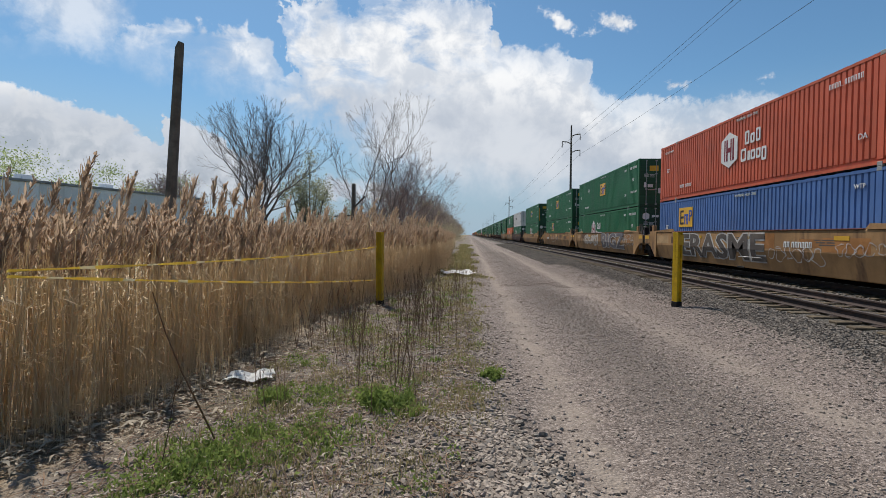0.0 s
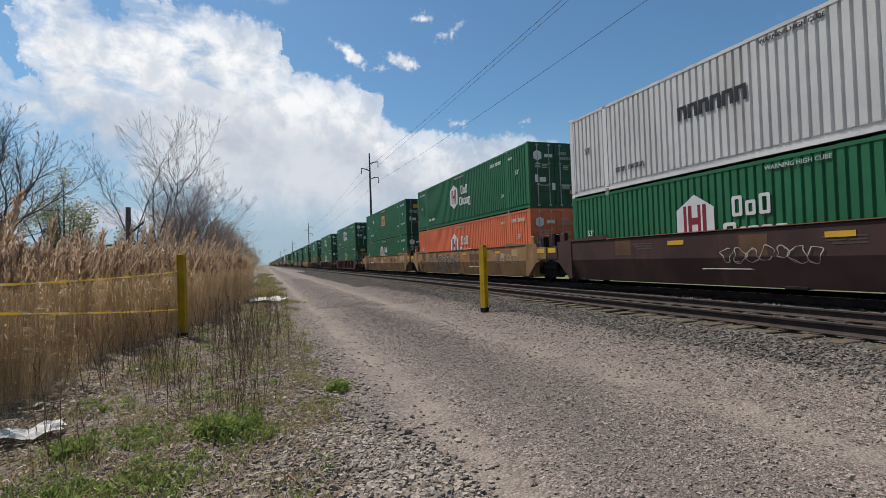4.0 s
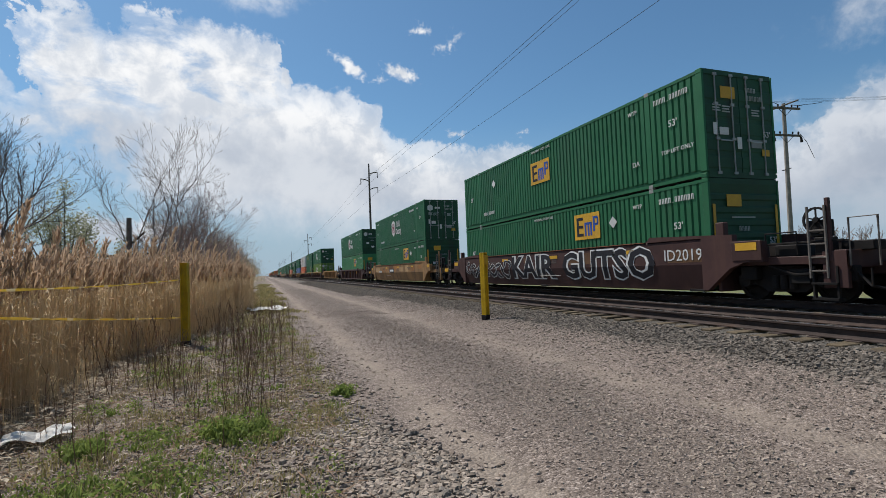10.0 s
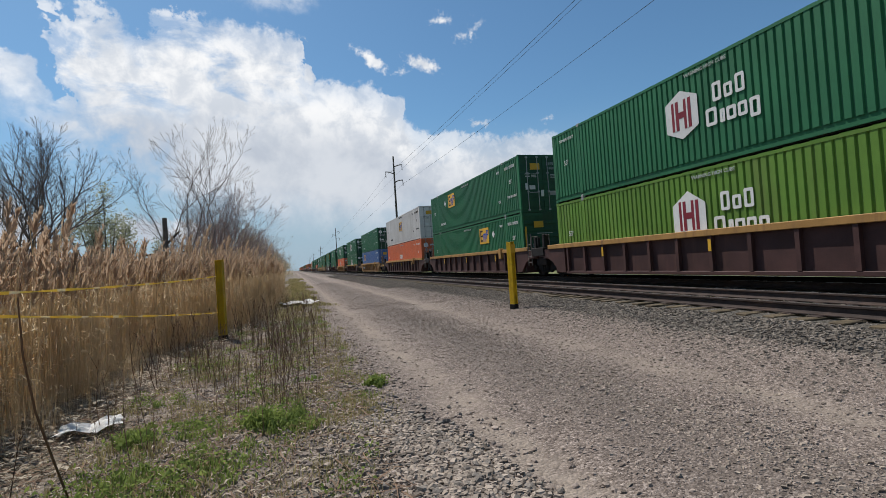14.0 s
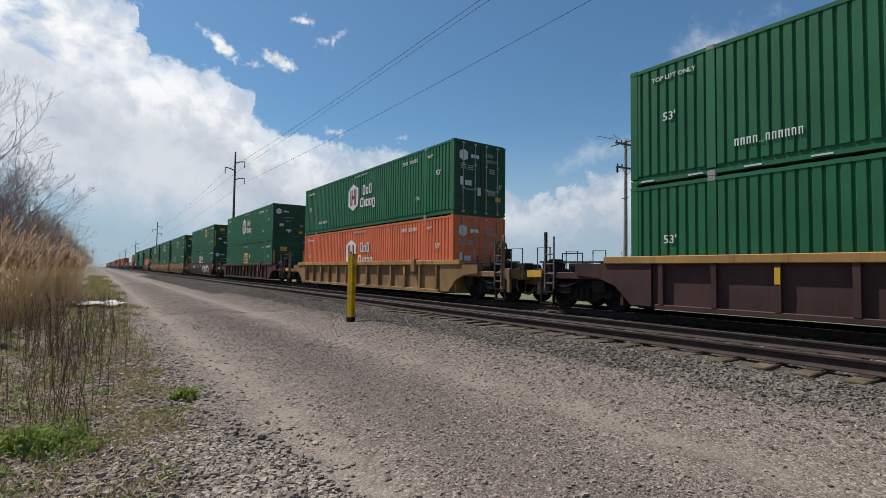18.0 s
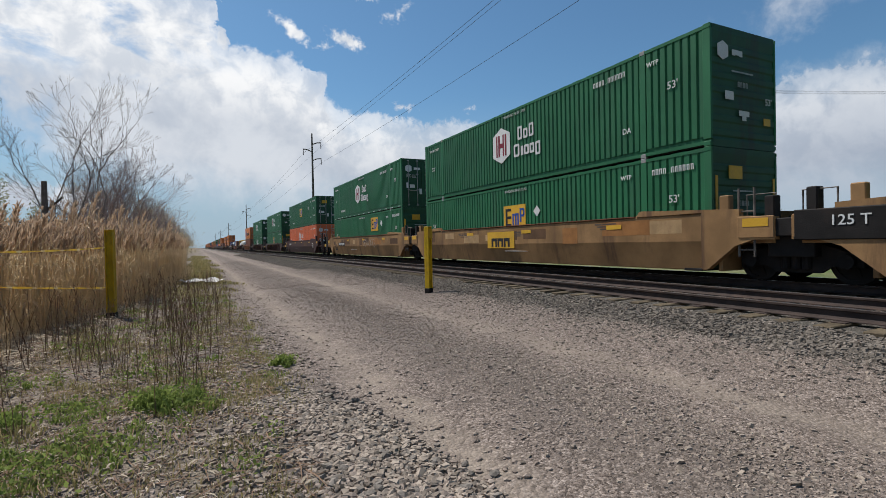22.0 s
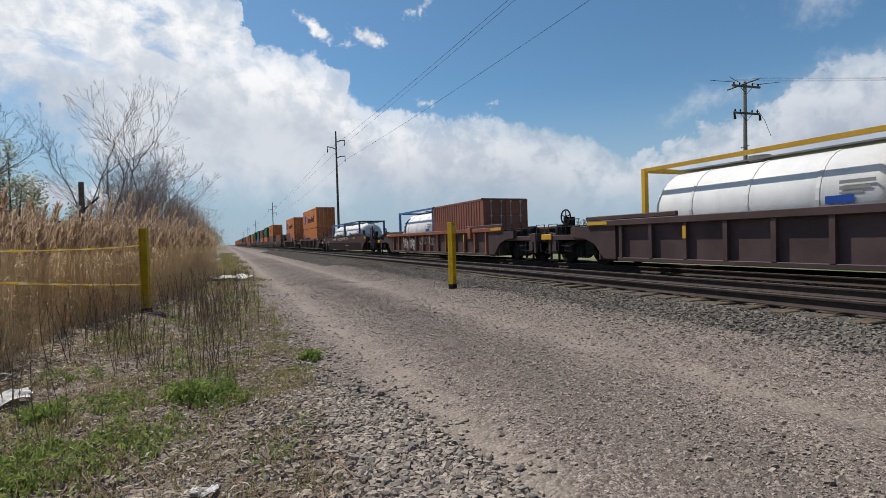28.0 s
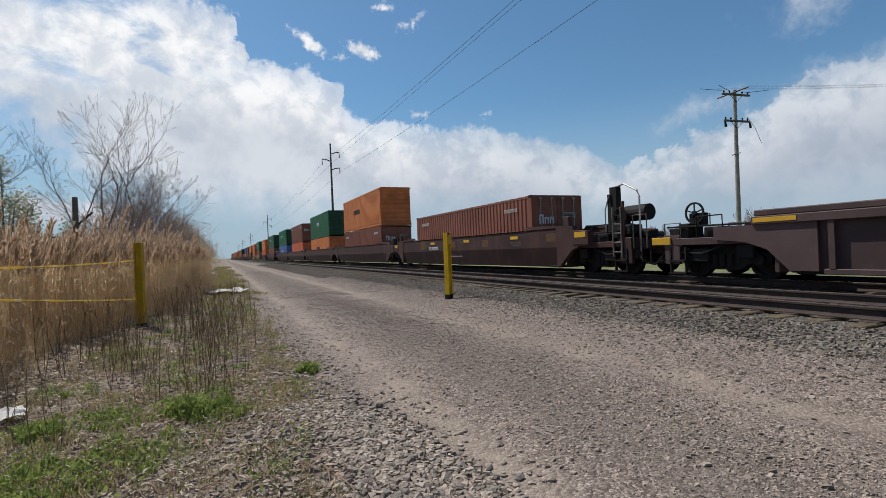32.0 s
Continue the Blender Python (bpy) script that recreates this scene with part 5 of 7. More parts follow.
            part("hand_rail", shared("short_rail", lambda: pipe([(-1.3, -0.3, 1.0), (-1.3, -0.3, 1.9), (-1.3, 0.3, 1.9), (-1.3, 0.3, 1.0)], 0.022), M["railing"]), None, car, m=pose(0, s * 9.2, 0))
    if fine:
        for y, z, kind in marks:
            if kind == "plate":      # dark panel with white number bars
                on_side(part("number_panel", shared("number_panel", lambda: polygon_plate([(-1.0, -0.13), (1.0, -0.13), (1.0, 0.13), (-1.0, 0.13)]), M["ink"]), None, car, "black panel"), -1.508, y, z)
                on_side(part("number_lettering", shared("number_lettering", lambda: glyph_bars([(0.12, 1)] * 4 + [(0.04, 0.05)] + [(0.12, 1)] * 6, 0.17, 0.2), M["lettering"]), None, car), -1.514, y, z)
            elif kind == "bars":
                on_side(part("number_lettering", shared("number_bars2", lambda: glyph_bars([(0.12, 1)] * 2 + [(0.04, 0.05)] + [(0.12, 1)] * 6, 0.18, 0.2), M["lettering"]), None, car), -1.508, y, z)
            elif kind == "badge":    # light panel with dark bars
                on_side(part("badge", shared("badge", lambda: polygon_plate([(-0.95, -0.32), (0.95, -0.32), (0.95, 0.32), (-0.95, 0.32)]), M["sticker"]), None, car, "pale yellow panel"), -1.508, y, z)
                on_side(part("badge_lettering", shared("badge_lettering", lambda: glyph_bars([(0.4, 1)] * 3, 0.34), M["ink"]), None, car), -1.514, y, z - 0.1)
            elif kind == "darkbadge":
                on_side(part("badge", shared("badge2", lambda: polygon_plate([(-0.8, -0.16), (0.8, -0.16), (0.8, 0.16), (-0.8, 0.16)]), M["ink"]), None, car, "black panel"), -1.508, y, z)
                on_side(part("badge_lettering", shared("badge_bars2", lambda: glyph_bars([(0.4, 1)] * 3, 0.22), M["lettering"]), None, car), -1.514, y, z)
            elif kind.startswith("53"):
                on_side(part("well_number", fold_to_side(lettering("53", 0.50, M[{"53d": "ink", "53f": "faded"}.get(kind, "lettering")]), z), None, car), -1.508 if style == "smooth" else -1.46, y, z)
            elif kind == "dark125":
                on_side(part("end_block", shared("end_block", lambda: boxes((-0.85, 0.85, -0.02, 0.02, -0.30, 0.30), bevel=0.02), M["iron"]), None, car, "black painted end block"), -1.535, y, z)
                on_side(part("well_number", lettering("125 T", 0.2, M["lettering"]), None, car), -1.562, y - 0.1, z + 0.06)
            elif kind == "125":
                on_side(part("well_number", lettering("125 T", 0.2, M["lettering"]), None, car), -1.508, y, z)
            elif kind.startswith("word:"):
                word, wide, tall, fill, rim = kind[5:].split("|")
                for nm, mat, bold, out in (("graffiti_outline", rim, 0.085, -1.508), ("graffiti", fill, 0.035, -1.514)):
                    me = fold_to_side(lettering(word, float(tall), M[mat], bold), z)
                    ob = on_side(part(nm, me, None, car, COLOUR_OF[mat] + " spray-painted letters"), out, y, z)
                    ob.matrix_basis = ob.matrix_basis @ Matrix.Scale(float(wide) / (max(v.co.x for v in me.vertices) - min(v.co.x for v in me.vertices)), 4, (1, 0, 0))
            elif kind.startswith("tag:"):
                on_side(part("graffiti", lettering(kind[4:], 0.32, M["lettering"], 0.0), None, car, "white spray-painted letters"), -1.508, y, z)
            elif kind.startswith("scrawl"):
                bend = style == "smooth"
                if kind + "_under" in SCRAWLS:
                    on_side(part("graffiti_outline", fold_to_side(SCRAWLS[kind + "_under"], z) if bend else SCRAWLS[kind + "_under"], None, car, "outline of spray paint"), -1.5045, y, z)
                on_side(part("graffiti", fold_to_side(SCRAWLS[kind], z) if bend else SCRAWLS[kind], None, car, "spray-painted scrawl"), -1.512, y, z)
    for w in wheels:
        WHEELS.append((w, car))
    return car


def polygon_extrude(pts, x0, x1):
    """A plate with an outline in yz, from x0 to x1."""
    bm = bmesh.new()
    a = [bm.verts.new((x0, y, z)) for y, z in pts]
    b = [bm.verts.new((x1, y, z)) for y, z in pts]
    f1, f2 = bm.faces.new(a), bm.faces.new(b[::-1])
    for i in range(len(pts)):
        j = (i + 1) % len(pts)
        bm.faces.new((a[j], a[i], b[i], b[j]))
    bmesh.ops.recalc_face_normals(bm, faces=bm.faces)
    return bm


def scrawl(seed, width, height, colour, thick=0.035, count=7, fill=None):
    """Looped strokes of spray paint, no letters."""
    r = random.Random(seed)
    bm = bmesh.new()
    for i in range(count):
        cx = -width / 2 + (i + 0.5) * width / count
        w = width / count * 0.68
        pts = []
        big, lift = r.uniform(0.7, 1.1), r.uniform(-0.12, 0.12) * height
        k = r.randint(5, 8)
        ph, span = r.uniform(0, 6.28), r.uniform(5.8, 8.2)
        skew, lobes = r.uniform(-0.25, 0.25), r.choice((2, 3))
        for j in range(28):
            u = j / 27
            a = ph + u * span
            pts.append((cx + big * w * math.cos(a) * (0.72 + 0.28 * math.sin(lobes * a + 2 * i)), 0.0, lift + big * height / 2 * (0.86 * math.sin(a) + 0.14 * math.sin(2.3 * a + i))))
        rows = []
        for j, (x0, _, z0) in enumerate(pts):
            (xa, _, za), (xb, _, zb) = pts[max(j - 1, 0)], pts[min(j + 1, len(pts) - 1)]
            d = Vector((xb - xa, 0, zb - za))
            nrm = Vector((-d.z, 0, d.x)).normalized() * thick / 2 * (0.75 + 0.35 * math.sin(j * 0.7 + i))
            p = Vector((x0, -0.002 - 0.0006 * i - 0.00008 * j, z0))
            rows.append([bm.verts.new(p - nrm), bm.verts.new(p + nrm)])
        for p, q in zip(rows, rows[1:]):
            bm.faces.new((p[0], q[0], q[1], p[1]))
    return mesh_of("graffiti", bm, M[colour])


SCRAWLS = {
    "scrawl_pale": scrawl(63, 4.6, 0.62, "patch_pale", 0.05, 6), "scrawl_pale_under": scrawl(63, 4.6, 0.62, "chalk", 0.32, 6),
    "scrawl_white": scrawl(3, 2.6, 0.5, "chalk", 0.03, 6), "scrawl_black": scrawl(8, 5.2, 0.78, "ink", 0.13, 7), "scrawl_black_under": scrawl(8, 5.2, 0.78, "lettering", 0.21, 7), "scrawl_fine": scrawl(12, 2.4, 0.42, "chalk", 0.025, 7),
    "scrawl_dark": scrawl(23, 2.0, 0.4, "grime", 0.03, 8), "scrawl_mix": scrawl(21, 5.6, 1.0, "chalk", 0.035, 7), "scrawl_mix_under": scrawl(21, 5.6, 1.0, "grime", 0.22, 7), "scrawl_bold": scrawl(31, 4.2, 0.75, "lettering", 0.26, 5), "scrawl_bold_under": scrawl(31, 4.2, 0.75, "ink", 0.36, 5), "scrawl_small": scrawl(45, 0.8, 0.72, "lettering", 0.035, 6), "scrawl_tag_pale": scrawl(57, 2.6, 0.34, "lettering", 0.03, 9), "scrawl_tag": scrawl(52, 1.6, 0.35, "crimson", 0.025, 6),
}

# What the train is made of. Middle of each unit along the train in metres, side, paint, chord, ends, top and lower load, marks
G53 = 16.15
TRAIN = [
    (19.06, "smooth", "tan", "tan", "CA", "red_hex", "blue_right", [(1.6, 0.92, "word:ERASME|6.6|0.95|grime|chalk"), (-3.4, 1.12, "bars"), (-3.2, 0.8, "scrawl_white"), (-6.2, 1.0, "scrawl_fine")]),
    (38.6, "smooth", "tan", "tan", "AA", "yel_mid_f", "house_f", [(2.7, 1.05, "scrawl_pale"), (-3.2, 0.95, "word:BIGZ|5.4|1.0|haze_grey|chalk"), (-6.9, 1.25, "scrawl_fine"), (-7.0, 0.95, "scrawl_white")]),
    (58.0, "smooth", "tan", "tan", "AC", "yel_mid_f", "yel_far", [(5.2, 1.02, "bars"), (-1.0, 0.95, "scrawl_white"), (1.7, 1.0, "scrawl_fine")]),
    (81.6, "smooth", "tan", "tan", "CC", "yel_mid", "house", [(2.0, 0.95, "scrawl_fine"), (-7.2, 0.95, "53d")]),
    (105.7, "smooth", "maroon", "maroon", "CA", "white", "green_plain", [(0.5, 0.95, "scrawl_fine")]),
    (124.93, "smooth", "tan", "tan", "AA", "hex", "salmon_house", [(2.4, 0.85, "scrawl_mix"), (-6.0, 1.0, "scrawl_fine"), (9.5, 1.2, "125"), (7.0, 0.72, "53d")]),
    (144.5, "smooth", "tan", "tan", "AC", "yel_mid_f", "house_b", [(4.6, 0.98, "plate"), (6.9, 0.72, "53d"), (6.6, 1.22, "scrawl_dark"), (-4.4, 1.1, "scrawl_tag"), (0.0, 1.0, "scrawl_small")]),
    (168.06, "rib", "maroon", "maroon", "CC", "hex_d", "yel_mid", []),
    (191.8, "rib", "maroon", "chord", "CC", "hex_d", "house", []),
    (215.3, "rib", "maroon", "chord", "CC", "hex", "yel_mid", []),
    (239.5, "smooth", "tan", "tan", "CC", "hex", "yel_near", [(0.0, 1.3, "scrawl_tag")]),
    (263.1, "smooth", "maroon", "maroon", "CC", "yel_mid_f", "yel_near", [(-3.95, 0.93, "word:GUTSO|4.7|0.92|ink|lettering"), (0.75, 0.93, "word:KAIR|3.5|0.92|ink|lettering"), (5.2, 0.95, "scrawl_black"), (-7.4, 1.15, "tag:ID2019*")]),
    (286.8, "smooth", "tan", "tan", "CC", "hex", "yel_near", [(5.6, 1.0, "bars"), (1.2, 1.05, "darkbadge")]),
    (310.5, "rib", "maroon", "maroon", "CC", "hex_f", "fade_yel", []),
    (332.3, "rib", "tan", "ochre", "CC", None, None, []),
    (354.2, "rib", "maroon", "ochre", "CA", "hex_f", "lime_house", []),
    (373.7, "rib", "maroon", "ochre", "AA", "yel_far", "yel_near", []),
    (393.9, "rib", "maroon", "ochre", "AC", "white_yel", "salmon", []),
    (416.84, "rib", "tan", "ochre", "CC", "diamond_f", "blue_far", [(5.0, 0.75, "plate")]),
    (440.46, "rib", "maroon", "ochre", "CC", "hex_d", "house", []),
    (464.1, "rib", "tan", "ochre", "CC", "hex", "salmon_hex", []),
    (487.5, "rib", "maroon", "maroon", "CC", "hex_f", "yel_mid", []),
    (510.86, "smooth", "maroon", "maroon", "CC", "yel_near", "house", [(-4.3, 0.9, "scrawl_bold"), (4.0, 1.1, "bars")]),
    (534.48, "smooth", "tan", "tan", "CA", "yel_mid", "yel_far", [(3.2, 1.0, "plate"), (-4.0, 1.05, "scrawl_tag"), (8.7, 1.2, "dark125")]),
    (554.0, "smooth", "tan", "tan", "AA", "hex_f", "yel_mid", [(0.7, 1.05, "badge")]),
    (573.57, "smooth", "tan", "tan", "AC", "hex_d", "yel_near", [(5.0, 1.05, "plate"), (-2.2, 1.1, "scrawl_white"), (6.8, 0.75, "53d")]),
    (597.13, "smooth", "maroon", "maroon", "CC", "yel_diamond", "salmon_house", [(6.6, 1.18, "bars"), (-7.0, 0.95, "53")]),
    (620.5, "rib", "maroon", "maroon", "CC", "hex_f", "yel_mid", []),
    (644.4, "rib", "maroon", "maroon", "CC", "hex_f", "house", []),
    (667.02, "rib", "dark", "chord", "CC", "orange_wave", "two_brown", []),
    (688.6, "rib", "dark", "dark", "CC", None, "two_tanks_y", []),
    (710.3, "rib", "dark", "chord", "CC", None, "brown_tank", [(4.2, 0.8, "scrawl_small"), (2.9, 0.8, "scrawl_small"), (0.4, 0.9, "scrawl_fine")]),
    (733.7, "smooth", "maroon", "maroon", "CC", None, "two_tanks_d", [(-1.6, 1.3, "scrawl_tag_pale"), (1.0, 1.25, "scrawl_tag_pale"), (3.4, 1.22, "bars"), (7.1, 0.86, "53f")]),
    (756.1, "rib", "dark", "dark", "CC", "orange_wave", "orange_low", []),
    (779.7, "rib", "dark", "dark", "CC", "orange_wave", "brown_orange", []),
    (803.3, "smooth", "maroon", "maroon", "CA", None, "brown40", [(3.0, 1.05, "bars")]),
    (822.75, "smooth", "maroon", "maroon", "AA", "orange_dark", "brown40", []),
    (842.2, "smooth", "maroon", "maroon", "AA", "green40", "orange40", []),
    (861.7, "smooth", "maroon", "maroon", "AA", "brown40", "red40", []),
    (881.2, "smooth", "maroon", "maroon", "AC", "green40", "blue40", []),
]
_r = random.Random(77)
_pos = 904.9
for _i in range(22):
    _top, _low = _r.choice((("orange40", "brown40"), ("orange40", "orange40"), ("brown40", "orange40"), ("orange40", "red40"), ("green40", "brown40"), (None, "brown40"), ("blue40", "red40"), ("brown40", "brown40")))
    TRAIN.append((_pos, _r.choice(("rib", "smooth")), _r.choice(("maroon", "dark", "tan")), "dark", "CC", _top, _low, []))
    _pos += 23.4

H1, H40 = 2.896, 2.70
HEX_Z = 1.62
LOADS = {
    # length, height, colour, marks, doors towards the near end
    "hex_d": (G53, H1, "green", [("hex", 0.8, HEX_Z)], True), "hex_f": (G53, H1, "green", [("hex", 0.8, HEX_Z)], False),
    "hex": (G53, H1, "green", [("hex", 0.8, HEX_Z)], True), "house": (G53, H1, "green", [("house", 0.82, HEX_Z + 0.06)], False), "house_f": (G53, H1, "green", [("house", 2.6, HEX_Z)], True),
    "house_b": (G53, H1, "green", [("house", 0.82, HEX_Z)], True),
    "yel_mid": (G53, H1, "green", [("yellow", 0.0, 1.65), ("diamond", -1.4, 1.8)], False), "yel_mid_f": (G53, H1, "green", [("yellow", 0.0, 1.75), ("diamond", 4.35, 2.0)], True),
    "yel_far": (G53, H1, "green", [("yellow", 2.8, 2.1), ("diamond", 4.3, 2.05)], True), "yel_near": (G53, H1, "green", [("yellow", -2.95, 2.1), ("diamond", -4.35, 2.1)], False),
    "yel_diamond": (G53, H1, "green", [("yellow", 0.0, 1.65), ("diamond", -4.25, 1.9)], True), "diamond_f": (G53, H1, "green", [("diamond", 4.5, 1.8)], True),
    "fade_yel": (G53, H1, "fade", [("yellow", -2.95, 2.0), ("diamond", -4.35, 2.1)], False), "lime_house": (G53, H1, "lime", [("house", 0.8, HEX_Z)], True),
    "red_hex": (G53, H1, "red", [("hex", 1.1, HEX_Z)], True), "salmon_house": (G53, H1, "salmon", [("house", 0.95, HEX_Z)], True), "salmon_hex": (G53, H1, "salmon", [("hex", 0.95, HEX_Z)], True),
    "salmon": (G53, H1, "salmon", [("bars", 0.5, 1.5)], True), "blue_right": (G53, H1, "blue", [("yellow", 4.9, 2.0)], True), "blue_far": (G53, H1, "blue", [("yellow", 4.95, 2.08)], True),
    "white": (G53, H1, "white", [("darkbars", 2.0, 1.7)], True), "white_yel": (G53, H1, "white", [("yellow", 0.0, 1.75)], True), "green_plain": (G53, H1, "green", [("house", 2.6, HEX_Z)], True),
    "orange_low": (12.19, H40, "orange", [("wave_low", 0.0, 1.46)], True),
    "orange_wave": (12.19, H40, "orange", [("wave", 0.0, 1.35)], True), "orange_dark": (12.19, H1, "orange", [("darkbars", 1.0, 1.6)], False), "orange40": (12.19, H40, "orange", [("darkbars", 1.0, 1.5)], True),
    "brown40": (12.19, H40, "brown", [("small", -4.6, 2.2), ("endbars", 0.25, 1.75)], True), "green40": (12.19, H1, "green", [("bars", 0.5, 1.7)], True), "red40": (12.19, H40, "salmon", [], True), "blue40": (12.19, H40, "blue", [("bars", 0.5, 1.7)], True),
    "brown20": (6.06, 2.59, "brown", [], True), "orange20": (6.06, 2.70, "orange", [("crescent", 1.9, 1.6), ("darkbars", -0.7, 1.5)], True),
}
MADE = {}
MOVING = []       # thing, its place along the train, its height above the rail


PAIRS = {"two_brown": ("brown20", "brown20"), "two_tanks_y": ("tank:sticker", "tank:sticker"), "two_tanks_d": ("tank:slate", "tank:azure"), "brown_tank": ("brown20", "tank:blue"), "brown_orange": ("orange20", "brown20")}


def put_load(name, at, z, fine):
    names = [(name, at)] if name not in PAIRS else [(PAIRS[name][0], at - 3.07), (PAIRS[name][1], at + 3.07)]
    for nm, y in names:
        if nm.startswith("tank:"):
            key = (nm, fine)
            if key in MADE:
                ob = copy_thing(MADE[key], Matrix())
            else:
                ob = MADE[key] = tank_container(nm[5:])
            height = 2.59
        else:
            key = (nm, fine)
            length, height, colour, marks, doors = LOADS[nm]
            if key in MADE:
                ob = copy_thing(MADE[key], Matrix())
            else:
                ob = MADE[key] = container(length, height, colour, marks, doors, fine, nm == "hex_d")
        MOVING.append((ob, y, z))
    return height


def brake_mast(car, y):
    """A tall brake mast with a bent grab rail and an air reservoir on a car's end platform."""
    part("brake_mast", boxes((-1.02, -0.82, -0.16, 0.16, 1.0, 2.72), (-1.06, -0.78, 0.05, 0.22, 1.05, 2.5), bevel=0.02), M["iron"], car, m=pose(0, y, 0))
    part("grab_rail", pipe([(-0.95, -0.1, 2.70), (-1.0, -0.45, 2.76), (-1.05, -1.0, 2.5), (-1.08, -1.12, 2.3), (-1.1, -1.12, 0.7)], 0.028, 6), M["steel"], car, "bare bent steel grab rail", m=pose(0, y, 0))
    part("reservoir", disc(bmesh.new(), (-0.75, -0.75, 1.85), "y", 0.24, 0.85, 16), M["iron"], car, m=pose(0, y, 0))
    part("valve_box", boxes((-1.2, -0.8, -0.95, -0.45, 1.2, 1.5), (-1.15, -0.7, -0.5, 0.0, 1.1, 1.55), bevel=0.03), M["iron"], car, m=pose(0, y, 0))
    part("release_rod", pipe([(-1.07, 0.3, 1.0), (-1.07, 0.3, 2.0), (-1.07, 0.12, 2.45)], 0.02, 6), M["steel"], car, m=pose(0, y, 0))


SHORT = (667.02, 688.6, 710.3)
for i, (at, style, col, chord, ends, top, low, marks) in enumerate(TRAIN):
    fine = i < 36
    car = well_car(style, col, chord, ends[0], ends[1], fine, marks)
    if at in SHORT:          # cars with shorter wells
        for ob in car.children:
            if ob.name.startswith(("side_sill", "top_chord", "bottom_chord", "end_platform", "gusset")):
                ob.matrix_basis = Matrix.Scale(0.93, 4, (0, 1, 0)) @ ob.matrix_basis
            else:
                ob.location.y *= 0.93
    if at == 803.3:
        brake_mast(car, -10.2)
    MOVING.append((car, at, 0.0))
    z = 0.26
    if low:
        z += put_load(low, at, z, fine) + 0.004
    if top:
        put_load(top, at, z, fine)

# How far the train has rolled
ROLLED = [(0, 0), (5, 122.8), (10, 245.5), (13, 319.2), (16.5, 404.7), (19, 465.6), (22, 538.4), (26, 635.5), (29, 708.4), (32, 781.4)]


# ---- plants ----
def leafy(name, a, b, rough=0.8, through=0.25):
    """Straw, bark or leaf: every blade takes its own shade between a and b."""
    m = bpy.data.materials.new(name)
    m.use_nodes = True
    t = Nodes(m.node_tree)
    bsdf = t.tree.nodes["Principled BSDF"]
    island = t.add("ShaderNodeNewGeometry").outputs["Random Per Island"]
    co = t.add("ShaderNodeTexCoord").outputs["Object"]
    n = t.noise(co, 1.3, 3.0)
    f = t.math("ADD", t.math("MULTIPLY", island, 0.7), t.math("MULTIPLY", n, 0.4), clamp=True)
    t.link(t.mix(f, a, b), bsdf.inputs["Base Color"])
    bsdf.inputs["Roughness"].default_value = rough
    bsdf.inputs["Specular IOR Level"].default_value = 0.15
    if through:
        out = next(n for n in t.tree.nodes if n.type == "OUTPUT_MATERIAL")
        tr = t.add("ShaderNodeBsdfTranslucent")
        t.link(t.mix(f, a, b), tr.inputs[0])
        mx = t.add("ShaderNodeMixShader")
        mx.inputs[0].default_value = through
        t.link(bsdf.outputs[0], mx.inputs[1])
        t.link(tr.outputs[0], mx.inputs[2])
        t.link(mx.outputs[0], out.inputs[0])
    return m


M.update({
    "reed": leafy("dry_reed_stems", (0.55, 0.43, 0.275), (0.82, 0.69, 0.49), through=0.64),
    "plume": leafy("reed_plumes", (0.36, 0.245, 0.16), (0.56, 0.42, 0.295), through=0.5),
    "straw": leafy("dead_leaf_litter", (0.129, 0.092, 0.060), (0.570, 0.488, 0.368)),
    "grass": leafy("fresh_grass", (0.10, 0.150, 0.032), (0.28, 0.34, 0.095), through=0.45),
    "olive": leafy("dull_verge_grass", (0.184, 0.175, 0.064), (0.423, 0.350, 0.175), through=0.35),
    "stalk": leafy("dead_weed_stalks", (0.07, 0.042, 0.028), (0.24, 0.155, 0.10), through=0.0),
    "bark": leafy("grey_brown_bark", (0.08, 0.067, 0.063), (0.19, 0.160, 0.150), through=0.0),
    "palebark": leafy("pale_grey_bark", (0.125, 0.107, 0.100), (0.27, 0.232, 0.218), through=0.0),
    "twig": leafy("red_brown_twigs", (0.17, 0.128, 0.116), (0.37, 0.287, 0.262), through=0.0),
    "bud": leafy("olive_buds", (0.30, 0.25, 0.16), (0.48, 0.42, 0.27), through=0.35),
    "leaf": leafy("spring_leaves", (0.24, 0.255, 0.165), (0.41, 0.42, 0.29), through=0.5),
    "paleleaf": leafy("young_leaves", (0.25, 0.32, 0.11), (0.42, 0.47, 0.21), through=0.4),
    "tape": leafy("yellow_plastic_tape", (0.92, 0.70, 0.14), (0.98, 0.82, 0.24), 0.45, through=0.5),
    "tapepale": leafy("faded_plastic_tape", (0.90, 0.80, 0.52), (0.98, 0.90, 0.68), 0.45, through=0.5),
    "cedar": leafy("dark_evergreen", (0.012, 0.025, 0.012), (0.04, 0.06, 0.03), through=0.1),
    "stone": leafy("ballast_stones", (0.043, 0.036, 0.029), (0.237, 0.202, 0.168), through=0.0),
    "verge": leafy("verge_stones", (0.058, 0.046, 0.036), (0.40, 0.33, 0.265), through=0.0),
    "verge_single": surface("loose_stone", (0.19, 0.165, 0.14), 0.9, vary=0.45, scale=1.5, fine=9.0, bump=0.3),
    "pebble": leafy("road_gravel", (0.105, 0.081, 0.066), (0.385, 0.312, 0.258), through=0.0),
})


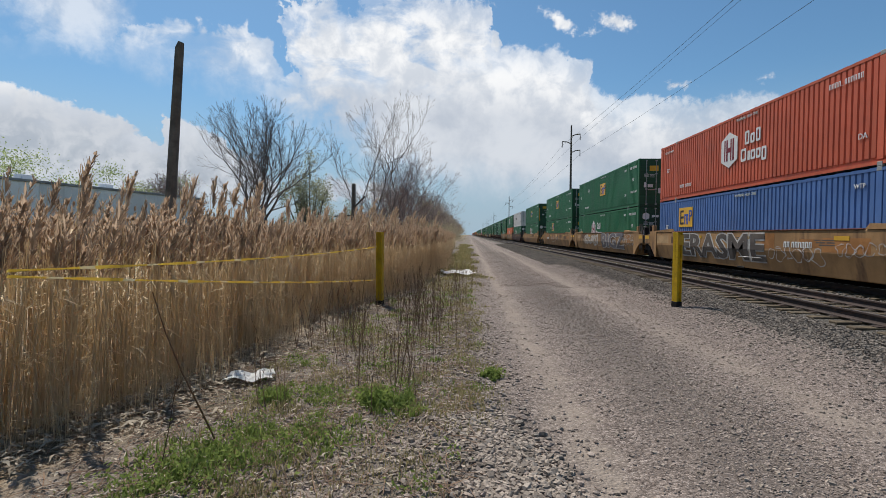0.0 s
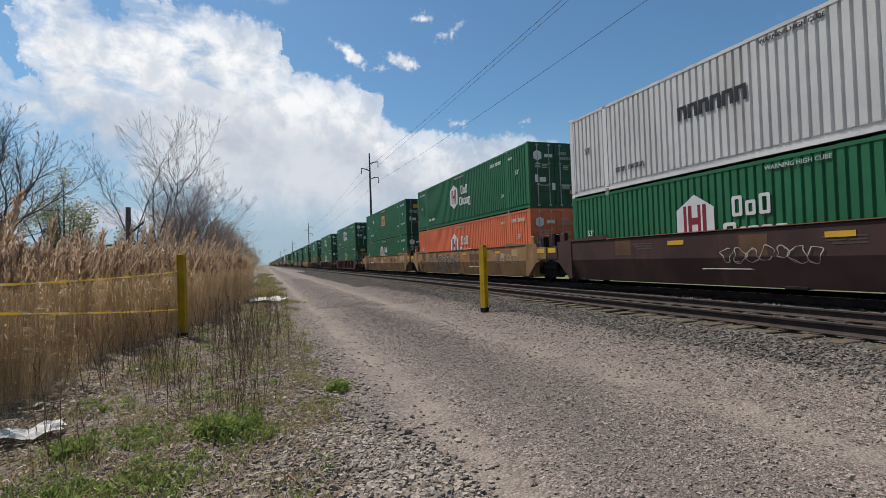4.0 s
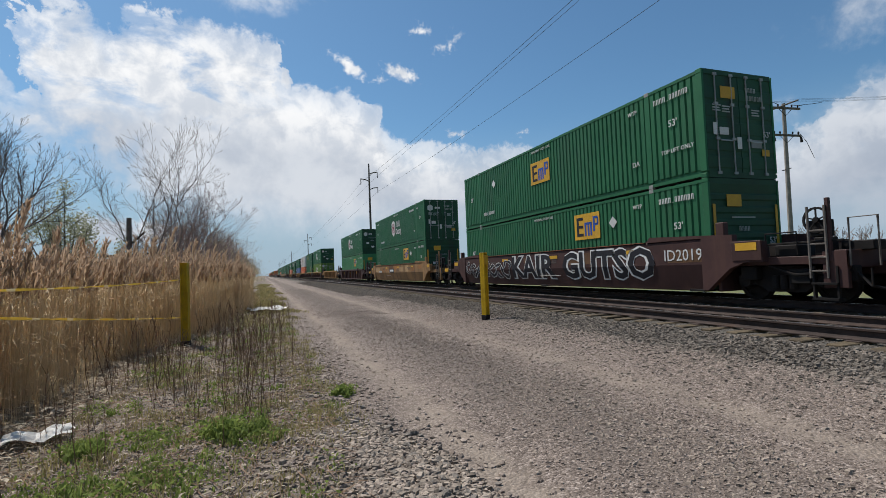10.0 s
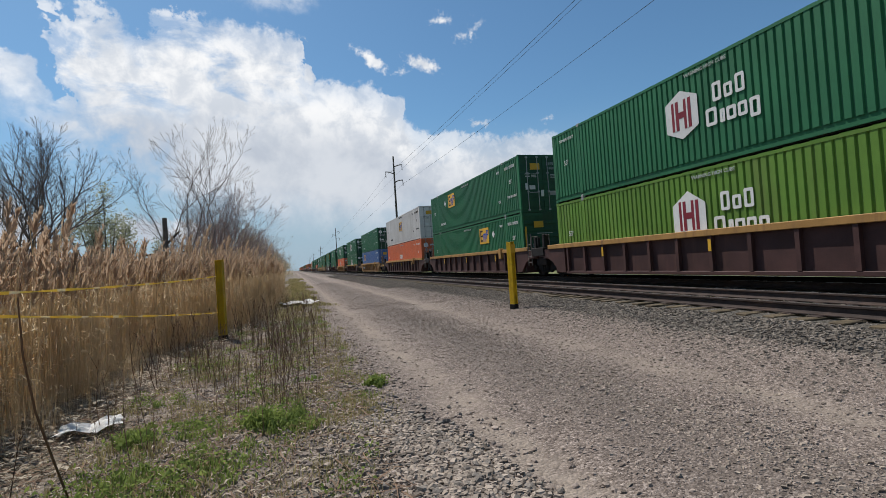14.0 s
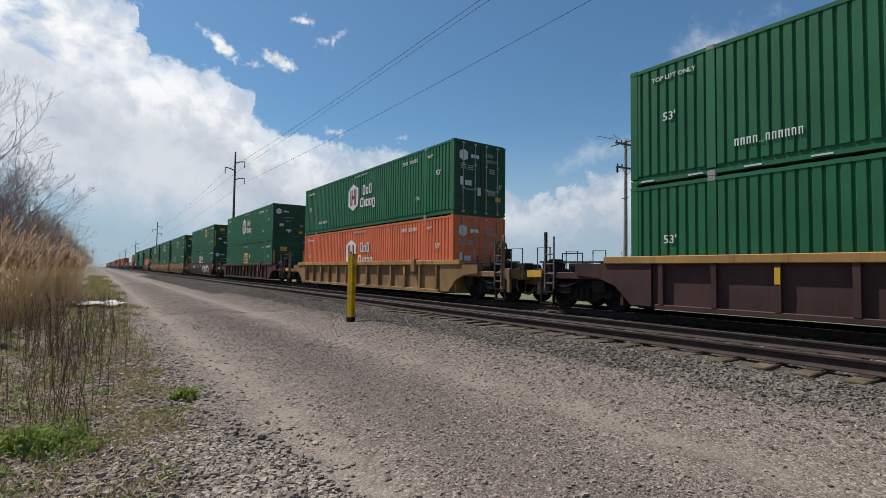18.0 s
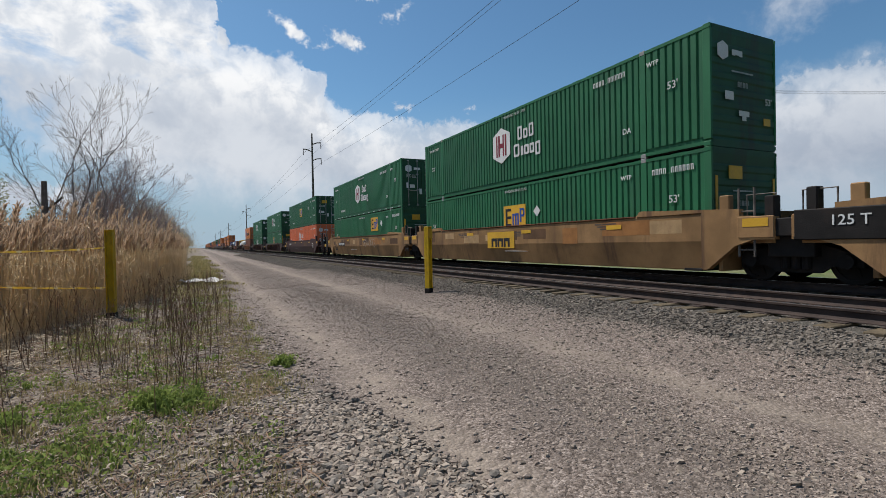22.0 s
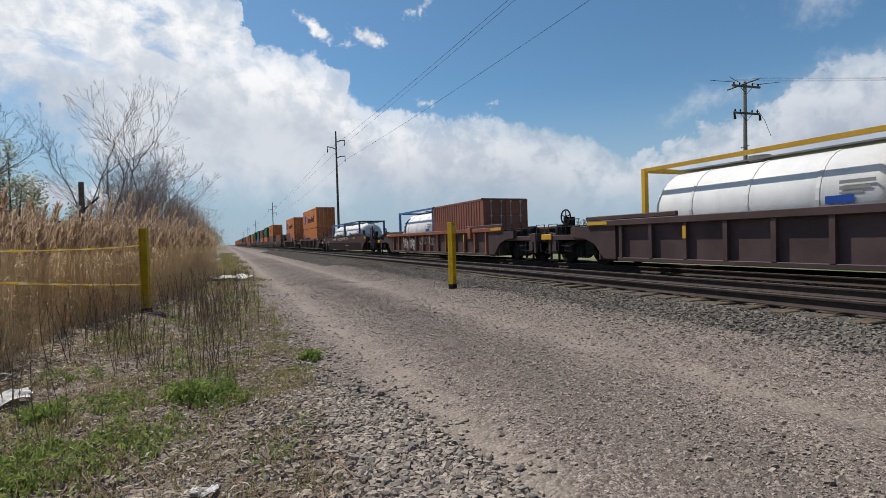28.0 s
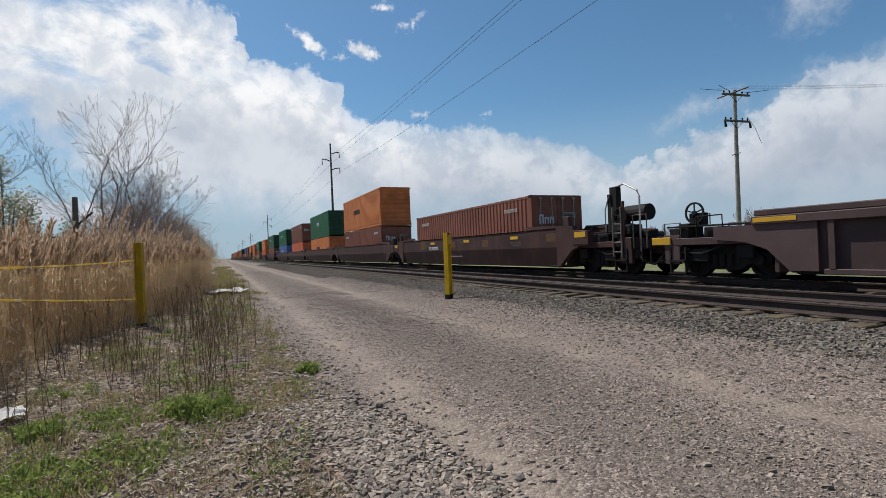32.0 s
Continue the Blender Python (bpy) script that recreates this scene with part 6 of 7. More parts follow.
class Soup:
    """Collects many small copies of triangle templates into one mesh."""

    def __init__(self):
        self.v, self.f, self.mat, self.n = [], [], [], 0

    def add(self, verts, faces, mat=0):
        self.v.append(verts)
        self.f.append(faces + self.n)
        self.mat.append(np.broadcast_to(mat, len(faces)))
        self.n += len(verts)

    def scatter(self, template, places, scales, turns, tilts=None):
        """template: verts, faces, mats; one copy at each place, turned about z."""
        V, F, K = template
        c, s = np.cos(turns), np.sin(turns)
        sc = np.asarray(scales)
        if sc.ndim == 1:
            sc = np.repeat(sc[:, None], 3, 1)
        P = V[None] * sc[:, None, :]
        if tilts is not None:
            P[:, :, 0] += P[:, :, 2] * tilts[:, None, 0]
            P[:, :, 1] += P[:, :, 2] * tilts[:, None, 1]
        X = P[:, :, 0] * c[:, None] - P[:, :, 1] * s[:, None] + places[:, None, 0]
        Y = P[:, :, 0] * s[:, None] + P[:, :, 1] * c[:, None] + places[:, None, 1]
        Z = P[:, :, 2] + places[:, None, 2]
        n, k = len(places), len(V)
        self.v.append(np.stack([X, Y, Z], -1).reshape(-1, 3))
        self.f.append((F[None] + (np.arange(n) * k)[:, None, None]).reshape(-1, 3) + self.n)
        self.mat.append(np.tile(K, n))
        self.n += n * k

    def mesh(self, name, materials):
        me = raw_mesh(name, np.concatenate(self.v), np.concatenate(self.f), materials)
        if len(materials) > 1:
            me.polygons.foreach_set("material_index", np.concatenate(self.mat).astype(np.int32))
        return me


def strip(points, widths, side):
    """A blade: a ribbon of triangles along points."""
    p = np.asarray(points, float)
    w = np.asarray(widths, float)[:, None] * np.asarray(side, float)[None] / 2
    v = np.concatenate([p - w, p + w])
    n = len(p)
    f = []
    for i in range(n - 1):
        f += [(i, i + 1, n + i + 1), (i, n + i + 1, n + i)]
    return v, np.array(f)


def stick(points, radii, sides=3):
    p = np.asarray(points, float)
    v, f = [], []
    for q, r in zip(p, radii):
        for k in range(sides):
            a = 2 * math.pi * k / sides
            v.append((q[0] + r * math.cos(a), q[1] + r * math.sin(a), q[2]))
    for i in range(len(p) - 1):
        for k in range(sides):
            a, b = i * sides + k, i * sides + (k + 1) % sides
            f += [(a, b, b + sides), (a, b + sides, a + sides)]
    return np.array(v), np.array(f)


def template(pieces):
    """Joins (verts, faces, material) pieces."""
    v, f, k, n = [], [], [], 0
    for a, b, m in pieces:
        v.append(a)
        f.append(b + n)
        k.append(np.full(len(b), m))
        n += len(a)
    return np.concatenate(v), np.concatenate(f), np.concatenate(k)


def reed_template(r, plume=True, full=23, wide=0.013):
    bend = r.uniform(-0.03, 0.09)
    h = 1.0
    spine = [(bend * u * u, 0.02 * math.sin(3 * u), u * h) for u in (0, 0.35, 0.7, 1.0)]
    out = [(*stick(spine, (0.0036, 0.0032, 0.0025, 0.0013)), 0)]
    for i in range(r.randint(2, 3)):
        z = r.uniform(0.3, 0.9)
        a = r.uniform(0, 6.28)
        d = np.array((math.cos(a), math.sin(a), 0))
        ln = r.uniform(0.10, 0.22)
        rise = r.uniform(-0.4, 0.9)
        p0 = np.array((bend * z * z, 0, z))
        pts = [p0, p0 + d * ln * 0.5 + (0, 0, rise * ln * 0.45), p0 + d * ln + (0, 0, rise * ln * 0.2 - 0.05)]
        v, f = strip(pts, (0.004, 0.007, 0.001), (-d[1], d[0], 0.3))
        out.append((v, f, 0))
    if plume:
        for i in range(full):
            u = r.random()
            a = r.uniform(0, 6.28)
            d = np.array((math.cos(a) + 0.5, math.sin(a), 0))
            p0 = np.array((bend + 0.05 * u * u, 0, 0.83 + 0.20 * u))
            ln = (0.085 - 0.045 * u) * r.uniform(0.7, 1.2)
            p1 = p0 + d * ln * 0.22 + (0, 0, ln * 0.6)
            p2 = p0 + d * ln * 0.42 + (0, 0, ln * r.uniform(0.8, 1.2))
            v, f = strip([p0, p1, p2], (0.003, wide, 0.002), (-d[1], d[0], 0.2))
            out.append((v, f, 1))
    return template(out)


def edge_x(y):
    """The reed bed's edge."""
    out = lerp(y, (2, -2.72), (10.0, -2.66), (11.8, -2.4), (13.0, -2.0), (15.0, -1.5), (20, -1.05), (30, -0.75), (46, -1.1), (85, -1.7))
    return out + 0.12 * np.sin(y * 0.55) + 0.12 * np.sin(y * 1.7 + 1) - np.clip(5.5 - y, 0, 4) * 0.45


def build_reeds():
    r = random.Random(11)
    g = np.random.default_rng(11)
    temps = [reed_template(r, True, 38, 0.011) for _ in range(12)]
    light = [reed_template(r, True, 18, 0.015) for _ in range(8)]
    bare = [reed_template(r, False) for _ in range(8)]
    soup = Soup()

    def place(n, x_of, y0, y1, hlo, hhi, pool, power=1.0):
        y = y0 + (y1 - y0) * g.random(n) ** power
        x = x_of(y, g.random(n))
        pts = np.stack([x, y, ground_z(x, y)], -1)
        pick = g.integers(0, len(pool), n)
        for i, tm in enumerate(pool):
            k = pick == i
            h = g.uniform(hlo, hhi, k.sum())
            wide = g.uniform(0.8, 1.25, k.sum())
            soup.scatter(tm, pts[k], np.stack([h * wide, h * wide, h], -1), g.normal(0.5, 0.8, k.sum()), g.normal(0, 0.045, (k.sum(), 2)))

    place(1900, lambda y, u: edge_x(y) - 2.4 * u, 2.9, 24, 1.5, 2.0, temps, 1.0)
    place(1700, lambda y, u: edge_x(y) - 2.6 * u, 22, 46, 1.5, 2.0, light, 1.1)
    place(1100, lambda y, u: edge_x(y) - 4.0 * u, 46, 85, 1.4, 1.9, light, 1.2)
    place(6800, lambda y, u: edge_x(y) - 0.05 - 1.4 * u ** 1.3, 2.9, 60, 0.9, 1.75, bare, 1.35)
    place(2300, lambda y, u: edge_x(y) - 2.0 - 9.0 * u, 3.0, 46, 1.65, 2.15, light, 1.05)
    place(420, lambda y, u: edge_x(y) - 0.3 - 5.0 * u, 3.0, 30, 2.0, 2.6, temps, 1.2)
    place(3600, lambda y, u: edge_x(y) + 0.45 - 0.9 * u, 2.6, 30, 0.12, 0.75, bare, 1.5)
    tagged(new("reed_bed", soup.mesh("reed_bed", [M["reed"], M["plume"]])), "dense dry tan common reeds with feathery plumes beside the road", "reeds", kind="stuff")


build_reeds()


def build_litter():
    """Bleached leaves and broken stems along the reeds' foot."""
    g = np.random.default_rng(5)
    r = random.Random(5)
    temps = []
    for _ in range(8):
        ln, w = 1.0, r.uniform(0.08, 0.2)
        c = r.uniform(-0.5, 0.5)
        v, f = strip([(-0.5, 0, 0.02), (-0.15, c * 0.3, r.uniform(0.05, 0.2)), (0.2, c * 0.4, r.uniform(0.02, 0.18)), (0.5, c, 0.03)], (0.02, w, w * 0.8, 0.02), (0.1, 1, r.uniform(-0.5, 0.5)))
        temps.append((v, f, np.zeros(len(f), int)))
    soup = Soup()
    n = 11000
    y = 2.4 + 16 * g.random(n) ** 1.5
    x = edge_x(y) + g.normal(0.30, 0.5, n)
    x = np.where(g.random(n) < 0.5, g.uniform(-2.4, 0.55, n), x)
    z = ground_z(x, y) + g.uniform(0, 0.05, n)
    pick = g.integers(0, 8, n)
    for i, tm in enumerate(temps):
        k = pick == i
        soup.scatter(tm, np.stack([x, y, z], -1)[k], g.uniform(0.025, 0.09, k.sum()), g.random(k.sum()) * 6.28, g.normal(0, 0.5, (k.sum(), 2)))
    n = 5200
    y = 2.3 + 13 * g.random(n) ** 1.5
    x = edge_x(y) + g.normal(0.12, 0.34, n)
    z = ground_z(x, y) + g.uniform(0, 0.09, n)
    pick = g.integers(0, 8, n)
    for i, tm in enumerate(temps):
        k = pick == i
        soup.scatter(tm, np.stack([x, y, z], -1)[k], g.uniform(0.05, 0.17, k.sum()), g.random(k.sum()) * 6.28, g.normal(0, 0.8, (k.sum(), 2)))
    # broken stems lying across the verge
    stems = []
    for _ in range(8):
        c = r.uniform(-0.12, 0.12)
        v, f = strip([(-0.5, 0, 0.02), (0.0, c, 0.05), (0.5, c * 0.4, 0.02)], (0.02, 0.026, 0.012), (0.05, 1, 0.4))
        stems.append((v, f, np.ones(len(f), int)))
    n = 7000
    y = 2.2 + 11 * g.random(n) ** 1.4
    x = np.where(g.random(n) < 0.35, edge_x(y) + g.normal(0.4, 0.4, n), g.uniform(-2.4, 0.6, n))
    z = ground_z(x, y) + g.uniform(0.0, 0.03, n)
    pick = g.integers(0, 8, n)
    for i, tm in enumerate(stems):
        k = pick == i
        soup.scatter(tm, np.stack([x, y, z], -1)[k], g.uniform(0.08, 0.34, k.sum()), g.random(k.sum()) * 6.28, g.normal(0, 0.5, (k.sum(), 2)))
    tagged(new("leaf_litter", soup.mesh("leaf_litter", [M["straw"], M["stalk"]])), "bleached dead reed leaves lying on the verge", "leaf litter", kind="stuff")


build_litter()


def blades(soup, g, cx, cy, rx, ry, n, h0, h1, width=0.006, mat=0):
    a, q = g.random(n) * 6.28, np.sqrt(g.random(n))
    x, y = cx + rx * q * np.cos(a), cy + ry * q * np.sin(a)
    z = ground_z(x, y) - 0.005
    h = g.uniform(h0, h1, n) * (1.15 - 0.6 * q)
    d, ln = g.random(n) * 6.28, g.uniform(0.15, 0.7, n)
    dx, dy = np.cos(d), np.sin(d)
    base = np.stack([x, y, z], -1)
    mid = base + np.stack([dx * h * ln * 0.3, dy * h * ln * 0.3, h * 0.6], -1)
    tip = base + np.stack([dx * h * ln, dy * h * ln, h], -1)
    side = np.stack([-dy, dx, np.zeros(n)], -1) * width * g.uniform(0.7, 1.6, n)[:, None]
    v = np.stack([base - side, base + side, mid - side * 0.8, mid + side * 0.8, tip], 1).reshape(-1, 3)
    f = np.array([(0, 1, 3), (0, 3, 2), (2, 3, 4)])
    soup.add(v, (f[None] + (np.arange(n) * 5)[:, None, None]).reshape(-1, 3), mat)


def leaf_cards(soup, g, c, s0, s1, mat=1):
    n = len(c)
    u = g.normal(0, 1, (n, 3))
    u /= np.linalg.norm(u, axis=1)[:, None]
    w = np.cross(u, g.normal(0, 1, (n, 3)))
    w /= np.linalg.norm(w, axis=1)[:, None]
    s = g.uniform(s0, s1, n)[:, None]
    v = np.stack([c - u * s, c + w * s * 0.5, c + u * s, c - w * s * 0.5], 1).reshape(-1, 3)
    f = np.array([(0, 1, 2), (0, 2, 3)])
    soup.add(v, (f[None] + (np.arange(n) * 4)[:, None, None]).reshape(-1, 3), mat)


def build_grass():
    g = np.random.default_rng(9)
    fresh = Soup()
    for cx, cy, rx, ry, n, h in ((-1.28, 3.72, 0.50, 0.42, 2600, 0.15), (-1.6, 3.3, 0.4, 0.35, 1500, 0.14), (-0.95, 4.05, 0.3, 0.25, 700, 0.10), (-1.47, 5.03, 0.22, 0.18, 1300, 0.15), (-1.12, 5.3, 0.3, 0.14, 500, 0.10),
                                 (-0.34, 4.9, 0.26, 0.20, 1900, 0.22), (-0.15, 4.75, 0.25, 0.15, 700, 0.13), (-0.46, 4.05, 0.25, 0.25, 260, 0.09), (0.85, 6.09, 0.13, 0.09, 1000, 0.14), (-1.37, 8.7, 0.35, 0.35, 350, 0.14), (0.3, 5.45, 0.3, 0.25, 160, 0.07)):
        for q in range(14):
            blades(fresh, g, g.normal(cx, rx * 0.5), g.normal(cy, ry * 0.5), rx * g.uniform(0.2, 0.5), ry * g.uniform(0.2, 0.5), n // 22, 0.2 * h, h * g.uniform(0.5, 1.15), 0.0055)
        m = n // 3
        c = np.stack([g.normal(cx, rx * 0.62, m), g.normal(cy, ry * 0.62, m), np.zeros(m)], -1)
        c[:, 2] = ground_z(c[:, 0], c[:, 1]) + g.random(m) * h * 0.75
        leaf_cards(fresh, g, c, 0.010, 0.028, 0)
    for k in range(60):
        y = 3.2 + 12 * g.random()
        x = g.uniform(-2.0, 0.75)
        blades(fresh, g, x, y, g.uniform(0.06, 0.2), g.uniform(0.06, 0.2), int(g.integers(20, 90)), 0.03, 0.10, 0.005)
    for k in range(70):          # small leafy weeds
        y = 3.0 + 11 * g.random() ** 1.3
        x = g.uniform(-1.9, 0.55)
        m = int(g.integers(25, 80))
        c = np.stack([g.normal(x, 0.07, m), g.normal(y, 0.07, m), np.zeros(m)], -1)
        c[:, 2] = ground_z(c[:, 0], c[:, 1]) + g.uniform(0.01, 0.14, m)
        leaf_cards(fresh, g, c, 0.008, 0.022, 0)
    tagged(new("grass_patches", fresh.mesh("grass_patches", [M["grass"]])), "fresh green grass clumps on the stony verge", "grass", kind="stuff")
    dull = Soup()
    for k in range(110):         # low mats between the stones
        y = 2.6 + 6.5 * g.random()
        blades(dull, g, g.uniform(-1.9, 0.75), y, g.uniform(0.1, 0.35), g.uniform(0.1, 0.35), 90, 0.015, 0.07, 0.004)
    for k in range(240):
        y = 3.0 + 32 * g.random() ** 1.2
        x = g.uniform(-2.1, 0.7) if y < 14 else g.uniform(-1.1, 0.75)
        blades(dull, g, x, y, g.uniform(0.1, 0.5), g.uniform(0.1, 0.5), int(g.integers(30, 120)), 0.03, 0.13, 0.004)
    for k in range(70):          # thin growth along the road edge
        y = g.uniform(4.6, 13)
        blades(dull, g, g.uniform(0.0, 0.85), y, g.uniform(0.1, 0.3), g.uniform(0.1, 0.4), 60, 0.02, 0.07, 0.005)
    for k in range(80):
        y = 14 + 70 * g.random() ** 1.4
        x = 0.2 + g.normal(0, 0.4) - 0.004 * (y - 14)
        blades(dull, g, x, y, 0.5, 0.9, 110, 0.06, 0.15 if y < 25 else 0.34, 0.010 if y < 25 else 0.016)
    tagged(new("verge_grass", dull.mesh("verge_grass", [M["olive"]])), "thin olive and straw-coloured grass along the road", "grass", kind="stuff")


build_grass()


def build_stalks():
    """Dead weed stalks with a few side twigs."""
    r = random.Random(21)
    g = np.random.default_rng(21)
    temps = []
    for _ in range(10):
        b = r.uniform(-0.12, 0.12)
        pc = [(*stick([(b * u * u, 0.03 * math.sin(4 * u), u) for u in (0, 0.4, 0.75, 1.0)], (0.006, 0.005, 0.004, 0.002)), 0)]
        for i in range(r.randint(3, 7)):
            u = r.uniform(0.3, 0.95)
            a = r.uniform(0, 6.28)
            ln = r.uniform(0.08, 0.25)
            p0 = np.array((b * u * u, 0, u))
            pc.append((*stick([p0, p0 + (math.cos(a) * ln * 0.5, math.sin(a) * ln * 0.5, ln)], (0.0035, 0.001)), 0))
        for i in range(5):
            u = r.uniform(0.75, 1.0)
            a = r.uniform(0, 6.28)
            p0 = np.array((b * u * u, 0, u))
            v, f = strip([p0, p0 + (math.cos(a) * 0.03, math.sin(a) * 0.03, 0.03)], (0.012, 0.004), (-math.sin(a), math.cos(a), 0))
            pc.append((v, f, 0))
        temps.append(template(pc))
    soup = Soup()
    spots = [(-0.5, 10.4, 0.55, 1.3, 90, 0.95), (-0.3, 8.2, 0.35, 0.8, 40, 0.8), (-1.3, 7.6, 0.5, 1.0, 45, 0.85), (-0.6, 6.2, 0.6, 0.7, 26, 0.6), (-1.9, 8.8, 0.4, 1.8, 40, 1.0), (0.1, 13.5, 0.4, 2.5, 50, 0.8), (0.25, 18.5, 0.35, 3.5, 45, 0.7), (-1.6, 4.6, 0.5, 0.8, 16, 0.7), (-0.9, 14, 0.6, 3, 50, 0.9),
             (0.0, 8.8, 0.45, 1.3, 22, 0.85), (-0.15, 6.4, 0.5, 0.8, 24, 0.75), (-0.3, 5.2, 0.3, 0.35, 16, 0.8), (0.3, 10.8, 0.45, 1.6, 16, 0.7)]
    for cx, cy, sx, sy, n, h in spots:
        x, y = g.normal(cx, sx * 0.6, n), g.normal(cy, sy * 0.6, n)
        pts = np.stack([x, y, ground_z(x, y) - 0.01], -1)
        pick = g.integers(0, 10, n)
        for i, tm in enumerate(temps):
            k = pick == i
            if k.any():
                soup.scatter(tm, pts[k], g.uniform(0.35, 1.0, k.sum()) * h, g.random(k.sum()) * 6.28, g.normal(0, 0.10, (k.sum(), 2)))
    tagged(new("dead_weeds", soup.mesh("dead_weeds", [M["stalk"]])), "thin brown dead weed stalks standing on the verge", "weeds", kind="stuff")
    twig = thing("dry_stem", "single long dark dry stem leaning over the verge", "plant stem", pose(-1.64, 4.10, 0.0))
    part("stem", pipe([(0, 0, -0.02), (0.05, -0.33, 0.38), (0.12, -0.68, 0.76), (0.24, -1.06, 1.13), (0.38, -1.40, 1.44)], [0.008, 0.0075, 0.0065, 0.005, 0.003], 6), M["stalk"], twig)


build_stalks()


def build_stones():
    """Loose stones: coarse grey ballast on the shoulder, gravel on the road and its edge."""
    g = np.random.default_rng(3)
    temps = []
    ico = bmesh.new()
    bmesh.ops.create_icosphere(ico, subdivisions=1, radius=0.5)
    V0 = np.array([v.co[:] for v in ico.verts])
    F0 = np.array([[v.index for v in f.verts] for f in ico.faces])
    ico.free()
    low = np.array([(-.5, -.35, -.2), (.45, -.4, -.25), (.5, .35, -.2), (-.4, .45, -.22), (-.3, -.25, .3), (.35, -.2, .22), (.28, .3, .34), (-.25, .3, .26)])
    lf = np.array([(0, 2, 1), (0, 3, 2), (4, 5, 6), (4, 6, 7), (0, 1, 5), (0, 5, 4), (1, 2, 6), (1, 6, 5), (2, 3, 7), (2, 7, 6), (3, 0, 4), (3, 4, 7)])
    for i in range(10):
        v = V0 * (1 + g.normal(0, 0.16, (len(V0), 1))) * (g.uniform(0.8, 1.3), g.uniform(0.7, 1.0), g.uniform(0.5, 0.8))
        temps.append((v, F0, np.zeros(len(F0), int)))
    lows = [(low * (1 + g.normal(0, 0.2, low.shape)) * (1.2, 0.85, g.uniform(0.6, 1.15)), lf, np.zeros(len(lf), int)) for i in range(10)]

    chip = np.array([(-.55, -.3, -.1), (.5, -.35, -.1), (.1, .55, -.1), (.0, .0, .32), (.3, .1, .22)])
    cf = np.array([(0, 1, 3), (1, 4, 3), (1, 2, 4), (2, 3, 4), (2, 0, 3)])
    chips = [(chip * (1 + g.normal(0, 0.25, chip.shape)), cf, np.zeros(len(cf), int)) for i in range(10)]

    def put(soup, x, y, s0, s1, pool, sink=0.15):
        n = len(x)
        s = g.uniform(s0, s1, n) * np.where(g.random(n) < 0.1, 1.35, 1.0)
        pts = np.stack([x, y, ground_z(x, y) + s * sink], -1)
        pick = g.integers(0, len(pool), n)
        for i, tm in enumerate(pool):
            k = pick == i
            soup.scatter(tm, pts[k], s[k], g.random(k.sum()) * 6.28, g.normal(0, 0.35, (k.sum(), 2)))

    ballast = Soup()
    n = 20000
    y = -2.0 + 36 * g.random(n) ** 1.4
    x = 6.15 + 1.02 * g.random(n) ** 0.7
    put(ballast, x, y, 0.028, 0.066, lows, 0.12)
    n = 13000
    y = -2.0 + 34 * g.random(n) ** 1.5
    x = 6.7 - np.abs(g.normal(0, 0.75, n))
    put(ballast, x, y, 0.016, 0.044, lows, 0.08)
    n = 9000
    y = 0.0 + 24 * g.random(n) ** 1.5
    x = g.uniform(7.2, 13.6, n)
    put(ballast, x, y, 0.025, 0.045, lows, -0.02)
    n = 11000
    y = 30 + 60 * g.random(n) ** 1.6
    put(ballast, g.uniform(5.3, 7.25, n), y, 0.06, 0.12, chips, 0.12)
    n = 4000
    put(ballast, g.uniform(9.4, 11.3, n), 1.0 + 40 * g.random(n) ** 1.4, 0.05, 0.09, chips, 0.12)
    tagged(new("ballast_stones", ballast.mesh("ballast_stones", [M["stone"]])), "coarse grey crushed ballast stones on the track shoulder", "ballast", kind="stuff")
    gravel = Soup()
    n = 66000
    x = g.uniform(-1.9, 6.2, n)
    y = np.where(x < 1.0, 2.3, 0.2) + 19 * g.random(n) ** 1.8
    keep = (np.abs(x - 1.55) > 0.6 * g.random(n) ** 0.4) & (np.abs(x - 4.3) > 0.65 * g.random(n) ** 0.4) & ((x > 0.2) | (g.random(n) < 0.6))
    put(gravel, x[keep], y[keep], 0.007, 0.021, chips, 0.05)
    n = 5600
    y = 1.5 + 3.3 * g.random(n)
    x = 0.05 + np.minimum(g.normal(0.80, 0.33, n), 1.25 - 0.1 * g.random(n) ** 3 - 0.2 * g.random(n)) + 0.09 * np.clip(4.2 - y, 0, 3) - 0.3 * np.clip(y - 3.8, 0, 1)
    coarse = Soup()
    put(coarse, x, y, 0.014, 0.056, lows + temps[:3], 0.16)
    n = 800
    y = 4.6 + 5.5 * g.random(n)
    put(coarse, g.normal(0.45, 0.26, n), y, 0.014, 0.045, lows, 0.12)
    n = 3600
    put(coarse, g.normal(3.1, 0.34, n), 0.5 + 14 * g.random(n) ** 1.3, 0.012, 0.034, lows, 0.08)
    n = 2600
    y = 2.4 + 7 * g.random(n) ** 1.6
    x = g.normal(0.75, 0.42, n) - 0.3 * np.clip(y - 4.2, 0, 1)
    put(gravel, x, y, 0.02, 0.055, temps, 0.1)
    n = 1500
    put(coarse, g.uniform(0.9, 5.9, n), -1.0 + 17 * g.random(n), 0.014, 0.045, lows + temps[:4], 0.1)
    n = 12000
    put(gravel, g.normal(2.9, 0.36, n), 0.0 + 18 * g.random(n) ** 1.5, 0.008, 0.024, lows, 0.06)
    n = 9000
    put(gravel, g.uniform(1.9, 6.1, n), 2.6 + 12 * g.random(n) ** 1.2, 0.010, 0.030, lows, 0.08)
    n = 9000
    put(gravel, g.normal(-0.6, 0.9, n), 2.0 + 14 * g.random(n) ** 1.5, 0.012, 0.045, lows, 0.08)
    n = 14000
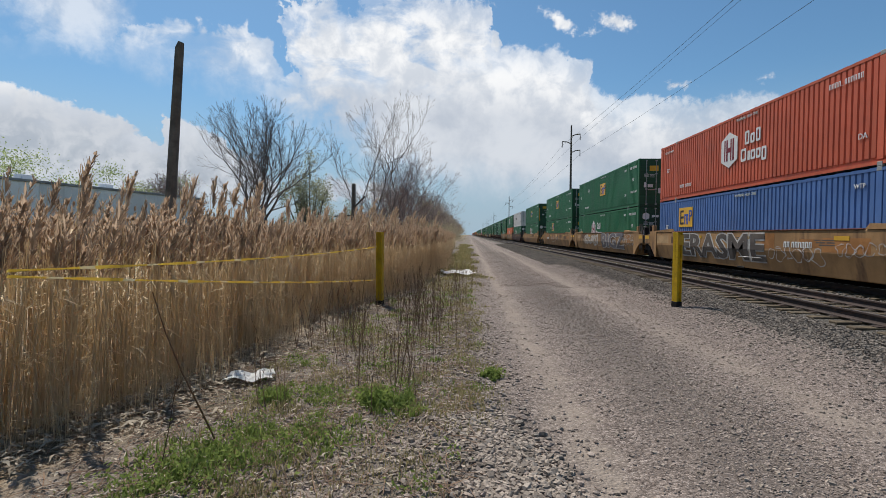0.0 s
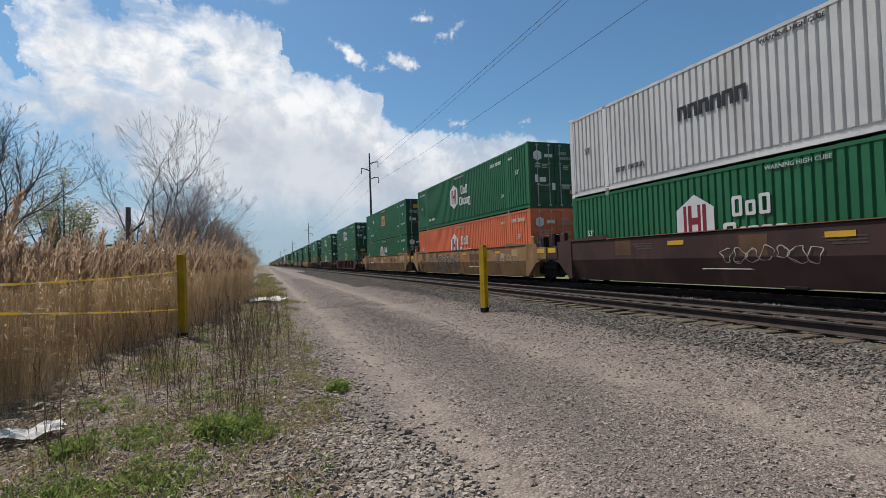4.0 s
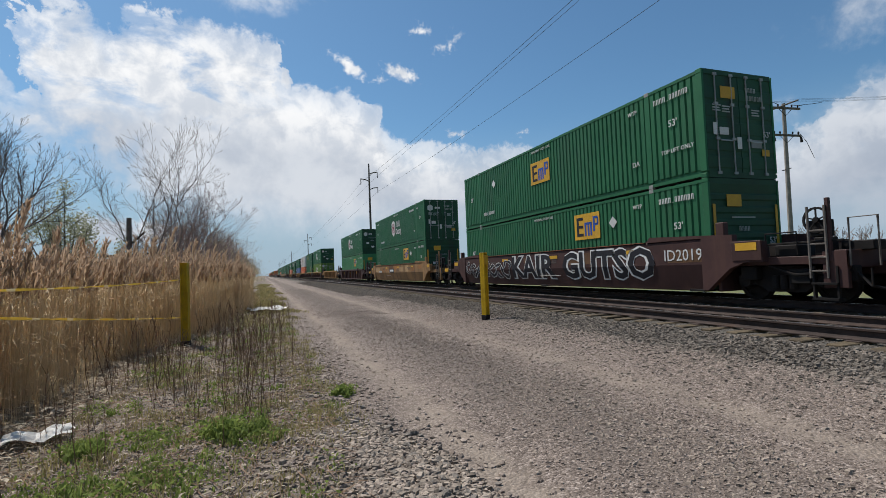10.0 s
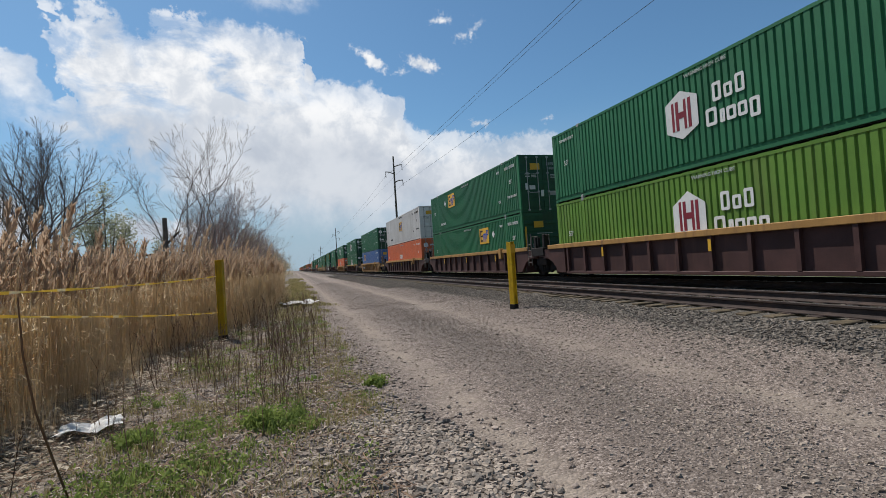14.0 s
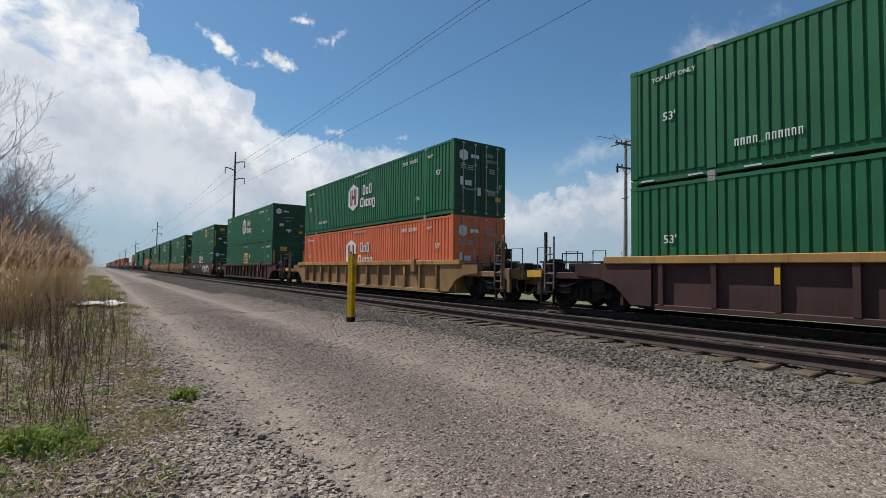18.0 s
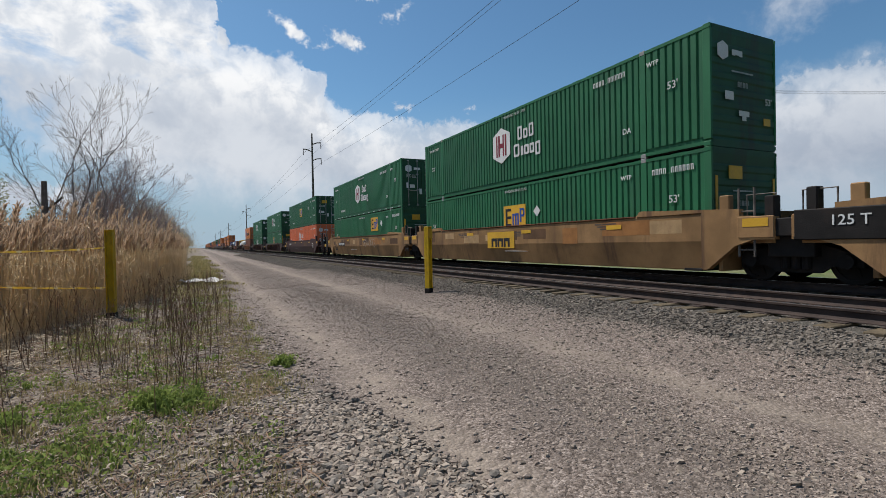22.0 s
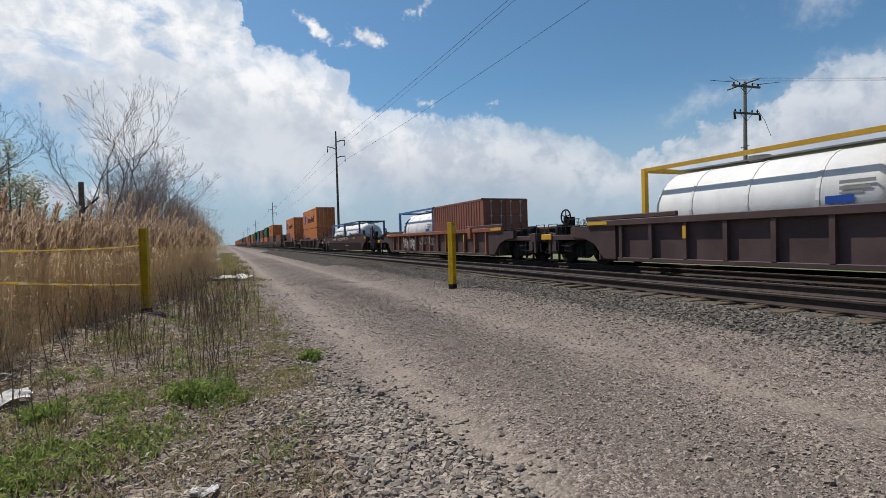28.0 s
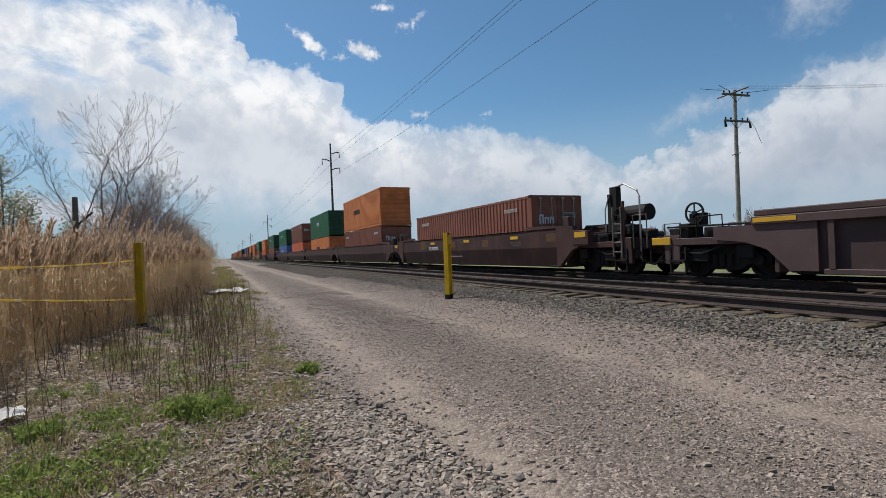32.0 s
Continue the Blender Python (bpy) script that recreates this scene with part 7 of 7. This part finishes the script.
    y = 17 + 34 * g.random(n) ** 1.5
    x = g.uniform(0.5, 6.0, n)
    keep = (np.abs(x - 1.55) > 0.55 * g.random(n)) & (np.abs(x - 4.3) > 0.6 * g.random(n))
    put(gravel, x[keep], y[keep], 0.02, 0.05, chips, 0.05)
    tagged(new("verge_stones", coarse.mesh("verge_stones", [M["verge"]])), "angular grey crushed stones heaped along the road edge", "stones", kind="stuff")
    # the largest stones nearest to the path, one by one
    single = [raw_mesh("stone", v, f, M["verge_single"]) for v, f, k in temps]
    for k in range(200):
        y = float(2.0 + 3.4 * g.random() ** 1.2)
        x = float(g.normal(0.78, 0.28) + 0.09 * max(0.0, 4.2 - y))
        size = float(g.uniform(0.045, 0.085))
        ob = part("stone", single[k % 10], None, bpy.data.objects["ground"], m=pose(x, y, float(ground_z(x, y)) + 0.12 * size, g.uniform(-20, 20), g.uniform(-20, 20), g.uniform(0, 360)))
        ob.scale = (size, size, size)
    tagged(new("road_gravel", gravel.mesh("road_gravel", [M["pebble"]])), "loose crushed limestone gravel on road and verge", "gravel", kind="stuff")


build_stones()


# ---- trees ----
def bare_tree(seed, height, trunks, spread, depth=6, droop=0.0, thick=0.014, budding=0.0, thin=0.007, few=False):
    """Trunk limbs and twigs as two meshes of tapered pieces; returns (trunk, crown) arrays."""
    r = random.Random(seed)
    wood, twigs, tips = Soup(), Soup(), []

    def limb(p, d, ln, rad, level):
        pts, rads = [p], [rad]
        q, dd = p, d
        segs = 3 if level < 3 else 2
        for i in range(segs):
            dd = (dd + Vector((r.gauss(0, 0.14), r.gauss(0, 0.14), r.gauss(0.03, 0.08) - droop * level * 0.02))).normalized()
            q = q + dd * ln / segs
            pts.append(q)
            rads.append(max(rad * (1 - 0.45 * (i + 1) / segs), thin))
        v, f = [], []
        sides = 6 if level == 0 else 4 if level < 3 else 3
        for pnt, ra in zip(pts, rads):
            a = d.cross(Vector((0.3, 0.2, 1)) if abs(d.z) < 0.9 else Vector((1, 0.1, 0))).normalized()
            b = d.cross(a)
            for k in range(sides):
                t = 2 * math.pi * k / sides
                v.append(pnt + ra * (math.cos(t) * a + math.sin(t) * b))
        for i in range(len(pts) - 1):
            for k in range(sides):
                x, y = i * sides + k, i * sides + (k + 1) % sides
                f += [(x, y, y + sides), (x, y + sides, x + sides)]
        (wood if level < 2 else twigs).add(np.array([w[:] for w in v]), np.array(f))
        if level >= depth - 1:
            tips.append(q)
            return
        kids = (3 if few else r.randint(3, 4)) if level < 3 else r.randint(2, 3 if few else 4)
        for i in range(kids):
            u = r.uniform(0.35, 1.0) if i else 1.0
            k = min(len(pts) - 2, int(u * segs - 1e-6))
            w = u * segs - k
            start = pts[k] + (pts[k + 1] - pts[k]) * w
            ang = r.uniform(0.35, 0.95) * spread if i else r.uniform(0.05, 0.3)
            axis = dd.orthogonal().normalized()
            axis.rotate(Matrix.Rotation(r.uniform(0, 6.28), 3, dd))
            nd = dd.copy()
            nd.rotate(Matrix.Rotation(ang, 3, axis))
            nd = (nd + Vector((0, 0, 0.14))).normalized()
            limb(start, nd, ln * r.uniform(0.58, 0.8), rads[k + 1] * (0.8 if i == 0 else 0.6), level + 1)

    for i in range(trunks):
        a = 6.28 * i / trunks + r.uniform(-0.4, 0.4)
        tilt = 0.0 if trunks == 1 else r.uniform(0.06, 0.26)
        d = Vector((math.cos(a) * tilt, math.sin(a) * tilt, 1)).normalized()
        limb(Vector((math.cos(a) * 0.25 * (trunks > 1), math.sin(a) * 0.25 * (trunks > 1), -0.2)), d, height * r.uniform(0.30, 0.38), height * thick * (1 if trunks < 3 else 0.75), 0)
    if budding:
        g = np.random.default_rng(seed)
        P = np.array([t[:] for t in tips])
        n = int(len(P) * budding)
        c = P[g.integers(0, len(P), n)] + g.normal(0, height * 0.018, (n, 3))
        leaf_cards(twigs, g, c, height * 0.004, height * 0.010)
    return wood, twigs


def vase_tree(seed, height, trunks, lean, depth=7, thick=0.010, thin=0.008, whip=1.0, fork=0.62, bias=0.0):
    """Several stems that rise from one foot and fork at narrow angles, their branches bending upwards."""
    r = random.Random(seed)
    wood, twigs = Soup(), Soup()

    def limb(p, d, ln, rad, left):
        segs = 4 if left > 4 else 3 if left > 1 else 2
        pts, rads, ways = [p], [rad], [d]
        for i in range(segs):
            d = (d + Vector((r.gauss(0, 0.17), r.gauss(0, 0.17), r.gauss(0.06, 0.08)))).normalized()
            pts.append(pts[-1] + d * ln / segs)
            rads.append(max(rad * (1 - 0.3 * (i + 1) / segs), thin))
            ways.append(d)
        sides = 6 if left >= depth else 4 if left > 3 else 3
        a = d.cross(Vector((0.3, 0.9, 0.2))).normalized()
        b = d.cross(a)
        ring = [(math.cos(6.2832 * k / sides), math.sin(6.2832 * k / sides)) for k in range(sides)]
        v = [pt + ra * (c * a + q * b) for pt, ra in zip(pts, rads) for c, q in ring]
        f = []
        for i in range(segs):
            for k in range(sides):
                x, y = i * sides + k, i * sides + (k + 1) % sides
                f += [(x, y, y + sides), (x, y + sides, x + sides)]
        (wood if left > depth - 2 else twigs).add(np.array([w[:] for w in v]), np.array(f))
        if left == 0:
            return

        def off(way, angle):
            axis = way.orthogonal().normalized()
            axis.rotate(Matrix.Rotation(r.uniform(0, 6.28), 3, way))
            out = way.copy()
            out.rotate(Matrix.Rotation(angle, 3, axis))
            return out

        for i in range(2):
            limb(pts[-1], off(d, r.uniform(0.12, fork)), ln * r.uniform(0.60, 0.78), rads[-1] * 0.84, left - 1)
        for i in range(2 if 1 < left < depth else 0):
            k = r.randint(1, segs - 1)
            limb(pts[k], off(ways[k], r.uniform(0.45, 0.95)), ln * r.uniform(0.42, 0.68) * whip, rads[k] * 0.5, left - 2)

    for i in range(trunks):
        a = 6.2832 * i / trunks + r.uniform(-0.4, 0.4)
        tilt = lean * r.uniform(0.35, 1.0)
        limb(Vector((math.cos(a) * 0.3, math.sin(a) * 0.3, -0.2)), Vector((math.cos(a) * tilt + bias, math.sin(a) * tilt, 1)).normalized(), height * r.uniform(0.26, 0.32), height * thick * r.uniform(0.8, 1.2), depth)
    return wood, twigs


def tree(name, label, m, arrays, bark, twig, leaf=None, group=""):
    t = thing(name, label, "tree", m, group=group)
    wood, twigs = arrays
    tagged(part("trunk", wood.mesh("trunk", [M[bark]]), None, t), kind="stuff" if name in ("thicket", "leafy_shrub", "evergreen_bush") else "")
    part("crown", twigs.mesh("crown", [M[twig], M[leaf or twig]]), None, t)
    return t


def leafy_bush(seed, h, w, n, size):
    """A leafy crown of many small leaves in uneven clumps over short stems."""
    g = np.random.default_rng(seed)
    wood, crown = Soup(), Soup()
    clumps = g.normal(0, 1, (26, 3)) * (w * 0.36, w * 0.36, h * 0.24) + (0, 0, h * 0.55)
    for c in clumps:
        v, f = stick([(0.1 * c[0], 0.1 * c[1], -0.1), (c[0] * 0.5, c[1] * 0.5, c[2] * 0.5), tuple(c)], (h * 0.014, h * 0.009, h * 0.003), 4)
        wood.add(v, f)
    k = g.integers(0, len(clumps), n)
    pts = clumps[k] + g.normal(0, 1, (n, 3)) * (w * 0.10, w * 0.10, h * 0.07)
    leaf_cards(crown, g, pts[pts[:, 2] > 0.1], size * 0.6, size * 1.3, 0)
    return wood, crown


def build_trees():
    r = random.Random(4)
    tree("bare_tree", "tall bare multi-stemmed tree behind the reeds", pose(-16.9, 39.5, -0.4, 0, 0, 20), vase_tree(47, 13.7, 7, 0.15, 7, thick=0.0100, thin=0.007, whip=0.85, fork=0.36), "bark", "bark")
    tree("bare_tree", "slender pale bare tree beside the track road", pose(-8.0, 45.0, -0.3), vase_tree(59, 14.6, 3, 0.06, 7, thick=0.0075, thin=0.006, whip=0.85, fork=0.34, bias=0.20), "palebark", "palebark")
    tree("bare_tree", "bushy bare reddish tree behind the reeds", pose(-6.3, 48.0, -0.2), vase_tree(65, 11.0, 13, 0.24, 6, thick=0.007, thin=0.007, fork=0.46), "twig", "twig")
    tree("bare_tree", "spreading reddish bare tree by the white building", pose(-33.5, 54, -0.5), vase_tree(74, 10.0, 9, 0.5, 7, thick=0.012, thin=0.012, fork=0.55), "bark", "twig", "bud")
    tree("leafy_shrub", "tall shrub with fresh dull green leaves", pose(-13.4, 42.5, -0.4), leafy_bush(3, 8.5, 2.9, 9000, 0.09), "bark", "leaf")
    tree("leafy_shrub", "pale green budding shrub behind the building", pose(-40, 56, -0.5), leafy_bush(6, 8.6, 9.0, 14000, 0.11), "bark", "paleleaf")
    tree("leafy_shrub", "pale green budding shrub behind the building", pose(-52, 50, -0.5), leafy_bush(8, 10.2, 13.0, 18000, 0.12), "bark", "paleleaf")
    # the hedgerow that runs beside the road to the horizon
    kinds = [tree("hedgerow_tree", "bare brown hedgerow tree with first olive buds", pose(-7.2, 58, -0.3), bare_tree(81 + i, 9.6 + i * 0.6, 6, 0.95, 5, thick=0.012, budding=2.0, thin=0.016, few=True), "bark", "twig", "bud", "hedgerow") for i in range(3)]
    kinds[1].matrix_basis = pose(-9.8, 63, -0.3)
    kinds[2].matrix_basis = pose(-7.0, 69, -0.3)
    y = 74.0
    while y < 420:
        step = 4.5 + y * 0.02
        k = r.choice(kinds)
        s = r.uniform(0.82, 1.08)
        c = copy_thing(k, pose(-6.8 + r.uniform(-1.2, 0.5), y, -0.3, 0, 0, r.uniform(0, 360)))
        c.scale = (s, s, s)
        if r.random() < 0.3:
            c = copy_thing(k, pose(-12 + r.uniform(-3, 1), y + 2, -0.3, 0, 0, r.uniform(0, 360)))
        y += step
    bush = tree("thicket", "low tangled bare brush with olive buds", pose(-8.5, 50, -0.4), leafy_bush(15, 4.2, 6.0, 2200, 0.07), "twig", "bud", group="hedgerow")
    for i in range(26):
        y = 46 + i * 6.5 + r.uniform(-2, 2)
        x = -4.6 - 0.9 * r.random() - 2.5 * (r.random() < 0.5)
        copy_thing(bush, pose(x if y > 60 else x - 5.0, y, -0.35, 0, 0, r.uniform(0, 360)))
    for x, y in ((-19, 45), (-23, 48), (-13, 52), (-10.5, 47), (-17, 55), (-27, 50)):
        copy_thing(bush, pose(x, y, -0.4, 0, 0, r.uniform(0, 360)))
    # beyond the tracks
    far = [tree("field_tree", "bare tree far across the field", pose(82, 97, -0.3), bare_tree(91 + i, 7.0, 3, 1.0, 5, thin=0.03, budding=0.8, few=True), "bark", "twig", "bud", "field trees") for i in range(2)]
    far[1].matrix_basis = pose(128, 117, -0.3)
    for az, d, n in ((38.6, 140, 1), (41.5, 132, 1), (47.2, 170, 1), (48.8, 168, 1), (51.5, 190, 1), (53.0, 200, 1), (55.0, 190, 1), (56.8, 95, 1), (58.3, 100, 1), (61, 110, 1), (30, 260, 1), (27, 300, 1), (24, 320, 1), (33, 270, 1), (36, 260, 1), (44, 230, 1), (64, 130, 1), (68, 150, 1)):
        a = radians(az)
        copy_thing(r.choice(far), pose(d * math.sin(a), d * math.cos(a), -0.3, 0, 0, r.uniform(0, 360)))


build_trees()


# ---- poles and wires ----
def transmission_pole(x, y, top):
    p = thing("transmission_pole", "tall dark wooden transmission pole with three bracket arms", "utility pole", pose(x, y, -0.3), group="transmission poles")
    part("shaft", pipe([(0, 0, 0), (0, 0, top * 0.5), (0, 0, top + 0.3)], [0.22, 0.18, 0.115], 10), M["pole"], p)
    for s, z in ((1, top - 1.3), (-1, top - 2.5), (1, top - 3.9)):
        part("arm", pipe([(0.1 * s, 0, z - 0.15), (0.7 * s, 0, z + 0.12), (1.45 * s, 0, z + 0.2)], 0.085, 6), M["pole"], p)
        part("insulator", pipe([(1.42 * s, 0, z + 0.2), (1.42 * s, 0, z - 0.75)], [0.05, 0.07], 6), M["iron"], p)
    return p


PX = 17.0
POLE_Y = [-41.0, 81.0, 203.0, 325.0, 447.0, 569.0]
POLE_H = [19.8, 19.6, 17.6, 16.2, 16.2, 16.0]
for py, ph in zip(POLE_Y, POLE_H):
    transmission_pole(PX, py, ph)


def wire(a, b, sag, radius, label="thin black overhead power line wire"):
    w = thing("power_line", label, "wire", group="overhead wires")
    a, b = Vector(a), Vector(b)
    pts = [a.lerp(b, k / 24) - Vector((0, 0, 4 * sag * (k / 24) * (1 - k / 24))) for k in range(25)]
    part("cable", pipe(pts, radius, 5), M["wire"], w)


for (y0, h0), (y1, h1) in zip(zip(POLE_Y, POLE_H), zip(POLE_Y[1:], POLE_H[1:])):
    for dx, dz, sag in ((1.42, -2.05, 0.15), (-1.42, -3.25, 1.1), (1.42, -4.65, 0.9)):
        wire((PX + dx, y0, h0 + dz), (PX + dx, y1, h1 + dz), sag, 0.013)


def wood_pole(x, y, h):
    p = thing("utility_pole", "weathered grey wooden utility pole with two crossarms beyond the tracks", "utility pole", pose(x, y, -0.3, 0, 0.6, -8))
    part("shaft", pipe([(0, 0, 0), (0, 0, h * 0.5), (0, 0, h + 0.3)], [0.17, 0.145, 0.11], 10), M["greypole"], p)
    for z, w, dz in ((h - 0.05, 1.25, 0.0), (h - 1.95, 1.15, 0.0)):
        part("crossarm", boxes((-w, w, -0.16, -0.05, z - 0.07, z + 0.07), bevel=0.012), M["pole"], p)
        part("brace", pipe([(-0.6, -0.12, z), (0, -0.13, z - 0.55), (0.6, -0.12, z)], 0.02, 5), M["iron"], p)
        for k in (-0.95, -0.5, 0.5, 0.95):
            part("insulator", pipe([(k * w / 1.1, -0.1, z + 0.06), (k * w / 1.1, -0.1, z + 0.2), (k * w / 1.1, -0.1, z + 0.26)], [0.03, 0.06, 0.035], 8), M["iron"], p)
    part("crossarm", pipe([(-0.2, -1.3, h + 0.1), (-0.2, 1.3, h + 0.1)], 0.05, 6), M["pole"], p)
    for k, (x0, dz, dx, dy) in enumerate(((-1.2, 0.25, -1.5, 0.5), (-0.6, 0.25, -1.3, -0.4), (0.6, 0.25, 1.4, 0.5), (1.2, 0.25, 1.6, -0.3))):
        part("jumper_wire", pipe([(x0, -0.1, h + dz - 0.05), (x0 + dx * 0.5, -0.1 + dy * 0.5, h + dz + 0.02), (x0 + dx, -0.1 + dy, h + dz + 0.12)], 0.018, 5), M["wire"], p)
    part("guy_wire", pipe([(1.1, 0, h - 1.6), (1.9, 0.1, h - 2.3), (2.6, 0.2, h - 3.4)], 0.016, 5), M["wire"], p)
    for x0 in (-1.05, 1.2):
        part("string_insulator", pipe([(x0, -0.1, h - 2.0), (x0 + 0.06, -0.1, h - 2.4)], [0.06, 0.09], 8), M["iron"], p)
    part("bracket", pipe([(-0.4, 0, h - 4.4), (0.35, 0, h - 4.2)], 0.03, 5), M["iron"], p)
    return p


wood_pole(34.0, 23.4, 12.0)
for k in (-1.0, -0.45, 0.45, 1.0):
    wire((34.0 + k * 0.9, 23.4 - k * 0.6, 12.2), (64.0 + k, 4.0 - k, 11.5), 0.7, 0.006, "thin wire from the grey utility pole")

leaning = thing("leaning_pole", "old dark wooden pole with no wires leaning above reeds", "pole", pose(-12.75, 20.9, -0.3, 0, 4.0, 0))
part("shaft", pipe([(0, 0, 0), (0, 0, 5), (0, 0, 10.1), (0.05, 0, 10.35)], [0.24, 0.215, 0.175, 0.12], 12), M["pole"], leaning)
stub = thing("broken_pole", "short broken wooden pole with a sagging crosspiece", "pole", pose(-7.8, 35.2, -0.3))
part("shaft", pipe([(0, 0, 0), (0, 0, 3), (0.02, 0, 5.7)], [0.17, 0.16, 0.14], 9), M["pole"], stub)
part("crosspiece", pipe([(-1.4, 0.1, 3.35), (1.6, 0.1, 3.5)], 0.06, 6), M["pole"], stub)
part("brace", pipe([(0.05, 0, 4.0), (0.85, 0, 4.8)], 0.06, 6), M["pole"], stub)

# ---- barrier tape, rubbish ----
def tape(a, b, sag, seed):
    t = thing("barrier_tape", "twisted yellow and faded barrier tape strung from the post", "tape", group="barrier tapes")
    a, b = Vector(a), Vector(b)
    r = random.Random(seed)
    n = 60
    for part_name, mat, odd in (("yellow_band", "tape", 0), ("pale_band", "tapepale", 1)):
        bm = bmesh.new()
        for k in range(n):
            if ((k * 7 + seed) % 5 in (1,)) != bool(odd):
                continue
            rows = []
            for u in (k / n, (k + 1) / n):
                p = a.lerp(b, u) - Vector((0, 0, 4 * sag * u * (1 - u)))
                tw = u * 26
                o = Vector((0.0, math.cos(tw), math.sin(tw))) * 0.015
                q = Vector((0.0, -math.sin(tw), math.cos(tw))) * 0.007
                rows.append([bm.verts.new(p + s) for s in (o, q, -o, -q)])
            for i in range(4):
                bm.faces.new((rows[0][i], rows[0][(i + 1) % 4], rows[1][(i + 1) % 4], rows[1][i]))
        tagged(part(part_name, bm, M[mat], t), kind="stuff")


tape((-1.70, 11.90, 1.47), (-2.72, 3.3, 1.50), 0.06, 1)
tape((-1.70, 11.90, 0.66), (-2.72, 3.3, 1.46), 0.05, 2)


def sheet(name, label, x, y, sx, sy, turn, seed, thick, crumple):
    """A crumpled sheet lying on the ground."""
    r = random.Random(seed)
    bm = bmesh.new()
    n = 9
    g = [[None] * n for _ in range(n)]
    for i in range(n):
        for j in range(n):
            u, v = i / (n - 1) - 0.5, j / (n - 1) - 0.5
            z = crumple * (abs(math.sin(5 * u + seed)) * 0.6 + 0.5 * r.random() + 0.5 * abs(math.sin(7 * v + u * 3)))
            g[i][j] = bm.verts.new((u * sx * (1 + 0.1 * math.sin(9 * v)), v * sy * (1 + 0.12 * math.sin(7 * u)), z + thick))
    for i in range(n - 1):
        for j in range(n - 1):
            bm.faces.new((g[i][j], g[i + 1][j], g[i + 1][j + 1], g[i][j + 1]))
    bmesh.ops.solidify(bm, geom=list(bm.faces), thickness=thick)
    s = thing(name, label, "litter", pose(x, y, float(ground_z(x, y)) + 0.01, 0, 0, turn))
    part("sheet", bm, M["litter"], s)


M["litter"] = surface("white_plastic_sheet", (0.84, 0.82, 0.78), 0.5, vary=0.05, dirt=(0.5, 0.46, 0.4), dirt_amount=0.4, dirt_scale=6)
sheet("paper_sheet", "crumpled white paper sheet lying by the reeds", -2.02, 5.62, 0.52, 0.34, 12, 3, 0.006, 0.07)
sheet("white_board", "dirty white board lying flat on the verge", 0.05, 21.6, 1.35, 1.9, 8, 5, 0.03, 0.09)
sheet("paper_scrap", "small pale torn paper scrap on the gravel", -0.22, 3.02, 0.16, 0.09, -20, 9, 0.004, 0.02)

# ---- the low white building beyond the reeds ----
def white_building():
    b = thing("white_building", "long low white panelled building with flat roof behind reeds", "building")
    b.matrix_basis = pose(-30.2, 32.0, -0.5, 0, 0, -8.8)
    m = surface("white_panel", (0.80, 0.81, 0.82), 0.6, vary=0.05, scale=0.3, dirt=(0.45, 0.45, 0.43), streak=True)
    dark = surface("grey_roof_edge", (0.34, 0.35, 0.36), 0.7)
    part("core", boxes((-18.0, -0.1, -30, 18.4, 0, 5.75)), m, b)
    panel = mesh_of("wall_panel", boxes((-0.1, 0.0, -1.19, 1.19, 0.0, 5.7), bevel=0.02), m)
    for k in range(20):
        part("wall_panel", panel, None, b, m=pose(0, 17.1 - k * 2.4, 0))
    part("roof_edge", boxes((-18.2, 0.12, -30.2, 18.6, 5.75, 5.9)), dark, b)
    for y in (2, 9, -8):
        part("roof_vent", boxes((-3, -2.2, y, y + 0.8, 5.9, 6.5), bevel=0.05), m, b)


white_building()
cedar = tree("evergreen_bush", "dark narrow evergreen bush along the white wall", pose(-27.5, 30, -0.5), leafy_bush(31, 2.6, 1.0, 1500, 0.09), "bark", "cedar", group="evergreen bushes")
for k in range(13):
    copy_thing(cedar, pose(-29.4 + 0.155 * (k * 2.1) + 1.6 - 2.0, 22.0 + k * 2.1, -0.5, 0, 0, 40 * k))


# ---- movement ----
def motions():
    """The train rolls past towards the camera and out behind it."""
    for ob, at, z in MOVING:
        walk(ob, [(t, pose(XT, at - d, RAIL + z)) for t, d in ROLLED])
    for w, car in WHEELS:
        at = next(a for ob, a, z in MOVING if ob is car)
        t0 = (at - 55) / 24.45
        t1 = (at + 14) / 24.45
        steps = [round(t0 + 0.1 * k, 1) for k in range(int((t1 - t0) * 10) + 1)]
        steps = [t for t in steps if 0 < t < 32]
        if not steps:
            continue
        rows, base = [], w.matrix_basis.translation.copy()
        for t in [0.0] + steps + [32.0]:
            turn = 63.0 * sum(1 for s in steps if s < t) if t < 32 else 63.0 * (len(steps) - 1)
            rows.append((t, pose(base.x, base.y, base.z, turn, 0, 0)))
        walk(w, rows)


motions()
